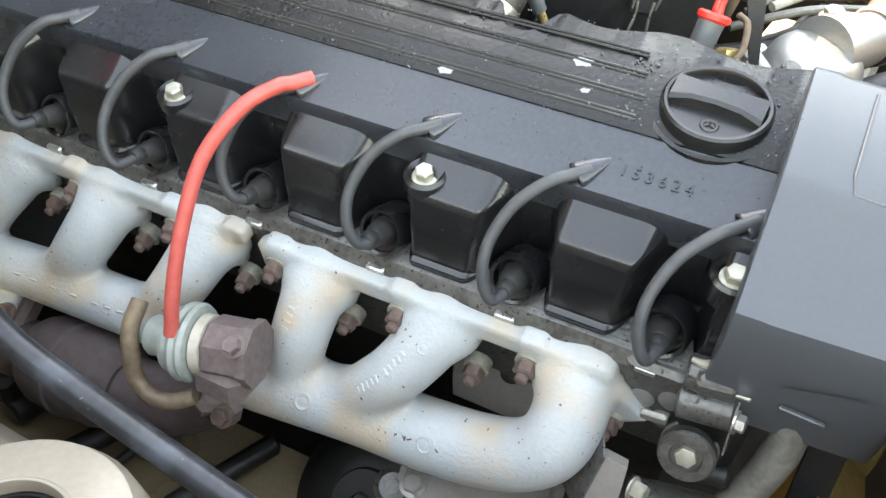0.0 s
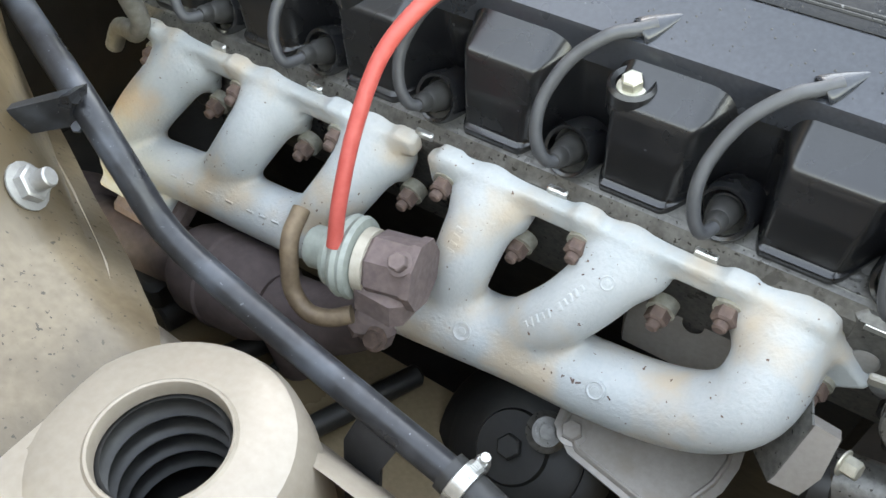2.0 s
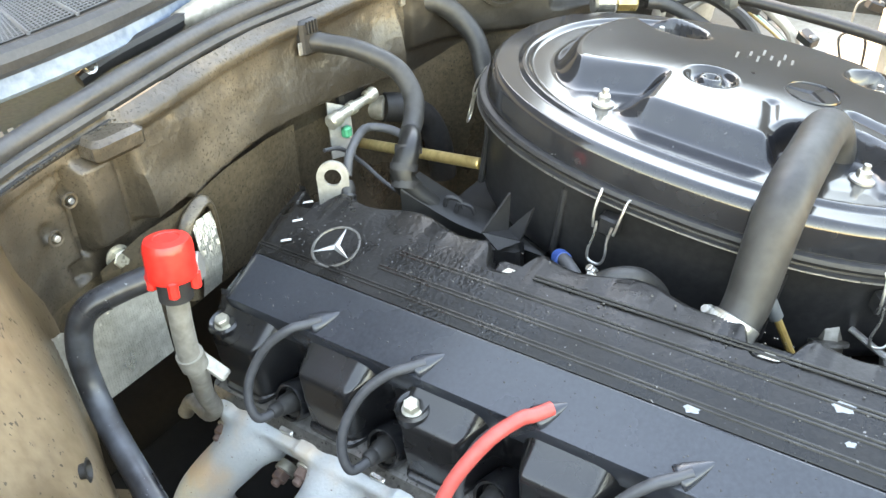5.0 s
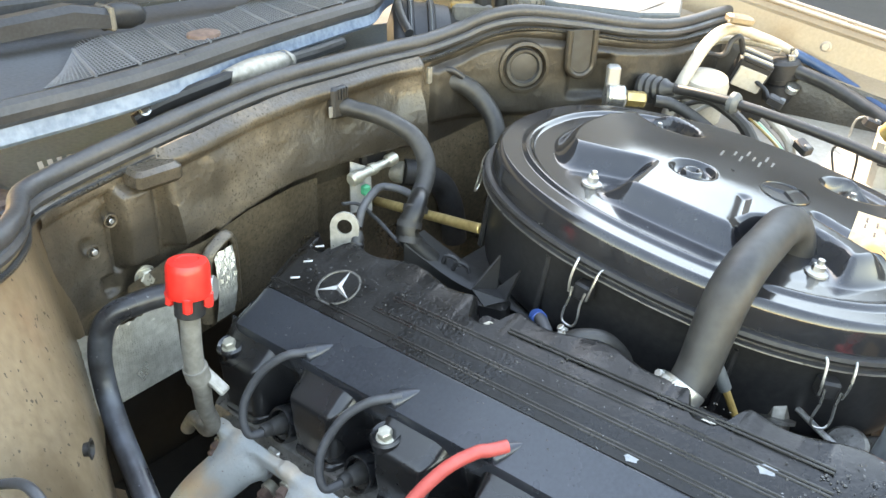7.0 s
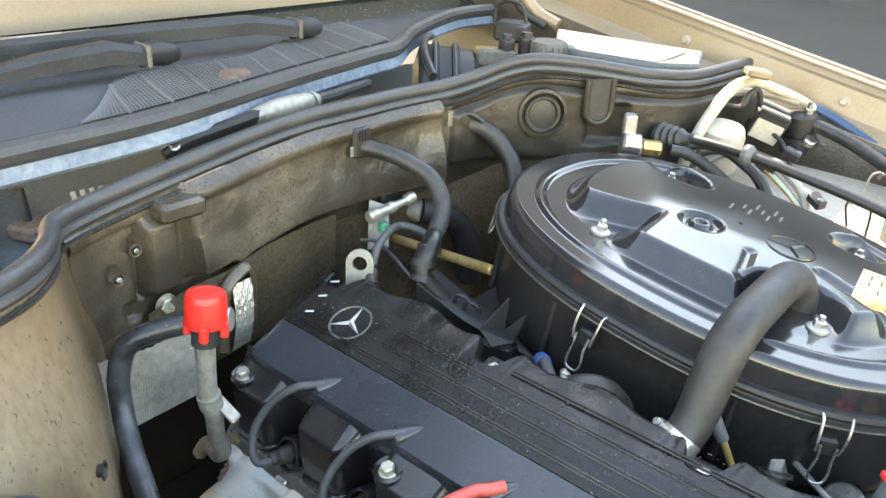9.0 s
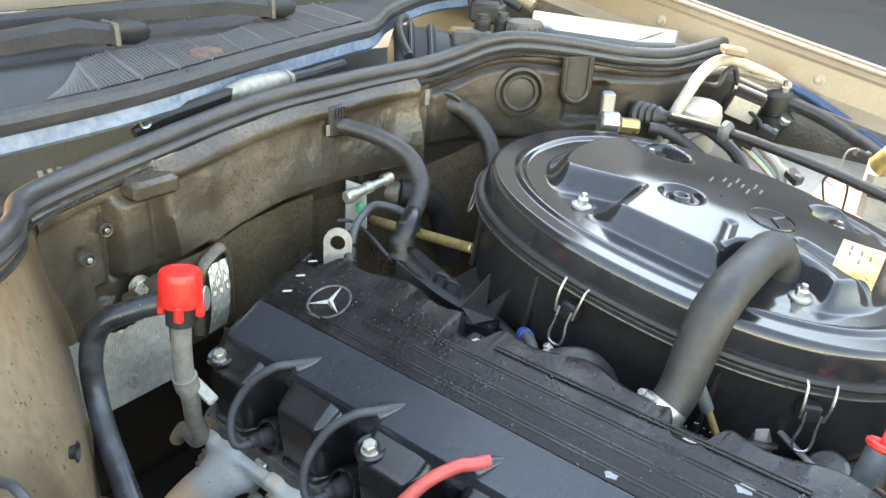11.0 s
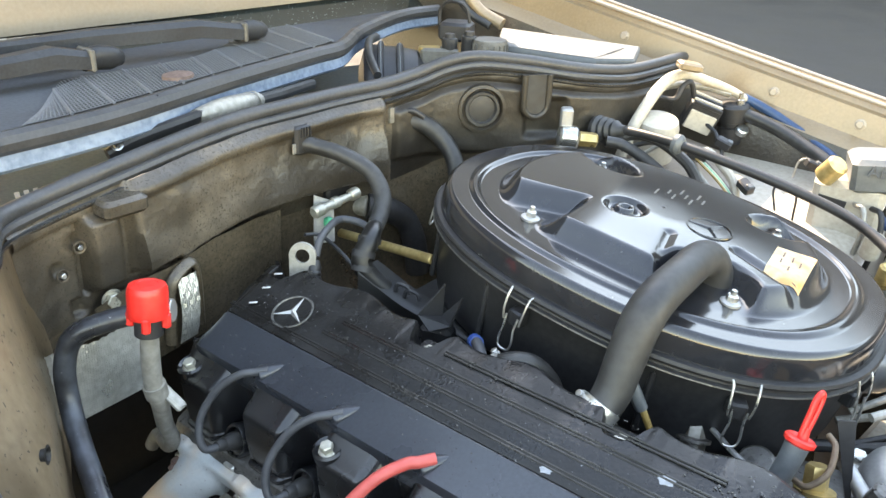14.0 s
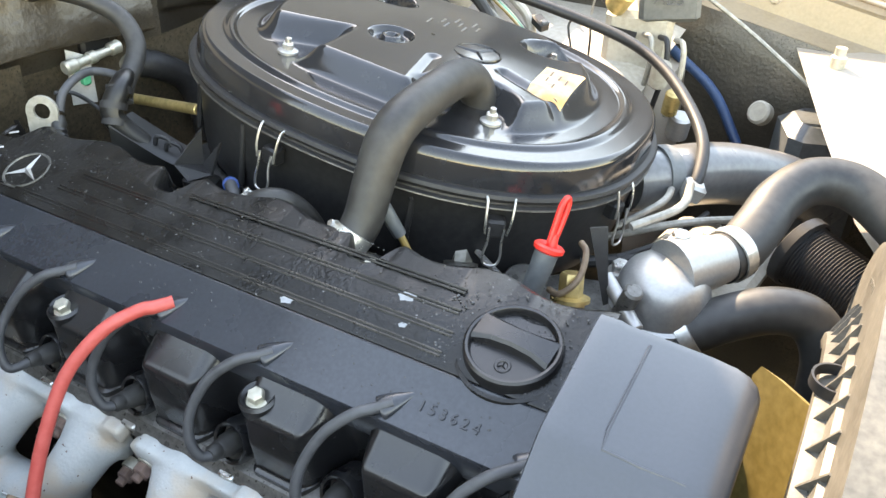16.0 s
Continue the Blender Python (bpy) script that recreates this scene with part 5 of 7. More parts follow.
har = thing("wiring_harness", "black taped wiring harness trunk with bracket", "harness")
bm = B()
tube(bm, [(-0.345, 0.215, 0.066), (-0.330, 0.198, 0.070), (-0.322, 0.182, 0.063), (-0.322, 0.1716, 0.0454), (-0.315, 0.1764, 0.0283), (-0.302, 0.187, 0.012)], [0.008, 0.0105, 0.012, 0.0125, 0.013, 0.013], 12, 6, flat=0.85)
part("trunk", bm, MOUNT, har)
for k, q in enumerate(((-0.3245, 0.188, 0.067), (-0.322, 0.176, 0.055), (-0.3195, 0.1728, 0.040))):
    bm = B()
    tube(bm, [V(*q), V(*q) + V(0.001, -0.003, -0.006)], 0.0128, 12, 0)
    part("tape_band", bm, PLASTIC, har, "wound black tape")
bm = B()
tray = [(-0.316, 0.176, 0.030), (-0.295, 0.191, 0.0095), (-0.270, 0.199, -0.004), (-0.235, 0.208, -0.014), (-0.19, 0.212, -0.020)]
rings = []
for p in spline(tray, 4):
    rings.append([p + V(0, y, z) for y, z in ((-0.016, -0.016), (-0.016, 0.007), (-0.012, 0.010), (0.014, 0.012), (0.017, 0.009), (0.017, -0.016))])
loft(bm, rings)
part("cable_tray", bm, MOUNT, har, "dull black moulded cable tray")
for k in (0.3, 0.7):
    p = V(*tray[1]).lerp(V(*tray[2]), k)
    bm = B()
    tube(bm, [p + V(0, -0.006, 0.010), p + V(0.002, -0.004, 0.018), p + V(0.012, 0.0, 0.016), p + V(0.016, 0.0, 0.009)], 0.0022, 8, 5)
    part("tray_clip", bm, PLASTIC, har)
h2 = thing("second_hose", "black rubber hose leaving the bulkhead behind the air cleaner", "hose")
bm = B()
tube(bm, [(-0.470, 0.386, 0.122), (-0.450, 0.392, 0.128), (-0.430, 0.408, 0.121), (-0.410, 0.420, 0.101), (-0.392, 0.421, 0.076), (-0.375, 0.41, 0.03)], [0.0105, 0.0115, 0.0120, 0.0120, 0.0115, 0.011], 14, 6)
part("tube", bm, RUBBER, h2)
bm = B()
box(bm, (-0.460, 0.386, 0.128), (0.016, 0.026, 0.040), 0.003, (0, 0, -25))
part("grommet", bm, PLASTIC, h2)
bm = B()
tube(bm, [(-0.452, 0.378, 0.140), (-0.440, 0.388, 0.143), (-0.430, 0.400, 0.134)], 0.004, 10, 5)
part("strap", bm, PLASTIC, h2)

BRACKET = [V(-0.229, 0.155, 0.022), V(-0.214, 0.155, 0.009), V(-0.194, 0.182, 0.043), V(-0.202, 0.174, 0.011), V(-0.218, 0.180, 0.015), V(-0.217, 0.182, 0.051)]
brk = thing("throttle_bracket", "black angular plastic bracket beside the valve cover", "bracket")
bm = B()
bA, bB, bC, bD, bM, bP = BRACKET
for tri in ((bA, bP, bM), (bM, bC, bD), (bA, bM, bD), (bA, bD, bB)):
    n3 = (tri[1] - tri[0]).cross(tri[2] - tri[0]).normalized() * 0.0012
    loft(bm, [[p + n3 for p in tri], [p - n3 for p in tri]])
box(bm, (-0.222, 0.180, -0.014), (0.034, 0.022, 0.034), 0.004, (0, 0, 15))
part("body", bm, PLASTIC, brk)
bm = B()
hexbolt(bm, (-0.222, 0.176, 0.006), (0, -0.4, 1), 0.0045, 0.004)
part("screw", bm, BOLT_Y, brk)

sh = thing("vacuum_elbow", "small black elbow hose with clamp and a blue collar", "hose")
bm = B()
tube(bm, [(-0.122, 0.114, 0.022), (-0.112, 0.122, 0.030), (-0.098, 0.128, 0.038), (-0.084, 0.138, 0.036), (-0.074, 0.152, 0.018), (-0.070, 0.165, -0.010)], 0.0088, 14, 6)
part("elbow", bm, RUBBER, sh)
worm_clamp(sh, (-0.114, 0.1205, 0.0285), (-0.107, 0.1248, 0.0335), 0.0092)
bm = B()
tube(bm, [(-0.119, 0.116, 0.023), (-0.128, 0.124, 0.030), (-0.140, 0.135, 0.032), (-0.151, 0.145, 0.029), (-0.160, 0.158, 0.012)], 0.0055, 12, 6)
part("thin_hose", bm, LEAD, sh)
bm = B()
rod(bm, (-0.145, 0.1395, 0.0309), (-0.154, 0.148, 0.0270), 0.0070, 14, 0.001)
part("collar", bm, BLUE_CAP, sh, "bright blue collar")

# throttle linkage on the bulkhead
lk = thing("throttle_linkage", "yellow-chromated ball linkage with green clip", "linkage")
bm = B()
rod(bm, (-0.443, 0.222, 0.052), (-0.443, 0.285, 0.057), 0.0052, 12, 0.001)
rod(bm, (-0.443, 0.216, 0.0515), (-0.443, 0.232, 0.053), 0.0078, 14, 0.002)
rod(bm, (-0.443, 0.276, 0.0565), (-0.443, 0.291, 0.058), 0.0076, 14, 0.002)
rod(bm, (-0.444, 0.248, 0.054), (-0.443, 0.258, 0.055), 0.0070, 12, 0.001)
part("ball_link", bm, BOLT_Y, lk)
bm = B()
prism(bm, [(-0.014, -0.03), (0.012, -0.03), (0.014, 0.02), (-0.010, 0.03)], 0, 0.003, pose(-0.452, 0.240, 0.035, 78, 0, 60), 0.0005)
part("lever", bm, ALU, lk)
bm = B()
box(bm, (-0.441, 0.238, 0.034), (0.009, 0.010, 0.012), 0.002)
part("clip", bm, GREEN, lk, "green plastic clip")
bm = B()
rod(bm, (-0.462, 0.279, 0.0), (-0.285, 0.247, 0.032), 0.0058, 14, 0.001)
part("rod", bm, BRASS, lk, "yellowish plated long rod")
bm = B()
box(bm, (-0.468, 0.275, 0.062), (0.02, 0.04, 0.03), 0.004)
part("mount", bm, PLASTIC, lk)
vd = thing("crankcase_hose", "dull black bent rubber hose on a pale bulkhead stub", "hose")
bm = B()
tube(bm, [(-0.458, 0.322, 0.026), (-0.446, 0.342, 0.020), (-0.440, 0.3763, -0.004), (-0.432, 0.389, -0.038), (-0.430, 0.396, -0.085)], 0.0165, 18, 6)
part("tube", bm, HOUSING, vd)
bm = B()
rod(bm, (-0.474, 0.316, 0.026), (-0.456, 0.324, 0.025), 0.014, 18, 0.002)
part("stub", bm, GREY_PIPE, vd)
# near-black blocks: shade under the air cleaner put into the colour
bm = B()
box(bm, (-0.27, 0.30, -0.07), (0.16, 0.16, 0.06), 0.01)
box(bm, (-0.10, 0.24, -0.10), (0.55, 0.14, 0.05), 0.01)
solid("intake_manifold", bm, DARK, "oily intake manifold under the air cleaner, near-black for shade", "intake manifold")

# ---- EGR valve, red hose, side pipes ----
egr = thing("egr_valve", "sage-green capsule valve on a scaled brown casting", "valve")
EA, EBX = V(-0.1555, -0.104, -0.158), V(-0.060, -0.086, -0.150)
d = (EBX - EA).normalized()
bm = B()
lathe(bm, [(0.0125, 0.0), (0.0145, 0.003), (0.0145, 0.012), (0.017, 0.016), (0.0225, 0.018), (0.0235, 0.021), (0.0225, 0.0235), (0.0265, 0.026), (0.0280, 0.029), (0.0265, 0.032), (0.0280, 0.035), (0.0265, 0.038), (0.020, 0.039)], axis(EA, EBX), 36)
part("capsule", bm, SAGE, egr)
bm = B()
lathe(bm, [(0.018, 0.038), (0.022, 0.040), (0.0215, 0.047), (0.017, 0.048)], axis(EA, EBX), 24)
part("crimp_ring", bm, PALE, egr, "pale corroded crimp ring")
bm = B()
lathe(bm, [(0.020, 0.047), (0.0225, 0.050), (0.0225, 0.074), (0.024, 0.076), (0.024, 0.082)], axis(EA, EBX), 8)
box(bm, tuple(EA + d * 0.060 + V(0, -0.006, -0.018)), (0.04, 0.035, 0.03), 0.006)
part("body", bm, PURPLE_RUST, egr)
bm = B()
hexbolt(bm, EA + d * 0.074 + V(0, -0.013, 0.018), (0, -0.55, 0.8), 0.0062, 0.008)
part("bolt", bm, PURPLE_RUST, egr)
bm = B()
tube(bm, [ENG @ V(-0.0965 + 0.0045, 0.0165, 0.0005), ENG @ V(-0.0965 - 0.003, 0.0055, 0.0028), (-0.1065, -0.004, 0.0035), (-0.118, -0.0275, -0.004), (-0.131, -0.054, -0.031), (-0.1325, -0.080, -0.0685), (-0.129, -0.102, -0.106), (-0.127, -0.113, -0.136)], 0.0050, 16, 6)
solid("vacuum_hose", bm, RED_HOSE, "red silicone vacuum hose running to the valve capsule", "hose")
out = thing("manifold_outlet_joint", "scaled brown flange joint with bolt under the manifold", "flange", ENG)
bm = B()
box(bm, (-0.128, -0.140, -0.212), (0.035, 0.03, 0.03), 0.005, (0, 20, 30))
part("flange", bm, PURPLE_RUST, out)
bm = B()
hexbolt(bm, (-0.114, -0.152, -0.203), (0.1, -0.6, 0.8), 0.007, 0.008)
part("bolt", bm, RUST, out)
out2 = thing("rear_outlet_joint", "scaled brown flange joint under the rear manifold", "flange", ENG)
bm = B()
box(bm, (-0.378, -0.130, -0.232), (0.075, 0.052, 0.022), 0.005, (20, 0, 0))
part("flange", bm, PURPLE_RUST, out2)
bm = B()
hexbolt(bm, (-0.352, -0.146, -0.2195), (0, -0.3, 1), 0.007, 0.008)
part("bolt", bm, RUST, out2)
ex = thing("exhaust_downpipe", "dark rust-brown exhaust pipe and catalyst bulges", "exhaust")
bm = B()
tube(bm, [(-0.58, -0.08, -0.36), (-0.45, -0.085, -0.31), (-0.36, -0.085, -0.295), (-0.33, -0.085, -0.285), (-0.26, -0.09, -0.27), (-0.18, -0.085, -0.265), (-0.13, -0.075, -0.24)], [0.026, 0.028, 0.026, 0.026, 0.026, 0.028, 0.024], 24, 6)
part("pipe", bm, EXHAUST, ex)
bm = B()
lathe(bm, [(0.026, 0.0), (0.036, 0.008), (0.0405, 0.020), (0.0405, 0.046), (0.0425, 0.048), (0.0425, 0.051), (0.0405, 0.053), (0.0395, 0.085), (0.034, 0.10), (0.026, 0.108)], axis((-0.318, -0.085, -0.283), (-0.20, -0.092, -0.262)), 32)
part("catalyst", bm, EXHAUST, ex)
bm = B()
lathe(bm, [(0.024, 0.0), (0.040, 0.012), (0.046, 0.03), (0.046, 0.06), (0.036, 0.078), (0.024, 0.088)], axis((-0.535, -0.085, -0.338), (-0.44, -0.085, -0.305)), 32)
part("front_pipe_bulge", bm, EXHAUST, ex)
bm = B()
tube(bm, [(-0.225, -0.085, -0.29), (-0.215, -0.08, -0.34), (-0.24, -0.06, -0.40), (-0.30, -0.02, -0.45)], 0.02, 16, 5)
part("lower_pipe", bm, EXHAUST, ex)
bm = B()
tube(bm, [(-0.170, -0.095, -0.140), (-0.166, -0.112, -0.150), (-0.161, -0.121, -0.166), (-0.156, -0.126, -0.183), (-0.143, -0.128, -0.1935), (-0.128, -0.124, -0.194), (-0.115, -0.115, -0.190)], 0.0062, 14, 6)
solid("egr_tube", bm, TAN_RUST, "bent rusty brown steel tube below the valve", "tube")

ac = thing("refrigerant_pipe", "worn black-painted metal pipe with a welded bracket arm", "pipe")
bm = B()
tube(bm, [(-0.362, -0.055, 0.063), (-0.380, -0.085, 0.058), (-0.394, -0.108, 0.047), (-0.398, -0.118, 0.020), (-0.392, -0.122, -0.012), (-0.365, -0.131, -0.036), (-0.31, -0.148, -0.053), (-0.271, -0.160, -0.066), (-0.240, -0.166, -0.095), (-0.218, -0.168, -0.124), (-0.185, -0.170, -0.140), (-0.10, -0.175, -0.158), (0.022, -0.184, -0.176)], 0.0094, 18, 7)
part("tube", bm, PIPE_BLACK, ac)
bm = B()
loft(bm, [[V(-0.264, -0.172, -0.048), V(-0.276, -0.172, -0.075), V(-0.278, -0.158, -0.075), V(-0.266, -0.158, -0.048)], [V(-0.300, -0.205, -0.058), V(-0.305, -0.205, -0.078), V(-0.306, -0.195, -0.078), V(-0.301, -0.195, -0.058)], [V(-0.36, -0.245, -0.062), V(-0.363, -0.245, -0.074), V(-0.364, -0.238, -0.074), V(-0.361, -0.238, -0.062)]])
part("arm", bm, PIPE_BLACK, ac)
for q in ((-0.268, -0.166, -0.056), (-0.270, -0.170, -0.074)):
    bm = B()
    hexbolt(bm, q, (0.3, -0.5, 0.7), 0.004, 0.003, False)
    part("rivet", bm, PIPE_BLACK, ac)
rh = thing("refrigerant_hose", "dark grey rubber hose clamped to the black pipe", "hose")
bm = B()
tube(bm, [(0.006, -0.1825, -0.1735), (0.05, -0.188, -0.184), (0.10, -0.194, -0.20), (0.17, -0.20, -0.24)], 0.0118, 18, 6)
part("tube", bm, RUBBER, rh)
worm_clamp(rh, (0.012, -0.1830, -0.1745), (0.022, -0.1842, -0.1765), 0.0122)
pb = thing("pipe_bracket", "black folded steel bracket under the pipe", "bracket")
bm = B()
loft(bm, [[V(-0.052, -0.180, -0.166), V(-0.024, -0.183, -0.174), V(-0.024, -0.186, -0.176), V(-0.052, -0.183, -0.168)], [V(-0.058, -0.190, -0.186), V(-0.030, -0.193, -0.190), V(-0.030, -0.196, -0.192), V(-0.058, -0.193, -0.188)], [V(-0.066, -0.192, -0.33), V(-0.036, -0.196, -0.33), V(-0.036, -0.199, -0.33), V(-0.066, -0.195, -0.33)]])
part("strap", bm, PLASTIC, pb)

# service cap and pipe by the bulkhead
rc = thing("service_valve_cap", "red plastic service cap with black collar on a grey pipe", "valve cap")
m = axis((-0.351, -0.0615, 0.060), (-0.353, -0.056, 0.11)) @ Matrix.Scale(0.92, 4)
bm = B()
lathe(bm, [(0.0185, 0.006), (0.0195, 0.010), (0.0188, 0.016), (0.0188, 0.030), (0.0182, 0.034), (0.0168, 0.037), (0.010, 0.0385), (0.0095, 0.0378), (0.0, 0.0378)], m, 32)
for a in (-60, 20, 120, 200):
    box(bm, (0.0165 * math.cos(radians(a)), 0.0165 * math.sin(radians(a)), 0.002), (0.008, 0.008, 0.016), 0.002, (0, 0, a), m)
part("cap", bm, RED, rc)
bm = B()
rod(bm, m @ V(0, 0, -0.014), m @ V(0, 0, 0.008), 0.0122, 24, 0.001)
part("collar", bm, PLASTIC, rc)
bm = B()
tube(bm, [m @ V(0, 0, -0.01), (-0.352, -0.064, 0.02), (-0.352, -0.064, -0.008), (-0.356, -0.058, -0.030), (-0.375, -0.045, -0.070), (-0.382, -0.035, -0.098), (-0.40, -0.03, -0.118), (-0.43, -0.022, -0.125), (-0.45, -0.02, -0.15)], [0.0082, 0.0085, 0.0085, 0.0082, 0.008, 0.0078, 0.0075, 0.0075, 0.0075], 16, 6)
part("pipe", bm, GREY_PIPE, rc)
bm = B()
lathe(bm, [(0.0105, 0), (0.0105, 0.014)], axis((-0.352, -0.064, -0.004), (-0.353, -0.061, -0.018)), 20)
box(bm, (-0.345, -0.052, -0.022), (0.028, 0.012, 0.006), 0.002, (0, 40, 20))
part("pipe_clip", bm, GREY_PIPE, rc)
bm = B()
rod(bm, (-0.362, -0.054, 0.0625), (-0.345, -0.040, 0.064), 0.0105, 18, 0.001)
part("coupling", bm, ALU, rc)
bs = thing("bulkhead_heat_shield", "dimpled aluminium foil heat shield on the bulkhead", "heat shield")
bm = B()
n = 26
rings = []
for i in range(n + 1):
    row = []
    for j in range(34):
        a, b = i / n, j / 33
        p = V(-0.430, -0.125 + 0.098 * b, -0.066 + 0.084 * a + 0.004 * b - 0.004 * b * a)
        row.append(p + V(0.0015 * math.sin(i * 2.1) * math.sin(j * 2.1) + 0.010 * (1 - abs(2 * b - 1)) * a, 0, 0))
    rings.append(row)
loft(bm, rings, closed=False, cap=False)
part("foil", bm, FOIL, bs)
bm = B()
rings = []
for i in range(15):
    a = i / 14
    rings.append([V(-0.428 + 0.006 * math.sin(3 * a) + 0.002 * math.sin(i * 2.0) * math.sin(j * 2.0), 0.014 + 0.022 * j / 8 + 0.004 * a, -0.030 + 0.072 * a + 0.003 * j / 8) for j in range(9)])
loft(bm, rings, closed=False, cap=False)
part("tab", bm, FOIL, bs, "upright strip of dimpled foil")
bm = B()
tube(bm, [(-0.434, 0.008, -0.03), (-0.430, 0.010, 0.030), (-0.430, 0.024, 0.050), (-0.432, 0.044, 0.048), (-0.434, 0.046, -0.02)], 0.006, 10, 6, flat=0.6)
part("edge_trim", bm, GRIME, bs, "oily folded edge round the foil")

# ---- front of the engine: thermostat, hoses, fan ----
th = thing("thermostat_housing", "bright cast aluminium thermostat housing with three bolts", "thermostat")
bm = B()
lathe(bm, [(0.038, -0.060), (0.039, -0.034), (0.0435, -0.031), (0.0440, -0.022), (0.0405, -0.020), (0.0395, -0.012), (0.0375, 0.0), (0.0335, 0.009), (0.026, 0.016), (0.014, 0.020), (0.0, 0.021)], axis((0.203, 0.268, -0.014), (0.200, 0.258, 0.06)), 40)
tube(bm, [(0.206, 0.270, -0.004), (0.218, 0.288, -0.003), (0.230, 0.305, -0.004), (0.240, 0.324, -0.005)], [0.028, 0.0255, 0.0225, 0.0200], 26, 5)
part("body", bm, ALU, th)
for q in ((0.205, 0.288, 0.012), (0.228, 0.2515, -0.036), (0.161, 0.284, -0.030)):
    bm = B()
    lathe(bm, [(0.010, -0.02), (0.010, 0.004)], Matrix.Translation(q), 16)
    lug = part("lug", bm, ALU, th)
    bm = B()
    hexbolt(bm, V(*q) + V(0, 0, 0.004), (0.0, -0.1, 1), 0.0075, 0.009)
    part("bolt", bm, STEEL, lug)
uh = thing("upper_radiator_hose", "thick grey-black rubber radiator hose in an S bend", "hose")
bm = B()
tube(bm, [(0.236, 0.316, -0.006), (0.247, 0.338, -0.003), (0.255, 0.372, 0.006), (0.263, 0.410, 0.018), (0.284, 0.444, 0.028), (0.320, 0.456, 0.026), (0.362, 0.436, 0.010), (0.42, 0.39, -0.02)], 0.0222, 26, 6)
part("tube", bm, RUBBER, uh)
worm_clamp(uh, (0.2395, 0.322, -0.0053), (0.2455, 0.334, -0.0036), 0.0230)
lh = thing("bypass_hose", "thick bent black rubber hose under the radiator hose", "hose")
bm = B()
tube(bm, [(0.216, 0.246, -0.058), (0.234, 0.256, -0.044), (0.262, 0.272, -0.028), (0.292, 0.288, -0.020), (0.318, 0.296, -0.026), (0.336, 0.292, -0.050), (0.342, 0.285, -0.09)], 0.0195, 24, 6)
part("tube", bm, RUBBER, lh)
worm_clamp(lh, (0.226, 0.2515, -0.0505), (0.2345, 0.2563, -0.0437), 0.0200)
cd = thing("corrugated_duct", "black corrugated air duct behind the radiator hose", "duct")
bm = B()
pts = [V(0.285 + 0.11 * k / 160, 0.475 - 0.06 * k / 160, -0.060 - 0.02 * k / 160) for k in range(161)]
tube(bm, pts, [0.033 + 0.0009 * math.sin(k * math.pi / 2) for k in range(161)], 24, 0)
part("tube", bm, PLASTIC, cd)
bm = B()
lathe(bm, [(0.035, 0.0), (0.038, 0.002), (0.038, 0.012), (0.035, 0.014)], axis(pts[0], pts[10]), 30, cap=False)
part("end_collar", bm, PLASTIC, cd)
du = thing("intake_duct", "black air intake duct with printed label, silvered for sun glint", "duct")
bm = B()
tube(bm, [(0.120, 0.405, -0.002), (0.150, 0.440, -0.004), (0.185, 0.490, -0.010), (0.225, 0.540, -0.024), (0.262, 0.585, -0.044), (0.30, 0.62, -0.075)], [0.036, 0.037, 0.038, 0.037, 0.034, 0.030], 26, 6, flat=0.85)
part("tube", bm, DUCT, du)
bm = B()
tube(bm, [(0.140, 0.429, -0.003), (0.150, 0.440, -0.004)], 0.0395, 26, 0, flat=0.85)
part("band", bm, GREY_PLASTIC, du)
for k in range(5):
    bm = B()
    box(bm, (0.163 + 0.004 * k, 0.430 + 0.009 * k, 0.0285 - 0.001 * k), (0.002, 0.006, 0.0008), 0.0002, (0, 10, -50))
    part("print_bar", bm, SILVER_TXT, du)

sh2 = thing("fan_shroud", "grey-black ribbed plastic fan shroud", "fan shroud", pose(0.328, 0.135, -0.207))
bm = B()
prof = [(0.222, 0.002), (0.228, 0.0), (0.235, 0.001), (0.2365, 0.004), (0.238, 0.010), (0.252, 0.012), (0.254, 0.016), (0.31, 0.018), (0.31, 0.062), (0.230, 0.062)]
lathe(bm, prof, Matrix.Rotation(radians(90), 4, "Y"), 96, cap=False)
shroud_ring = part("ring", bm, SHROUD, sh2)
for k in range(-7, 11):
    a = radians(90 + k * 6.2)
    bm = B()
    m = Matrix.Rotation(a - radians(90), 4, "X")
    loft(bm, [[m @ V(x, w, z) for x, z in ((0.003, 0.236), (0.014, 0.236), (0.018, 0.262), (0.015, 0.262))] for w in (-0.0008, 0.0008)])
    part("rib", bm, SHROUD, shroud_ring)
bm = B()
lathe(bm, [(0.0135, 0.0), (0.0150, 0.0), (0.0150, 0.008), (0.0135, 0.008), (0.0135, 0.0)], pose(0.010, 0.006, 0.237, 0, 0, 0), 28, cap=False)
part("cable_ring", bm, PLASTIC, sh2)
bm = B()
box(bm, (0.12, 0.0, 0.20), (0.14, 0.55, 0.03), 0.004)
part("radiator_top", bm, SHROUD, sh2, "grey plastic top of the radiator")
for k in range(6):
    bm = B()
    a = radians(62 + 2.0 * k)
    box(bm, (0, 0, 0), (0.0012, 0.0060, 0.0080), 0.0003, m=Matrix.Translation(V(0.0172, 0.280 * math.cos(a), 0.280 * math.sin(a))) @ Matrix.Rotation(a, 4, "X"))
    part("raised_mark", bm, SHROUD, shroud_ring)
fan = thing("cooling_fan", "yellowed nylon engine cooling fan standing still", "fan", pose(0.316, 0.135, -0.212, 0, 0, 0))
bm = B()
lathe(bm, [(0.06, -0.02), (0.065, -0.012), (0.065, 0.016), (0.055, 0.02)], Matrix.Rotation(radians(90), 4, "Y"), 36)
part("hub", bm, FAN, fan)
for k in range(7):
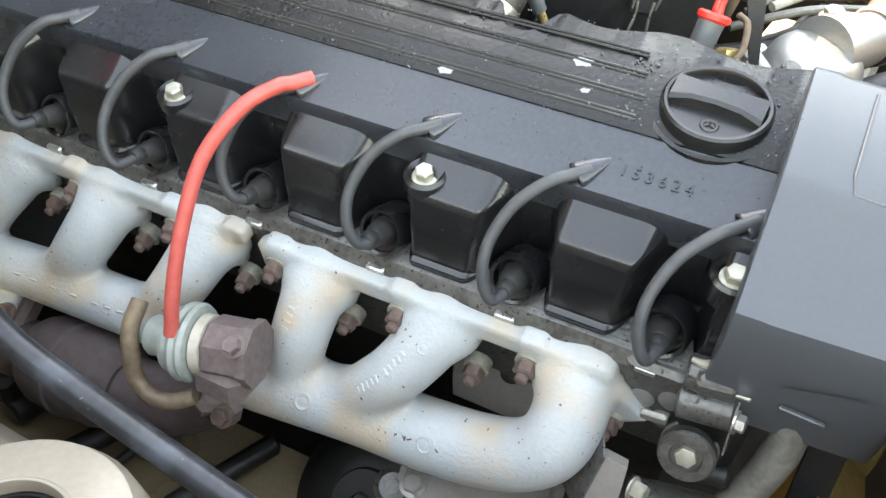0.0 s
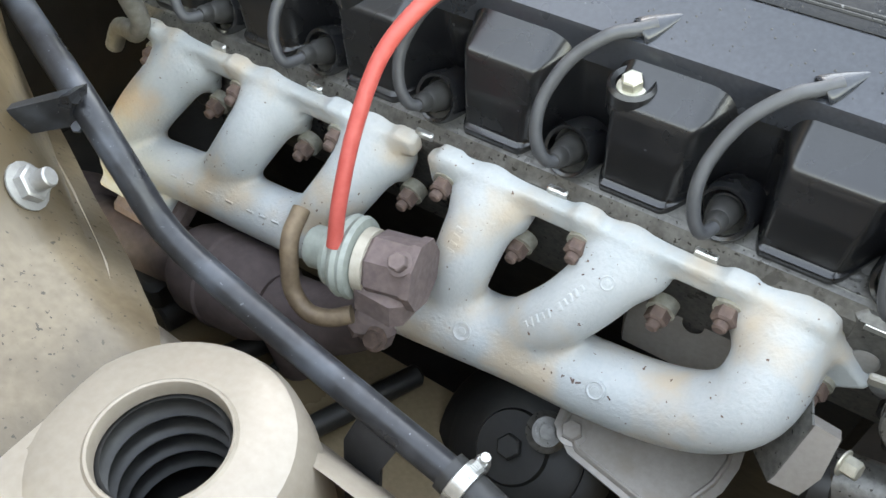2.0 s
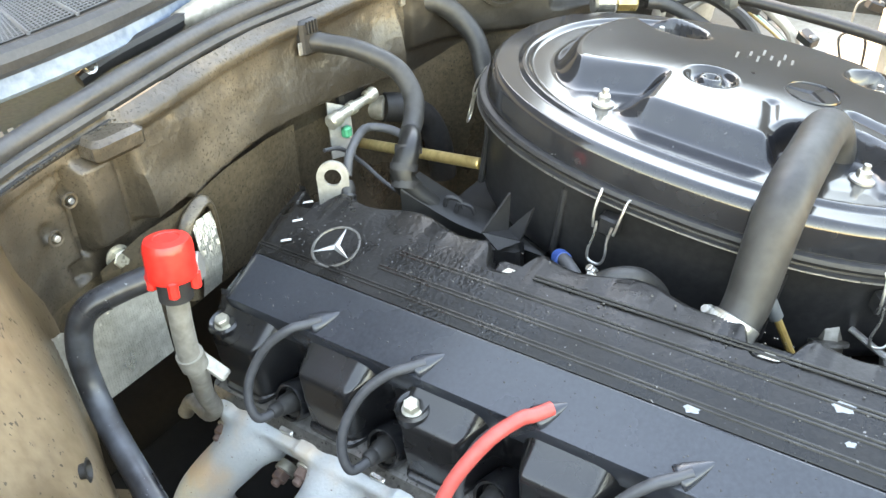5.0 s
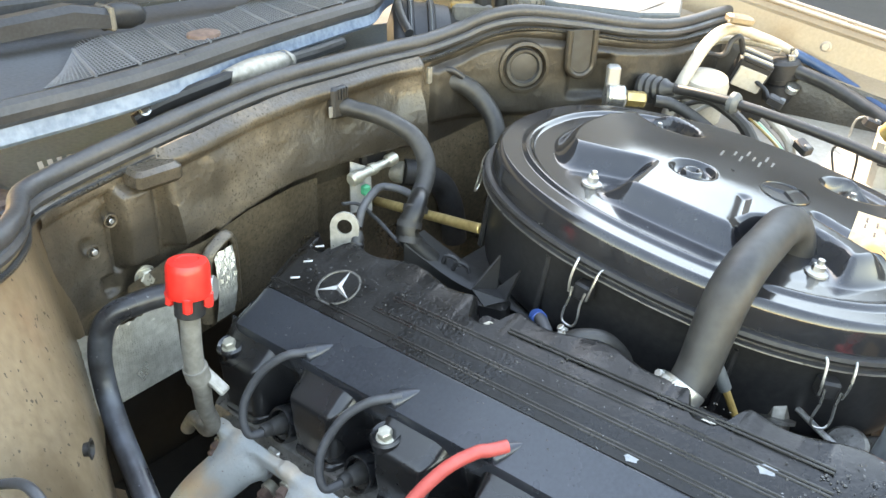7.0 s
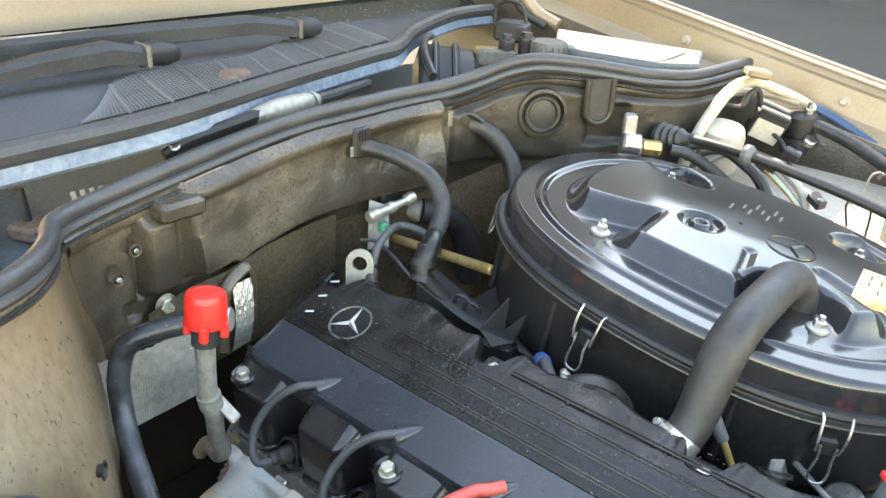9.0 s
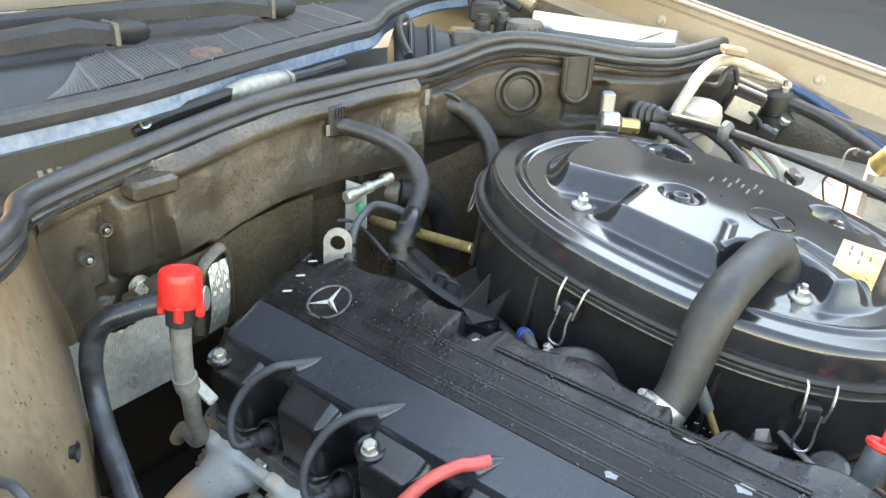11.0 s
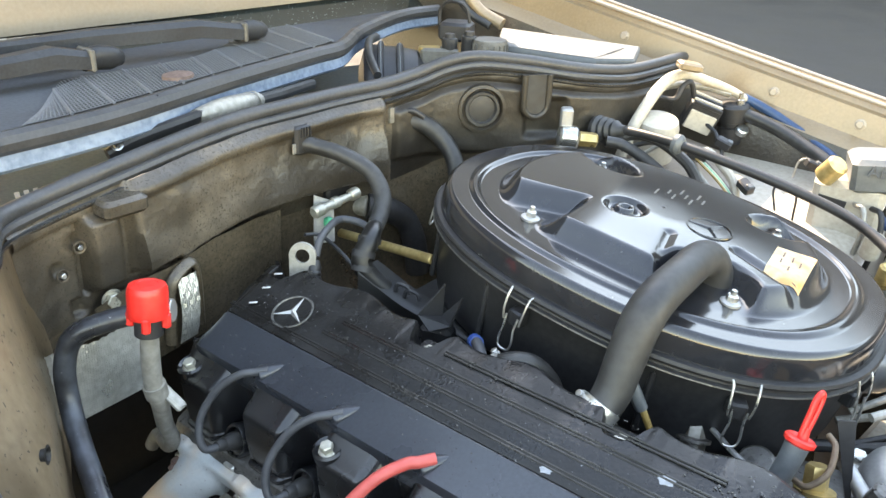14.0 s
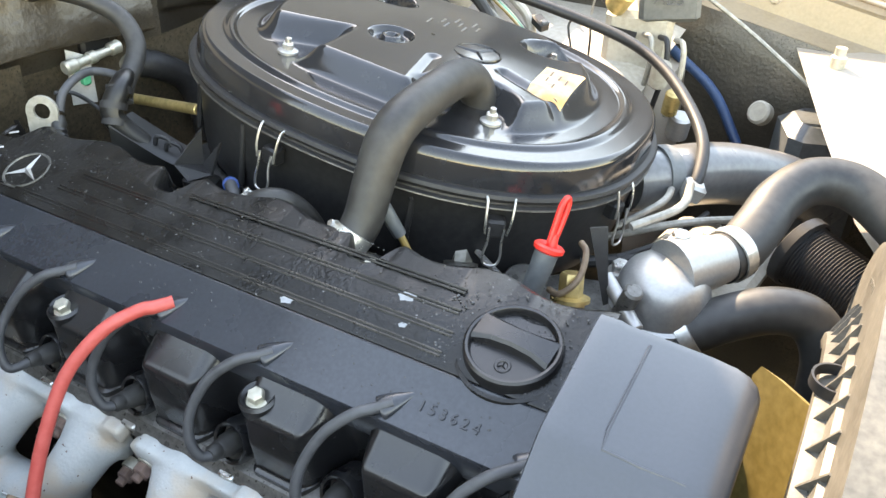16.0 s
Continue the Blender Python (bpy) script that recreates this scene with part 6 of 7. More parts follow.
    a = radians(78 + k * 360 / 7)
    bm = B()
    rings = []
    for r, w, tw in ((0.06, 0.026, 52), (0.10, 0.034, 50), (0.15, 0.040, 48), (0.195, 0.043, 46), (0.206, 0.036, 46)):
        t = radians(tw)
        c, s = V(0, math.cos(a), math.sin(a)), V(0, -math.sin(a), math.cos(a))
        ring = []
        for q, th2 in ((-1, 0.0006), (-0.5, 0.002), (0.5, 0.002), (1, 0.0006), (0.5, -0.001), (-0.5, -0.001)):
            ring.append(c * r + s * (q * w * math.cos(t)) + V(1, 0, 0) * (q * w * math.sin(t) * 0.85 + th2 + 0.006 * (1 - q * q)))
        rings.append(ring)
    loft(bm, rings)
    part("blade", bm, FAN, fan)

# shelf of the inner wing under the intake duct, with two looped lines
# paler than the body paint, so that sunlight is in its colour
sf = thing("inner_wing_shelf", "champagne-painted shelf under the intake duct, lightened for sunlight", "body panel", kind="structure")
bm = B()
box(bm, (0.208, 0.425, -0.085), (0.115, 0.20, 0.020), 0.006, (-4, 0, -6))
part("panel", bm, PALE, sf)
for pts, r, mtl in (([(0.170, 0.36, -0.070), (0.190, 0.385, -0.045), (0.215, 0.395, -0.040), (0.235, 0.38, -0.070)], 0.0028, PLASTIC), ([(0.185, 0.345, -0.070), (0.182, 0.36, -0.035), (0.190, 0.39, -0.025), (0.215, 0.42, -0.030), (0.235, 0.43, -0.072)], 0.0032, GREY_PIPE)):
    bm = B()
    tube(bm, pts, r, 10, 6)
    solid("looped_line", bm, mtl, "thin looped line on the inner wing shelf", "pipe")

# dipstick, sensors, small lines beside the cover
dip = thing("oil_dipstick", "red plastic dipstick handle on a dirty guide tube", "dipstick")
bm = B()
loop = [(0.1275, 0.188, 0.041), (0.1285, 0.194, 0.055), (0.1295, 0.200, 0.068), (0.1315, 0.206, 0.072), (0.1325, 0.206, 0.066), (0.1315, 0.199, 0.053), (0.1300, 0.192, 0.041)]
tube(bm, loop, 0.0024, 10, 5)
tube(bm, [(0.1290, 0.189, 0.036), (0.1290, 0.193, 0.046)], [0.0045, 0.0036], 12, 4)
part("handle", bm, RED, dip, "red plastic finger loop")
bm = B()
lathe(bm, [(0.0095, 0.0), (0.0120, 0.002), (0.0122, 0.005), (0.0105, 0.0065), (0.0080, 0.0050), (0.004, 0.0050)], axis((0.1275, 0.186, 0.033), (0.129, 0.191, 0.046)), 24)
part("flange", bm, RED, dip)
bm = B()
tube(bm, [(0.1275, 0.186, 0.035), (0.125, 0.180, 0.018), (0.118, 0.170, -0.015), (0.105, 0.155, -0.07)], [0.0095, 0.009, 0.0080, 0.0065], 14, 5)
part("guide_tube", bm, GREY_PLASTIC, dip)
bm = B()
tube(bm, [(0.131, 0.190, -0.002), (0.142, 0.186, 0.000), (0.152, 0.196, 0.012), (0.150, 0.212, 0.026), (0.142, 0.222, 0.028)], 0.0026, 10, 6)
solid("looped_wire", bm, TAN_RUST, "dirty tan wire looping by the dipstick", "wire")
ps = thing("pressure_sender", "plated hexagon sender with round flange", "sensor")
m = axis((0.046, 0.200, -0.040), (0.040, 0.219, 0.0))
bm = B()
lathe(bm, [(0.016, 0.006), (0.019, 0.008), (0.019, 0.011), (0.011, 0.013), (0.011, 0.020), (0.015, 0.021), (0.015, 0.024), (0.009, 0.025)], m, 24)
part("flange", bm, ALU_DIRTY, ps)
bm = B()
lathe(bm, [(0.0095, 0.024), (0.0095, 0.040), (0.008, 0.042)], m, 6)
lathe(bm, [(0.006, 0.042), (0.006, 0.047)], m, 12)
part("hexagon", bm, GREY_PIPE, ps)
gs = thing("temperature_sensor", "golden hexagon temperature sensor", "sensor")
m = axis((0.148, 0.197, -0.026), (0.141, 0.211, 0.019))
bm = B()
lathe(bm, [(0.017, 0.0), (0.018, 0.003), (0.012, 0.005), (0.012, 0.012), (0.016, 0.013), (0.016, 0.016), (0.010, 0.017)], m, 22)
part("flange", bm, BRASS, gs)
bm = B()
lathe(bm, [(0.0098, 0.016), (0.0098, 0.034), (0.0085, 0.036)], m, 6)
part("hexagon", bm, BRASS, gs)
fl = thing("fuel_line", "thin plated line with ochre sleeve beside the cover", "pipe")
bm = B()
tube(bm, [(0.055, 0.215, -0.006), (0.085, 0.200, -0.012), (0.112, 0.190, -0.015)], 0.0026, 8, 5)
part("line", bm, ALU, fl)
bm = B()
rod(bm, (0.098, 0.1955, -0.0135), (0.112, 0.190, -0.015), 0.0036, 10)
part("sleeve", bm, OCHRE, fl)
bk = thing("bracket_plate", "dark stamped steel bracket hanging from the air cleaner", "bracket")
bm = B()
prism(bm, [(-0.008, 0.024), (0.006, 0.026), (0.014, -0.040), (0.010, -0.042)], 0, 0.002, pose(0.152, 0.235, 0.012, 78, 0, 25), 0.0)
part("plate", bm, PLASTIC, bk)
rn = random.Random(11)
# pipes and castings seen deep between cover and thermostat
dk = thing("distributor_casting", "grey cast engine parts below the thermostat", "casting")
bm = B()
box(bm, (0.16, 0.24, -0.075), (0.11, 0.10, 0.07), 0.008, (0, 0, 15))
rod(bm, (0.175, 0.235, -0.05), (0.190, 0.222, 0.0), 0.008, 14, 0.002)
rod(bm, (0.100, 0.235, -0.05), (0.095, 0.215, -0.02), 0.017, 20, 0.003)
part("casting", bm, ALU_DIRTY, dk)
bm = B()
rod(bm, (0.160, 0.245, -0.01), (0.200, 0.213, -0.03), 0.0062, 14, 0.001)
part("bright_pipe", bm, ALU, dk)
for (a, b, c2), r, mtl in ((((0.16, 0.30, 0.01), (0.19, 0.34, 0.02), (0.185, 0.40, 0.015)), 0.004, GREY_PIPE), (((0.14, 0.33, -0.01), (0.17, 0.36, 0.01), (0.165, 0.42, 0.0)), 0.0035, GREY_PIPE),
                           (((0.12, 0.30, -0.04), (0.18, 0.33, -0.03), (0.24, 0.40, -0.04)), 0.006, RUBBER), (((0.13, 0.34, -0.03), (0.19, 0.38, -0.015), (0.25, 0.46, -0.03)), 0.004, GREY_PIPE),
                           (((0.15, 0.31, -0.03), (0.185, 0.35, -0.02), (0.20, 0.44, -0.03)), 0.003, PLASTIC)):
    bm = B()
    tube(bm, [a, b, c2], r, 10, 6)
    solid("hose_line", bm, mtl, "thin line running beside the thermostat", "pipe")
bb = thing("banjo_fitting", "cubic metal union where a flexible hose ends", "fitting")
bm = B()
box(bm, (0.185, 0.414, 0.003), (0.02, 0.02, 0.02), 0.003, (10, 20, 30))
part("block", bm, ALU, bb)

# ---- lower front, below the timing cover ----
tn = thing("chain_tensioner", "bright round tensioner plug in a dirty casting", "tensioner")
bm = B()
box(bm, (0.211, 0.008, -0.142), (0.046, 0.06, 0.075), 0.008, (10, 0, 0))
part("casting", bm, MOUNT, tn)
bm = B()
m = axis((0.206, -0.008, -0.156), (0.2045, -0.040, -0.146))
lathe(bm, [(0.0165, -0.01), (0.0165, 0.014), (0.0185, 0.016), (0.0185, 0.0185), (0.0172, 0.019), (0.0172, 0.021), (0.0180, 0.022), (0.0180, 0.029), (0.0165, 0.031), (0.0105, 0.0312), (0.0095, 0.0285), (0.0, 0.0285)], m, 32)
plug = part("plug", bm, ALU_DIRTY, tn, "bright turned plug with worn gold edge")
bm = B()
lathe(bm, [(0.0070, 0.028), (0.0070, 0.0315), (0.0060, 0.0320)], m, 6)
part("hexagon", bm, BOLT_Y, plug)
bm = B()
rod(bm, (0.196, -0.020, -0.176), (0.235, -0.018, -0.172), 0.0085, 16, 0.002)
part("lower_link", bm, MOUNT, tn)
so = thing("camshaft_solenoid", "bright cylindrical fitting with hexagon end", "solenoid")
bm = B()
rod(bm, (0.188, -0.018, -0.094), (0.219, -0.018, -0.090), 0.0115, 22, 0.002)
part("barrel", bm, ALU_DIRTY, so)
bm = B()
lathe(bm, [(0.0085, 0), (0.0085, 0.008), (0.007, 0.009)], axis((0.217, -0.022, -0.088), (0.23, -0.022, -0.087)), 6)
part("hexagon", bm, BOLT_Y, so)
bm = B()
box(bm, (0.205, -0.028, -0.087), (0.022, 0.010, 0.012), 0.002, (25, -4, 5))
part("block", bm, ALU_DIRTY, so)
bm = B()
rod(bm, (0.188, -0.024, -0.113), (0.222, -0.024, -0.108), 0.0115, 22, 0.002)
part("lower_barrel", bm, ALU_DIRTY, so)
bm = B()
tube(bm, [(0.188, -0.021, -0.081), (0.197, -0.022, -0.0805), (0.204, -0.022, -0.0735), (0.2108, -0.020, -0.066)], [0.0016, 0.003, 0.0035, 0.002], 10, 4)
part("sealant", bm, PALE, so, "yellowed sealant bead")
bm = B()
loft(bm, [[V(0.2190, -0.040, -0.092), V(0.2200, -0.030, -0.092), V(0.2210, -0.030, -0.092), V(0.2200, -0.040, -0.092)], [V(0.2220, -0.041, -0.128), V(0.2230, -0.034, -0.128), V(0.2240, -0.034, -0.128), V(0.2230, -0.041, -0.128)]])
part("tab", bm, STEEL, so, "thin bright metal strip")
bm = B()
hexbolt(bm, (0.2215, -0.038, -0.100), (1, -0.2, 0.2), 0.0055, 0.006)
part("strip_bolt", bm, STEEL, so)
bm = B()
box(bm, (0.1785, -0.040, -0.119), (0.016, 0.004, 0.009), 0.001, (20, -8, 0))
part("gasket_clip", bm, GREY_PIPE, so)
ah = thing("alternator_bracket", "pale grey folded steel bracket below the head", "bracket")
bm = B()
front = [V(0.1587, -0.050, -0.160), V(0.1745, -0.052, -0.160), V(0.1755, -0.060, -0.188), V(0.170, -0.064, -0.206), V(0.1526, -0.066, -0.2057)]
loft(bm, [[p + V(-0.001, 0.010, -0.004) for p in front], front])
part("plate", bm, SHIELD, ah)
bm = B()
loft(bm, [[V(0.1587, -0.051, -0.160), V(0.1526, -0.066, -0.2057), V(0.1535, -0.066, -0.2057), V(0.160, -0.051, -0.160)], [V(0.146, -0.020, -0.150), V(0.130, -0.040, -0.206), V(0.131, -0.040, -0.206), V(0.147, -0.020, -0.150)]])
part("flank", bm, ALU_DIRTY, ah)
bm = B()
hexbolt(bm, (0.181, -0.052, -0.176), (0.9, -0.3, 0.2), 0.006, 0.010)
part("bolt", bm, BOLT_Y, ah)
bm = B()
rod(bm, (0.176, -0.040, -0.208), (0.30, -0.018, -0.208), 0.0175, 26, 0.004)
part("housing", bm, ALU_DIRTY, ah, "grey cast cylinder of the alternator mount")
bm = B()
rod(bm, (0.168, -0.043, -0.215), (0.184, -0.040, -0.214), 0.021, 24, 0.003)
part("band", bm, MOUNT, ah, "dark band round the cylinder")
bm = B()
lathe(bm, [(0.0080, 0.0), (0.0080, 0.006), (0.0065, 0.008), (0.0, 0.008)], axis((0.236, -0.058, -0.163), (0.236, -0.075, -0.152)), 18)
part("screw", bm, ALU_DIRTY, ah, "bright cross-slotted screw")
cr = thing("coolant_pipe", "dirty grey coolant pipe running down the front", "pipe")
bm = B()
tube(bm, [(0.252, -0.012, -0.105), (0.256, -0.012, -0.13), (0.252, -0.015, -0.165), (0.240, -0.02, -0.21), (0.225, -0.02, -0.27)], 0.0115, 18, 6)
part("tube", bm, GREY_PIPE, cr)
bl = thing("drive_belt", "dark flat drive belt in front of the engine", "belt")
bm = B()
loft(bm, [[V(0.270, 0.01, -0.10), V(0.292, 0.012, -0.095), V(0.292, 0.017, -0.095), V(0.270, 0.015, -0.10)], [V(0.285, 0.01, -0.30), V(0.310, 0.012, -0.30), V(0.310, 0.017, -0.30), V(0.285, 0.015, -0.30)]])
part("belt", bm, PLASTIC, bl)
for c, r, mtl, nm, lb in (((0.010, -0.050, -0.300), 0.016, ALU_DIRTY, "engine_mount_plate", "yellow-plated round mount washer under the manifold"), ((-0.088, -0.111, -0.372), 0.012, BOLT_Y, "lower_bolt", "dirty bolt head low in the bay")):
    bm = B()
    lathe(bm, [(r, -0.02), (r, 0.0), (r * 0.7, 0.004), (r * 0.35, 0.004), (r * 0.35, 0.010), (0.0, 0.010)], axis(c, V(*c) + V(0.2, -0.5, 0.8)), 24)
    solid(nm, bm, mtl, lb, "bolt")
rail = thing("chassis_rail", "tan-painted chassis rail low beside the engine with shadow bars across it", "chassis", kind="structure")
bm = B()
loft(bm, [[V(x, -0.225, -0.350), V(x, -0.190, -0.356), V(x, -0.060, -0.362), V(x, -0.020, -0.366), V(x, -0.015, -0.42)] for x in (-0.62, -0.45, -0.30, -0.15, 0.02)], closed=False, cap=False)
part("panel", bm, WING, rail)
# black bars that act as the shadows lying across the tan panel
for x0, y0, x1, y1, w in ((-0.415, -0.13, -0.375, -0.06, 0.006), (-0.300, -0.19, -0.235, -0.04, 0.011), (-0.235, -0.175, -0.215, -0.03, 0.005), (-0.165, -0.145, -0.120, -0.03, 0.01), (-0.345, -0.12, -0.33, -0.03, 0.015)):
    bm = B()
    rod(bm, (x0, y0, -0.345), (x1, y1, -0.350), w, 12, 0.003)
    part("bracket", bm, MOUNT, rail, "black bar standing in for a shadow on the rail")
em = thing("engine_mount", "black rubber engine mount low beside the block", "engine mount")
m = axis((-0.01, -0.05, -0.34), (-0.02, -0.12, -0.25))
bm = B()
lathe(bm, [(0.06, -0.03), (0.072, -0.016), (0.075, -0.010), (0.072, -0.004), (0.055, 0.006)], m, 36)
part("rubber", bm, MOUNT, em)
bm = B()
lathe(bm, [(0.056, 0.0), (0.056, 0.010), (0.050, 0.014), (0.030, 0.016), (0.028, 0.020), (0.0, 0.020)], m, 36)
part("cup", bm, MOUNT, em)
bm = B()
hexbolt(bm, m @ V(0, 0, 0.018), m.to_3x3() @ V(0, 0, 1), 0.010, 0.010)
part("bolt", bm, MOUNT, em)
for a, b, r in (((-0.25, 0.0, -0.42), (0.10, -0.14, -0.44), 0.02), ((-0.30, -0.12, -0.46), (-0.05, -0.02, -0.50), 0.025), ((-0.2, -0.2, -0.5), (0.2, -0.1, -0.5), 0.02)):
    bm = B()
    rod(bm, a, b, r, 14, 0.004)
    solid("suspension_link", bm, DARK, "grimy suspension link low in the bay, near-black for shade", "suspension")

# ---- far side: brake and ABS parts, cable, pipes ----
cb = thing("vacuum_cable", "long black sheathed tube from a bellows boot over the air cleaner", "cable")
bm = B()
tube(bm, [(-0.268, 0.604, 0.109), (-0.235, 0.600, 0.116), (-0.158, 0.588, 0.117), (-0.08, 0.585, 0.108), (0.0, 0.585, 0.094), (0.06, 0.575, 0.082), (0.11, 0.545, 0.068), (0.152, 0.500, 0.050), (0.178, 0.458, 0.034), (0.186, 0.425, 0.016), (0.185, 0.413, 0.004)], 0.0062, 16, 6)
part("sheath", bm, PLASTIC, cb)
bm = B()
lathe(bm, [(0.020, 0.0), (0.021, 0.006), (0.017, 0.010), (0.019, 0.015), (0.015, 0.019), (0.017, 0.024), (0.013, 0.028), (0.0145, 0.033), (0.009, 0.040), (0.008, 0.048)], axis((-0.288, 0.606, 0.105), (-0.235, 0.600, 0.116)), 26)
part("bellows", bm, RUBBER, cb)
bm = B()
lathe(bm, [(0.008, -0.008), (0.013, -0.006), (0.0135, 0.0), (0.011, 0.004), (0.008, 0.006)], axis((-0.160, 0.588, 0.117), (-0.12, 0.585, 0.113)), 22)
part("collar", bm, GREY_PLASTIC, cb, "grey plastic collar")
sc = thing("brake_union", "plated cylinder union with hexagon nut on the bulkhead", "union")
bm = B()
rod(bm, (-0.305, 0.532, 0.108), (-0.285, 0.548, 0.106), 0.016, 22, 0.003)
part("cylinder", bm, STEEL, sc)
bm = B()
lathe(bm, [(0.010, 0), (0.010, 0.022), (0.008, 0.024)], axis((-0.283, 0.550, 0.106), (-0.25, 0.575, 0.104)), 6)
part("nut", bm, BRASS, sc)
bm = B()
box(bm, (-0.303, 0.545, 0.128), (0.016, 0.02, 0.034), 0.002, (0, 0, 35))
part("bracket", bm, ALU, sc)
bm = B()
tube(bm, [(-0.255, 0.572, 0.104), (-0.235, 0.585, 0.100), (-0.20, 0.59, 0.085), (-0.15, 0.585, 0.060)], 0.0075, 14, 6)
part("hose", bm, RUBBER, sc)

ws = thing("washer_pipe", "pale sunbleached plastic pipe on the inner wing", "pipe")
bm = B()
tube(bm, [(-0.272, 0.655, 0.045), (-0.267, 0.660, 0.075), (-0.260, 0.675, 0.113), (-0.252, 0.720, 0.155), (-0.242, 0.770, 0.166), (-0.217, 0.810, 0.154), (-0.192, 0.840, 0.140), (-0.170, 0.855, 0.127)], [0.0085, 0.0085, 0.0085, 0.0085, 0.0080, 0.0070, 0.0065, 0.006], 16, 6)
part("pipe", bm, PALE, ws)
bm = B()
box(bm, (-0.229, 0.757, 0.182), (0.034, 0.028, 0.012), 0.003, (0, 8, 40))
part("bracket", bm, WING, ws, "tan painted bracket over the pipe")
rl = thing("relay_box", "finned black relay block in the sunlit corner", "relay", pose(-0.210, 0.785, 0.108, 12, 18, 28))
bm = B()
box(bm, (0, 0, 0), (0.048, 0.030, 0.042), 0.003)
part("case", bm, PLASTIC, rl)
for k in range(4):
    bm = B()
    box(bm, (0.0, -0.0165 + 0.011 * k, 0.0225), (0.044, 0.0045, 0.006), 0.001)
    part("fin", bm, PALE if k % 2 else PLASTIC, rl)
bm = B()
box(bm, (0.0, -0.017, -0.004), (0.040, 0.004, 0.030), 0.001)
part("plate", bm, PALE, rl, "pale sunlit plate")
vr = thing("vacuum_regulator", "black round regulator canister with a top nut", "regulator")
bm = B()
m = axis((-0.180, 0.842, 0.062), (-0.183, 0.838, 0.13))
lathe(bm, [(0.020, 0.0), (0.021, 0.004), (0.021, 0.024), (0.018, 0.026), (0.018, 0.032), (0.024, 0.034), (0.025, 0.056), (0.022, 0.060), (0.010, 0.062), (0.0, 0.062)], m, 30)
part("canister", bm, PLASTIC, vr)
bm = B()
lathe(bm, [(0.006, 0.061), (0.006, 0.068), (0.0035, 0.069), (0.0035, 0.078)], m @ pose(0.012, 0.004, 0), 6)
part("nut", bm, STEEL, vr)
bm = B()
rod(bm, (-0.163, 0.834, 0.080), (-0.158, 0.830, 0.090), 0.010, 18, 0.002)
part("foot_bolt", bm, STEEL, vr)
bm = B()
tube(bm, [(-0.180, 0.850, 0.129), (-0.172, 0.856, 0.128), (-0.135, 0.860, 0.115), (-0.095, 0.860, 0.098), (-0.048, 0.850, 0.079), (-0.007, 0.830, 0.060), (0.05, 0.81, 0.015), (0.12, 0.80, -0.03), (0.17, 0.78, -0.09)], 0.0070, 14, 6)
solid("blue_hose", bm, BLUE, "blue plastic hose along the inner wing", "hose")
bm = B()
tube(bm, [(-0.175, 0.838, 0.112), (-0.116, 0.835, 0.099), (-0.065, 0.825, 0.083), (-0.024, 0.810, 0.068), (0.02, 0.79, 0.03)], 0.0095, 16, 6)
solid("wing_hose", bm, RUBBER, "thick black hose along the inner wing", "hose")
bm = B()
lathe(bm, [(0.030, -0.05), (0.031, 0.0), (0.028, 0.010), (0.014, 0.016), (0.0, 0.017)], axis((-0.240, 0.702, 0.102), (-0.232, 0.690, 0.16)), 30)
solid("brake_cylinder", bm, PALE, "pale metal brake cylinder body", "brake cylinder")
LINES = [("dark brown rubber hose round the rim of the air cleaner", 0.0075, RUBBER, [(-0.262, 0.600, 0.096), (-0.231, 0.605, 0.111), (-0.201, 0.610, 0.110), (-0.172, 0.610, 0.099), (-0.144, 0.605, 0.083), (-0.12, 0.60, 0.05)]),
         ("white plastic hose in the sunlit corner", 0.0062, PALE, [(-0.172, 0.695, 0.078), (-0.156, 0.690, 0.085), (-0.131, 0.680, 0.074), (-0.108, 0.670, 0.058), (-0.096, 0.660, 0.030)]),
         ("black wire loom to the relay", 0.0040, PLASTIC, [(-0.270, 0.735, 0.120), (-0.262, 0.745, 0.131), (-0.240, 0.750, 0.133), (-0.235, 0.760, 0.151), (-0.227, 0.770, 0.156), (-0.222, 0.780, 0.130)]),
         ("grey corrugated conduit under the pale pipe", 0.0058, GREY_PIPE, [(-0.292, 0.755, 0.125), (-0.270, 0.775, 0.141), (-0.251, 0.790, 0.146), (-0.219, 0.820, 0.142), (-0.191, 0.840, 0.134)]),
         ("thin black wire loop above the hoses", 0.0016, PLASTIC, [(-0.050, 0.680, 0.030), (-0.058, 0.685, 0.059), (-0.040, 0.690, 0.067), (-0.030, 0.690, 0.055), (-0.028, 0.690, 0.020)]),
         ("black wire from the relay block", 0.0030, PLASTIC, [(-0.197, 0.775, 0.100), (-0.180, 0.770, 0.092), (-0.170, 0.760, 0.085), (-0.160, 0.752, 0.080), (-0.150, 0.74, 0.05)]),
         ("thin wire to the small connector", 0.0014, GREY_PIPE, [(-0.060, 0.775, 0.050), (-0.058, 0.780, 0.072), (-0.048, 0.782, 0.079), (-0.040, 0.780, 0.074)]),
         ("bent steel brake line", 0.0026, GREY_PIPE, [(-0.235, 0.640, 0.070), (-0.205, 0.650, 0.092), (-0.165, 0.640, 0.080), (-0.12, 0.63, 0.052), (-0.08, 0.62, 0.01)]),
         ("bent steel brake line", 0.0026, PALE, [(-0.250, 0.650, 0.060), (-0.215, 0.668, 0.085), (-0.180, 0.672, 0.082), (-0.14, 0.650, 0.055), (-0.10, 0.635, 0.02)]),
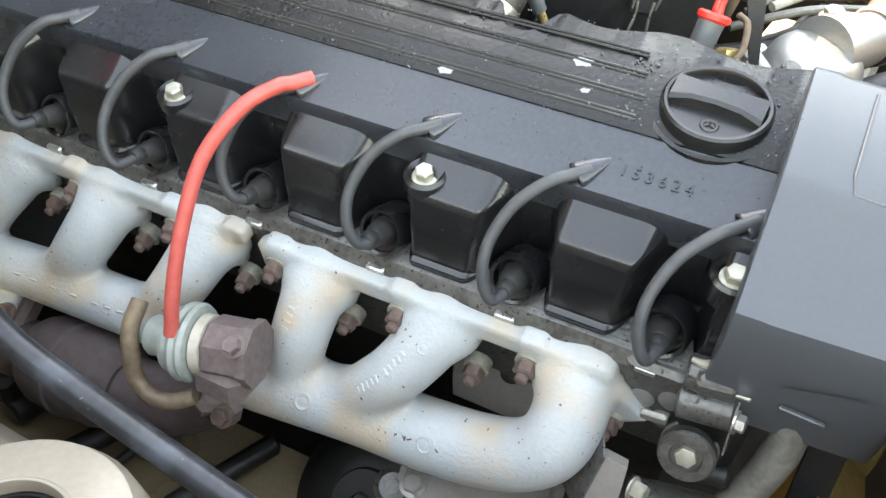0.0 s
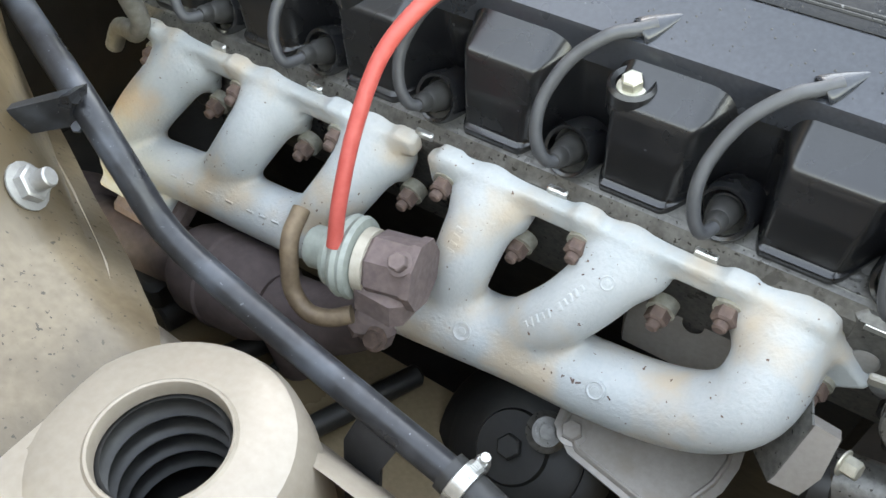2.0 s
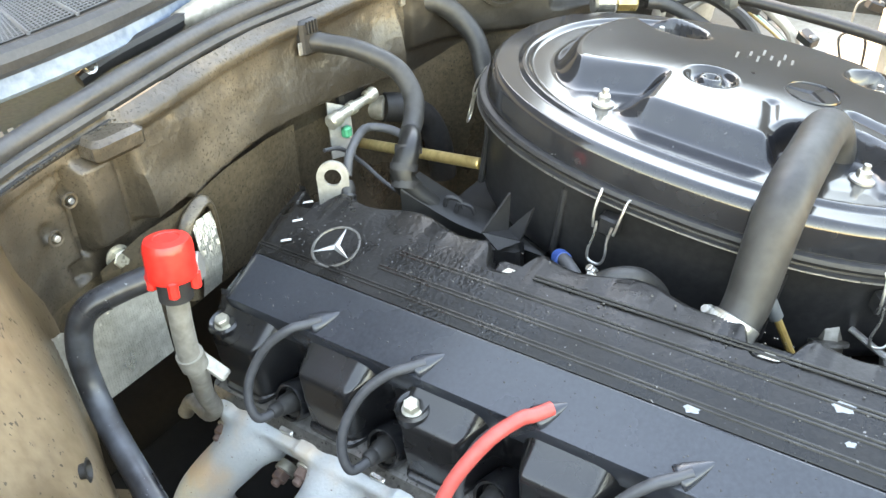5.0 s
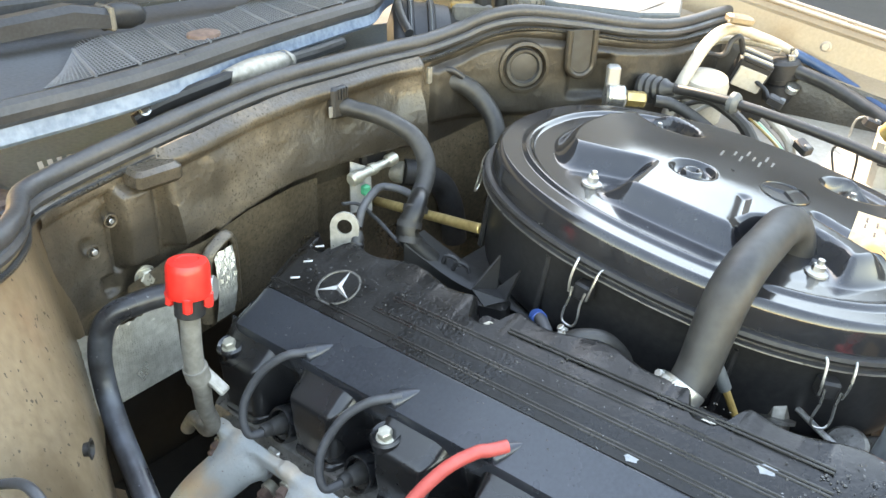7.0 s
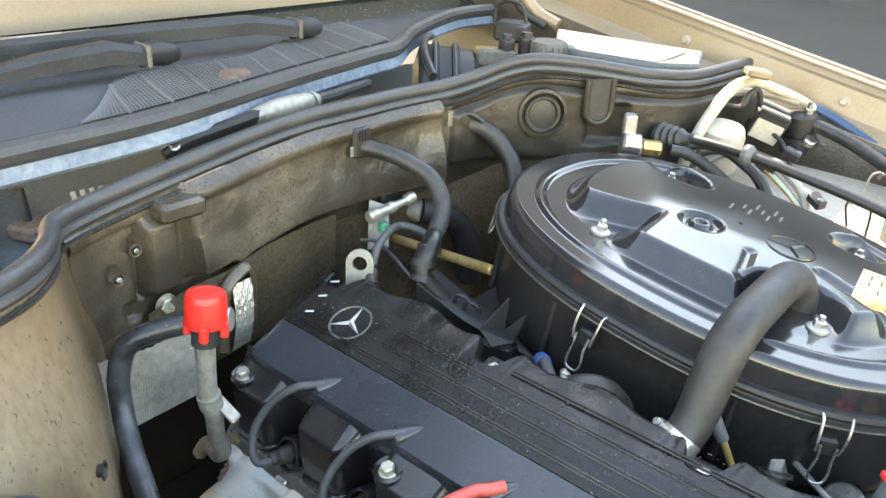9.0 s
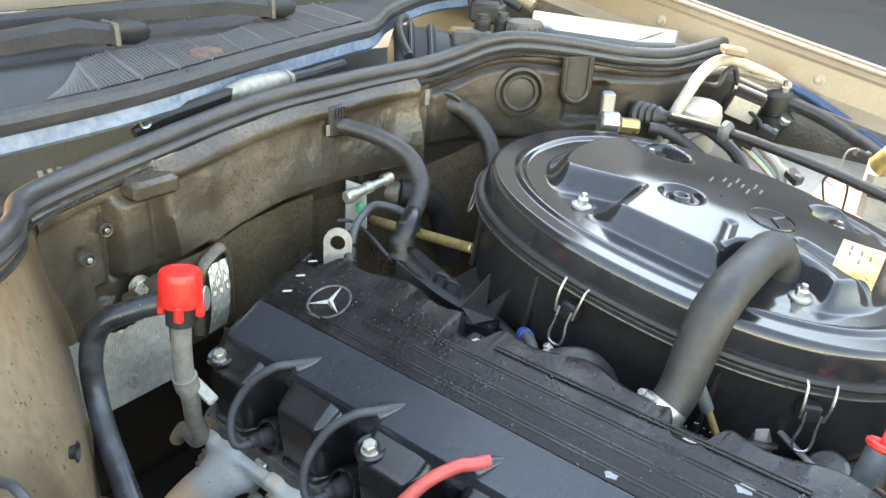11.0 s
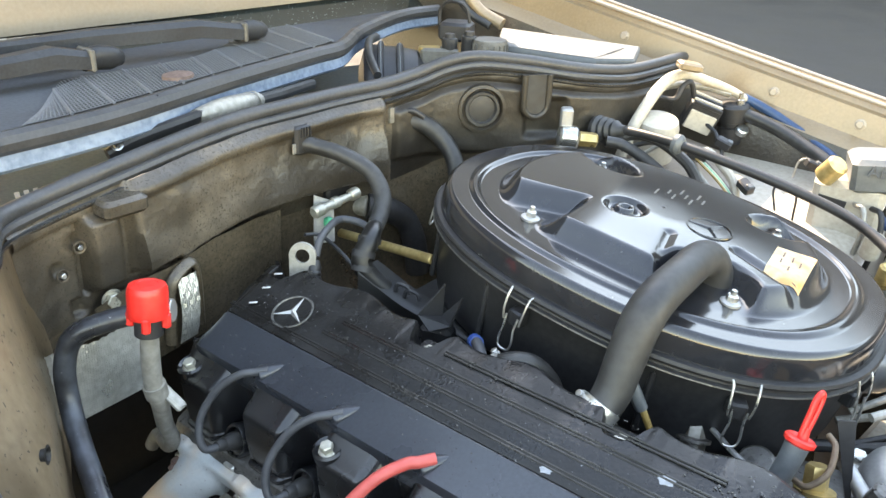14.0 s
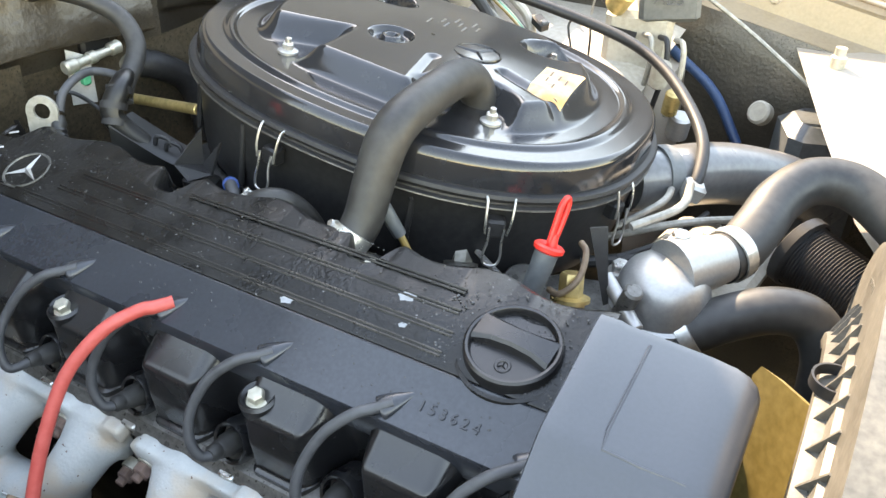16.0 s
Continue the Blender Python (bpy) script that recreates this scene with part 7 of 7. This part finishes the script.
         ("black rubber vacuum line", 0.0034, RUBBER, [(-0.255, 0.625, 0.080), (-0.215, 0.632, 0.098), (-0.180, 0.630, 0.090), (-0.150, 0.622, 0.070), (-0.12, 0.615, 0.03)])]
for k in range(5):
    LINES.append(("thin striped wire of the loom in the sunlit corner", 0.0016, (OCHRE, PALE, GREEN, PALE, PLASTIC)[k], [(-0.185, 0.663 + 0.004 * k, 0.082), (-0.177, 0.660 + 0.004 * k, 0.090), (-0.146, 0.650 + 0.0035 * k, 0.077), (-0.119, 0.645 + 0.003 * k, 0.061), (-0.098, 0.640 + 0.003 * k, 0.045)]))
for lab, r, mtl, pts in LINES:
    bm = B()
    tube(bm, pts, r, 10, 6)
    solid("engine_bay_line", bm, mtl, lab, "pipe")
for x, y, z, q, turn in ((-0.160, 0.660, 0.087, 1.0, 20), (-0.088, 0.660, 0.060, 0.9, -30), (-0.039, 0.780, 0.073, 0.8, 40), (-0.157, 0.750, 0.084, 0.9, 10)):
    cn = thing("plug_connector", "dark plastic plug connector among the brake lines", "connector", pose(x, y, z, 10, 20, turn) @ Matrix.Scale(q, 4))
    bm = B()
    box(bm, (0, 0, 0), (0.026, 0.016, 0.014), 0.002)
    part("shell", bm, PLASTIC, cn)
    bm = B()
    box(bm, (0.008, 0, 0.0075), (0.008, 0.009, 0.004), 0.001)
    part("latch", bm, GREY_PLASTIC, cn)

# body paint swapped for a paler colour to read as glaring sun
ws = thing("wheel_arch_shelf", "champagne-painted wheel arch panel, lightened for sunlight", "body panel", kind="structure")
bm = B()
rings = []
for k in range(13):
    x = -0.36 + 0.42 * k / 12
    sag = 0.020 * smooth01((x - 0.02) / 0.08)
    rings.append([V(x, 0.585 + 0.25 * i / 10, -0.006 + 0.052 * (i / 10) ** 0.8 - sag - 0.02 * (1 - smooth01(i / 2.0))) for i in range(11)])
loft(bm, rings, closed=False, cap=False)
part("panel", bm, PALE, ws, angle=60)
ab = thing("abs_unit", "cream and grey anti-lock brake hydraulic unit", "brake unit")
bm = B()
box(bm, (0.022, 0.735, 0.030), (0.085, 0.08, 0.11), 0.008, (0, 0, 12))
part("body", bm, PALE, ab)
bm = B()
box(bm, (0.052, 0.735, 0.098), (0.075, 0.07, 0.045), 0.006, (0, -6, 20))
part("cover", bm, GREY_PLASTIC, ab, "grey plastic relay cover")
bm = B()
rod(bm, (-0.005, 0.695, 0.085), (0.012, 0.688, 0.11), 0.014, 18, 0.003)
part("valve", bm, BRASS, ab)
bm = B()
box(bm, (0.012, 0.692, 0.055), (0.035, 0.003, 0.016), 0.0006, (0, 8, 12))
part("plate", bm, PLASTIC, ab, "dark type plate with unreadable print")
for k in range(3):
    bm = B()
    tube(bm, [(0.04 + 0.02 * k, 0.695, 0.06), (0.055 + 0.02 * k, 0.672, 0.062), (0.06 + 0.02 * k, 0.665, 0.03), (0.05 + 0.02 * k, 0.67, -0.03)], 0.0035, 10, 6)
    part("line", bm, (GREY_PIPE, PLASTIC, PALE)[k], ab)
lettering("ABS", 0.022, pose(0.062, 0.6985, 0.106, 78, 0, 22), SCUTTLE, ab, "marking", 0.0004)
for k, (x, y, z, r) in enumerate(((0.075, 0.66, 0.03, 0.012), (0.10, 0.64, 0.005, 0.010), (0.11, 0.66, -0.03, 0.014))):
    bm = B()
    rod(bm, (x, y, z - 0.02), (x + 0.004, y - 0.006, z + 0.012), r, 18, 0.003)
    solid("brake_pressure_valve", bm, (PALE, BRASS, ALU)[k], "small metal valve by the brake unit", "valve")
pl = thing("closing_panel", "sunlit cream-painted closing panel at the wing", "body panel")
bm = B()
loft(bm, [[V(0.183, 0.93, 0.040), V(0.235, 0.74, 0.030), V(0.275, 0.60, 0.020), V(0.33, 0.46, -0.01), V(0.42, 0.36, -0.06)], [V(0.50, 0.95, 0.035), V(0.50, 0.78, 0.03), V(0.50, 0.62, 0.02), V(0.52, 0.46, -0.01), V(0.54, 0.36, -0.06)]], closed=False, cap=False)
part("panel", bm, BODY, pl)
bm = B()
lathe(bm, [(0.010, -0.012), (0.010, 0.004), (0.007, 0.006), (0.007, 0.016), (0.0, 0.017)], pose(0.262, 0.80, 0.042), 16)
part("stud", bm, BOLT_Y, pl)
wb = thing("washer_bottle", "grey translucent washer bottle beside the wing", "bottle")
bm = B()
box(bm, (0.275, 0.77, -0.105), (0.11, 0.10, 0.16), 0.015, (0, 0, 20))
part("tank", bm, GREY_PLASTIC, wb)
bm = B()
rod(bm, (0.192, 0.80, -0.048), (0.185, 0.785, -0.040), 0.016, 22, 0.003)
part("lamp_cap", bm, PALE, wb)
bm = B()
tube(bm, [(0.07, 0.79, 0.105), (0.16, 0.79, 0.055), (0.27, 0.76, -0.005)], 0.003, 8, 5)
solid("bonnet_cable", bm, GREY_PIPE, "thin grey bonnet release cable", "cable")

# ---- scuttle details ----
for lab, pts in (("long black wiper arm hinged at its root, resting on the scuttle", [(-0.700, 0.325, 0.214), (-0.708, 0.26, 0.224), (-0.718, 0.12, 0.226), (-0.726, 0.02, 0.226), (-0.735, -0.16, 0.226)]),
                 ("short grey-black wiper arm hinged on the scuttle", [(-0.668, 0.085, 0.214), (-0.668, 0.045, 0.222), (-0.668, -0.03, 0.218), (-0.666, -0.09, 0.212), (-0.660, -0.22, 0.206)])):
    wp = thing("windscreen_wiper", lab, "wiper", group="wiper arms")
    bm = B()
    rings = []
    for p, w, h in zip([V(*q) for q in pts], (0.014, 0.015, 0.012, 0.010, 0.008), (0.010, 0.011, 0.010, 0.007, 0.006)):
        rings.append([p + V(a, 0, b) for a, b in ((-w, -h), (-w, h * 0.5), (-w * 0.5, h), (w * 0.6, h), (w, h * 0.4), (w, -h))])
    loft(bm, rings)
    part("arm", bm, WIPER, wp)
    p = V(*pts[0])
    bm = B()
    tube(bm, [p + V(0, -0.004, -0.002), p + V(0, 0.012, 0.0), p + V(0, 0.034, -0.004), p + V(0, 0.042, -0.010)], [0.0145, 0.0165, 0.015, 0.006], 14, 4, flat=0.75)
    part("root", bm, WIPER, wp, "rounded hinge cap")
    bm = B()
    box(bm, tuple(p + V(0, 0.001, 0.0)), (0.032, 0.006, 0.026), 0.002)
    part("hinge", bm, SHROUD, wp, "dusty hinge joint")
bl2 = thing("wiper_blade", "black rubber wiper blade with metal rail on the windscreen", "wiper")
bm = B()
tube(bm, [(-0.755, 0.09, 0.222), (-0.765, -0.30, 0.226)], 0.007, 8, 0)
part("rail", bm, STEEL, bl2)
bm = B()
tube(bm, [(-0.765, 0.095, 0.214), (-0.775, -0.30, 0.218)], 0.006, 8, 0)
part("rubber", bm, RUBBER, bl2)


def edge_at(y):
    """Front edge of the scuttle at y."""
    return np.interp(y, [p.y for p in edge], [p.x for p in edge])


gr = thing("air_grille", "dark perforated air intake grille let into the scuttle", "grille")
Y0, Y1, NS = -0.06, 0.44, 10
for k in range(NS):
    ya, yb = Y0 + (Y1 - Y0) * k / NS, Y0 + (Y1 - Y0) * (k + 1) / NS
    bm = B()
    def pt(y, f, z):
        x0 = edge_at(y) - 0.018
        x1 = -0.665 - 0.11 * smooth01((y - 0.16) / 0.25)
        back = x0 + (x1 - x0) * min(1.0, 0.25 + max(0.0, (y - Y0) / 0.10))
        return V(x0 + (back - x0) * f, y + 0.035 * f, z)
    z = 0.1965
    nx, ny = 17, 10
    for i in range(ny + 1):
        y = ya + (yb - ya - 0.003) * i / ny
        tube(bm, [pt(y, 0.03, z), pt(y, 0.97, z)], 0.0006, 4, 0, cap=False)
    for i in range(nx + 1):
        f = 0.03 + 0.94 * i / nx
        tube(bm, [pt(ya, f, z), pt(yb - 0.003, f, z)], 0.0006, 4, 0, cap=False)
    part("mesh_panel", bm, GRILLE, gr)
    bm = B()
    tube(bm, [pt(yb, 0.0, z), pt(yb, 1.0, z)], 0.0016, 6, 0)
    part("divider", bm, GRILLE, gr, "pale grey divider")
# near-black sheet for the shade under the mesh
bm = B()
loft(bm, [[pt(Y0 + (Y1 - Y0) * i / 20, 0.0, 0.1945) for i in range(21)], [pt(Y0 + (Y1 - Y0) * i / 20, 1.0, 0.1945) for i in range(21)]], closed=False, cap=False)
part("cavity", bm, DARK, gr)
bm = B()
lathe(bm, [(0.021, 0.0), (0.020, 0.004), (0.012, 0.006), (0.0, 0.0065)], pose(-0.592, 0.151, 0.196, 0, 0, 20), 28, sx=0.8)
part("cap", bm, RUST, gr, "brown round cap in the grille")

co = thing("washer_connector", "grey plastic connector and hose lying in the plenum", "connector")
bm = B()
tube(bm, [(-0.531, 0.02, 0.148), (-0.527, 0.05, 0.158), (-0.525, 0.11, 0.166), (-0.527, 0.13, 0.168)], [0.008, 0.010, 0.011, 0.010], 10, 4, flat=0.7)
part("holder", bm, PLASTIC, co)
bm = B()
tube(bm, [(-0.526, 0.125, 0.168), (-0.53, 0.16, 0.169), (-0.536, 0.20, 0.168), (-0.542, 0.225, 0.166)], [0.009, 0.0125, 0.012, 0.009], 12, 4)
part("plug", bm, GREY_PIPE, co)
for y in (0.205, 0.213):
    bm = B()
    lathe(bm, [(0.0115, 0), (0.0125, 0.002), (0.0115, 0.004)], axis((-0.538, y, 0.1675), (-0.541, y + 0.01, 0.167)), 18, cap=False)
    part("ring", bm, GREY_PIPE, co)
bm = B()
tube(bm, [(-0.542, 0.225, 0.166), (-0.56, 0.28, 0.162), (-0.585, 0.35, 0.158)], 0.007, 10, 5)
part("hose", bm, RUBBER, co)
bm = B()
hexbolt(bm, (-0.524, 0.028, 0.158), (0.6, -0.3, 0.6), 0.0045, 0.003)
part("screw", bm, STEEL, co)
for k in range(13):
    bm = B()
    box(bm, (-0.528 + 0.0008 * k, -0.075 + 0.0085 * k, 0.1305), (0.0008, 0.0046, 0.0085), 0.0002, (0, -25, 0))
    solid("stamped_bar", bm, BODY, "stamped mark on the plenum panel", "stamping", group="stamped marks")
st2 = thing("plenum_stud", "black plastic stud on a rusty bracket in the plenum corner", "bracket")
bm = B()
rod(bm, (-0.528, -0.118, 0.118), (-0.530, -0.120, 0.150), 0.0042, 12, 0.001)
part("stud", bm, PLASTIC, st2)
bm = B()
box(bm, (-0.522, -0.118, 0.112), (0.03, 0.03, 0.014), 0.003, (0, 0, 20))
part("bracket", bm, RUST, st2)
fb = thing("control_box", "grey and black control unit box behind the side seal", "control box")
bm = B()
box(bm, (-0.52, -0.20, 0.085), (0.11, 0.09, 0.07), 0.006, (0, 0, -15))
part("case", bm, PLASTIC, fb)
bm = B()
box(bm, (-0.522, -0.20, 0.122), (0.10, 0.08, 0.004), 0.002, (0, 0, -15))
part("lid", bm, TIMING, fb)
for k in range(2):
    bm = B()
    tube(bm, [(-0.47, -0.17 - 0.02 * k, 0.06), (-0.44, -0.19 - 0.02 * k, 0.085), (-0.42, -0.22 - 0.02 * k, 0.08), (-0.42, -0.28, 0.05)], 0.011, 14, 6)
    solid("wing_harness_hose", bm, RUBBER, "dusty ribbed hose behind the side seal", "hose")

# brake booster and reservoir behind the bulkhead
bo = thing("brake_booster", "black ribbed brake booster behind the bulkhead", "brake booster")
m = axis((-0.640, 0.515, 0.098), (-0.555, 0.590, 0.104))
bm = B()
lathe(bm, [(0.05, -0.01), (0.078, 0.0), (0.082, 0.008), (0.082, 0.020), (0.087, 0.022), (0.087, 0.028), (0.080, 0.030), (0.078, 0.048), (0.083, 0.050), (0.083, 0.057), (0.076, 0.060), (0.072, 0.080), (0.055, 0.092), (0.02, 0.096)], m, 52)
part("shell", bm, PLASTIC, bo)
for h in (0.025, 0.0535):
    bm = B()
    lathe(bm, [(0.0872 - 0.13 * (h - 0.025), -0.0012), (0.0885 - 0.13 * (h - 0.025), 0.0), (0.0872 - 0.13 * (h - 0.025), 0.0012)], m @ pose(0, 0, h), 52, cap=False)
    part("clamp_band", bm, GREY_PLASTIC, bo, "thin grey clamp band")
bm = B()
tube(bm, [(-0.560, 0.452, 0.158), (-0.600, 0.478, 0.176), (-0.640, 0.520, 0.186), (-0.672, 0.570, 0.182)], 0.006, 12, 6)
part("vacuum_line", bm, RUBBER, bo)
bm = B()
box(bm, (-0.556, 0.585, 0.168), (0.058, 0.026, 0.026), 0.004, (0, 0, 42))
tank = part("fluid_tank", bm, SHROUD, bo, "dull translucent fluid tank")
bm = B()
box(bm, (-0.568, 0.577, 0.1775), (0.034, 0.0200, 0.0085), 0.002, (0, 0, 42))
part("label", bm, OCHRE, tank, "yellow paper label")
rv = thing("brake_fluid_reservoir", "black capped plastic box with a wire loop behind the booster", "reservoir")
bm = B()
box(bm, (-0.612, 0.700, 0.186), (0.052, 0.050, 0.030), 0.005, (0, 0, 24))
part("cap", bm, PLASTIC, rv)
bm = B()
tube(bm, [(-0.640, 0.690, 0.185), (-0.640, 0.690, 0.218), (-0.622, 0.694, 0.232), (-0.598, 0.702, 0.226), (-0.590, 0.706, 0.200)], 0.0030, 8, 6)
part("wire", bm, PLASTIC, rv)
for x, y, r, z in ((-0.545, 0.596, 0.012, 0.194), (-0.530, 0.625, 0.012, 0.196)):
    bm = B()
    lathe(bm, [(r, -0.03), (r, -0.006), (r * 1.05, -0.004), (r * 0.95, 0.001), (r * 0.7, 0.002), (r * 0.65, 0.008), (0.0, 0.009)], pose(x, y, z), 24)
    solid("filler_cap", bm, PLASTIC, "small black cap behind the bulkhead seal", "cap")
fc = thing("reservoir_lid", "dusty black knurled round lid behind the bulkhead seal", "cap")
bm = B()
lathe(bm, [(0.027, -0.03), (0.027, 0.0), (0.0255, 0.003), (0.010, 0.0045), (0.0, 0.0045)], pose(-0.500, 0.638, 0.192), 32)
part("disc", bm, SHROUD, fc)
for k in range(18):
    bm = B()
    a = math.pi * 2 * k / 18
    box(bm, (-0.500 + 0.0272 * math.cos(a), 0.638 + 0.0272 * math.sin(a), 0.184), (0.003, 0.003, 0.012), 0.0006, (0, 0, math.degrees(a)))
    part("grip_rib", bm, SHROUD, fc)
ba = thing("battery_cover", "pale blue-grey plastic cover behind the bulkhead", "cover")
bm = B()
prism(bm, [(-0.505, 0.664), (-0.590, 0.800), (-0.345, 0.835), (-0.305, 0.735), (-0.345, 0.690)], 0.172, 0.183, Matrix(), 0.003)
lid2 = part("lid", bm, GREY_PLASTIC, ba)
bm = B()
loft(bm, [[V(-0.500, 0.668, 0.1835), V(-0.44, 0.735, 0.1950), V(-0.40, 0.80, 0.1840)], [V(-0.42, 0.680, 0.1835), V(-0.400, 0.730, 0.1900), V(-0.385, 0.80, 0.1840)], [V(-0.350, 0.692, 0.1835), V(-0.35, 0.74, 0.1845), V(-0.355, 0.80, 0.1840)]], closed=False, cap=False)
part("fold", bm, GREY_PLASTIC, lid2, "raised crease of the cover")
hg = thing("hinge_and_stay", "champagne-painted bonnet hinge with bolts", "hinge")
bm = B()
prism(bm, [(-0.022, -0.055), (0.018, -0.060), (0.026, 0.0), (0.030, 0.07), (-0.016, 0.075), (-0.026, 0.01)], -0.006, 0.006, axis((-0.560, 0.985, 0.215), (-0.52, 0.90, 0.225)) @ pose(0, 0, 0, 0, 0, 200), 0.002)
part("arm", bm, BODY, hg)
bm = B()
box(bm, (-0.565, 0.960, 0.168), (0.070, 0.030, 0.020), 0.004, (0, 8, 10))
part("foot", bm, BODY, hg)
for dx, dz in ((-0.016, -0.030), (0.0, 0.03), (0.020, -0.036)):
    bm = B()
    hexbolt(bm, (-0.552 + dx, 0.972, 0.215 + dz), (0.45, -0.85, 0.15), 0.008, 0.008)
    part("bolt", bm, BOLT_Y, hg)
sy = thing("bonnet_stay", "rubber-lipped painted water channel beside the hinge", "channel")
bm = B()
tube(bm, [(-0.70, 0.790, 0.30), (-0.675, 0.795, 0.245), (-0.645, 0.805, 0.206), (-0.600, 0.815, 0.185)], 0.011, 14, 6)
part("channel", bm, WING, sy)
bm = B()
tube(bm, [(-0.712, 0.775, 0.30), (-0.688, 0.780, 0.245), (-0.655, 0.790, 0.202), (-0.615, 0.800, 0.182)], 0.007, 12, 6)
part("rubber_lip", bm, RUBBER, sy)

# ---- bulkhead details ----
for y, z, x in ((-0.062, 0.098, -0.452), (-0.084, 0.079, -0.446)):
    bm = B()
    lathe(bm, [(0.0065, 0.0), (0.006, 0.0012), (0.0045, 0.0008), (0.0035, -0.003)], axis((x, y, z), (x + 0.01, y, z)), 20, cap=False)
    solid("panel_hole_rim", bm, BODY_DIRTY_SHADE, "pressed hole rim in the bulkhead", "rim", kind="structure")
    bm = B()
    rod(bm, (x - 0.004, y, z), (x + 0.003, y, z), 0.0026, 10, 0.0005)
    solid("panel_stud", bm, STEEL, "small plated stud in the bulkhead", "stud")
bolt = thing("bulkhead_bolt", "dirty bolt with washer on the bulkhead", "bolt")
bm = B()
hexbolt(bm, (-0.450, -0.040, 0.036), (1, 0, 0), 0.008, 0.007)
part("head", bm, BOLT_Y, bolt)
tb = thing("bulkhead_tab", "folded painted tab on the bulkhead", "tab")
bm = B()
box(bm, (-0.446, -0.020, 0.130), (0.028, 0.045, 0.018), 0.004, (0, 0, 0))
part("tab", bm, BODY_DIRTY_SHADE, tb)
bm = B()
loft(bm, [[V(-0.446, -0.06, 0.035), V(-0.440, -0.02, 0.050), V(-0.436, 0.02, 0.055), V(-0.436, 0.07, 0.068), V(-0.440, 0.13, 0.072), V(-0.447, 0.17, 0.068)], [V(-0.452, -0.06, -0.06), V(-0.447, -0.02, -0.05), V(-0.445, 0.02, -0.045), V(-0.445, 0.07, -0.04), V(-0.446, 0.13, -0.04), V(-0.450, 0.17, -0.04)]], closed=False, cap=False)
solid("bulkhead_mat", bm, GRIME, "oily dark lower step of the bulkhead", "panel", kind="structure")
for x, y, z, r in ((-0.3865, 0.4665, 0.142, 0.024),):
    n2 = V(0.75, -0.66, 0)
    bm = B()
    lathe(bm, [(r, 0.0), (r * 0.95, 0.004), (r * 0.8, 0.004), (r * 0.72, 0.0), (r * 0.6, 0.001), (0.0, 0.001)], axis(V(x, y, z) + n2 * 0.001, V(x, y, z) + n2), 32)
    solid("bulkhead_bung", bm, RUBBER, "round pressed bung in the bulkhead", "bung", kind="structure")
    bm = B()
    lathe(bm, [(r * 1.35, -0.004), (r * 1.32, 0.003), (r * 1.15, 0.004), (r * 1.05, 0.0)], axis(V(x, y, z) + n2 * 0.001, V(x, y, z) + n2), 32, cap=False)
    solid("bung_seat", bm, CORNER_SHADE, "pressed round seat in the shade-darkened bulkhead corner", "bulkhead", kind="structure")
n2, at = V(0.80, -0.60, 0), V(-0.3415, 0.525, 0.152)
side2 = V(0.60, 0.80, 0)
bm = B()
arch = [(-0.017, 0.034), (-0.017, -0.006), (-0.0145, -0.015), (-0.008, -0.021), (0.0, -0.023), (0.008, -0.021), (0.0145, -0.015), (0.017, -0.006), (0.017, 0.034)]
tube(bm, [at + n2 * 0.002 + side2 * a + V(0, 0, b) for a, b in arch], 0.0045, 10, 3)
solid("pressed_arch", bm, CORNER_SHADE, "U-shaped pressing in the shade-darkened bulkhead corner", "bulkhead", kind="structure")
# dark plate that stands in for shade in the arch
bm = B()
prism(bm, [(a * 0.8, b) for a, b in arch], 0, 0.004, Matrix(((side2.x, 0, n2.x, at.x - n2.x * 0.001), (side2.y, 0, n2.y, at.y - n2.y * 0.001), (0, 1, 0, at.z), (0, 0, 0, 1))))
solid("arch_recess", bm, RUBBER, "dark plate for the shaded recess inside the U-shaped pressing", "bulkhead", kind="structure")
for y, x, z in ((0.361, -0.452, 0.152), (0.30, -0.462, 0.155)):
    bm = B()
    box(bm, (x, y, z - 0.012), (0.006, 0.008, 0.020), 0.001)
    solid("seal_clip", bm, GREY_PIPE, "pale metal clip under the seal", "clip")
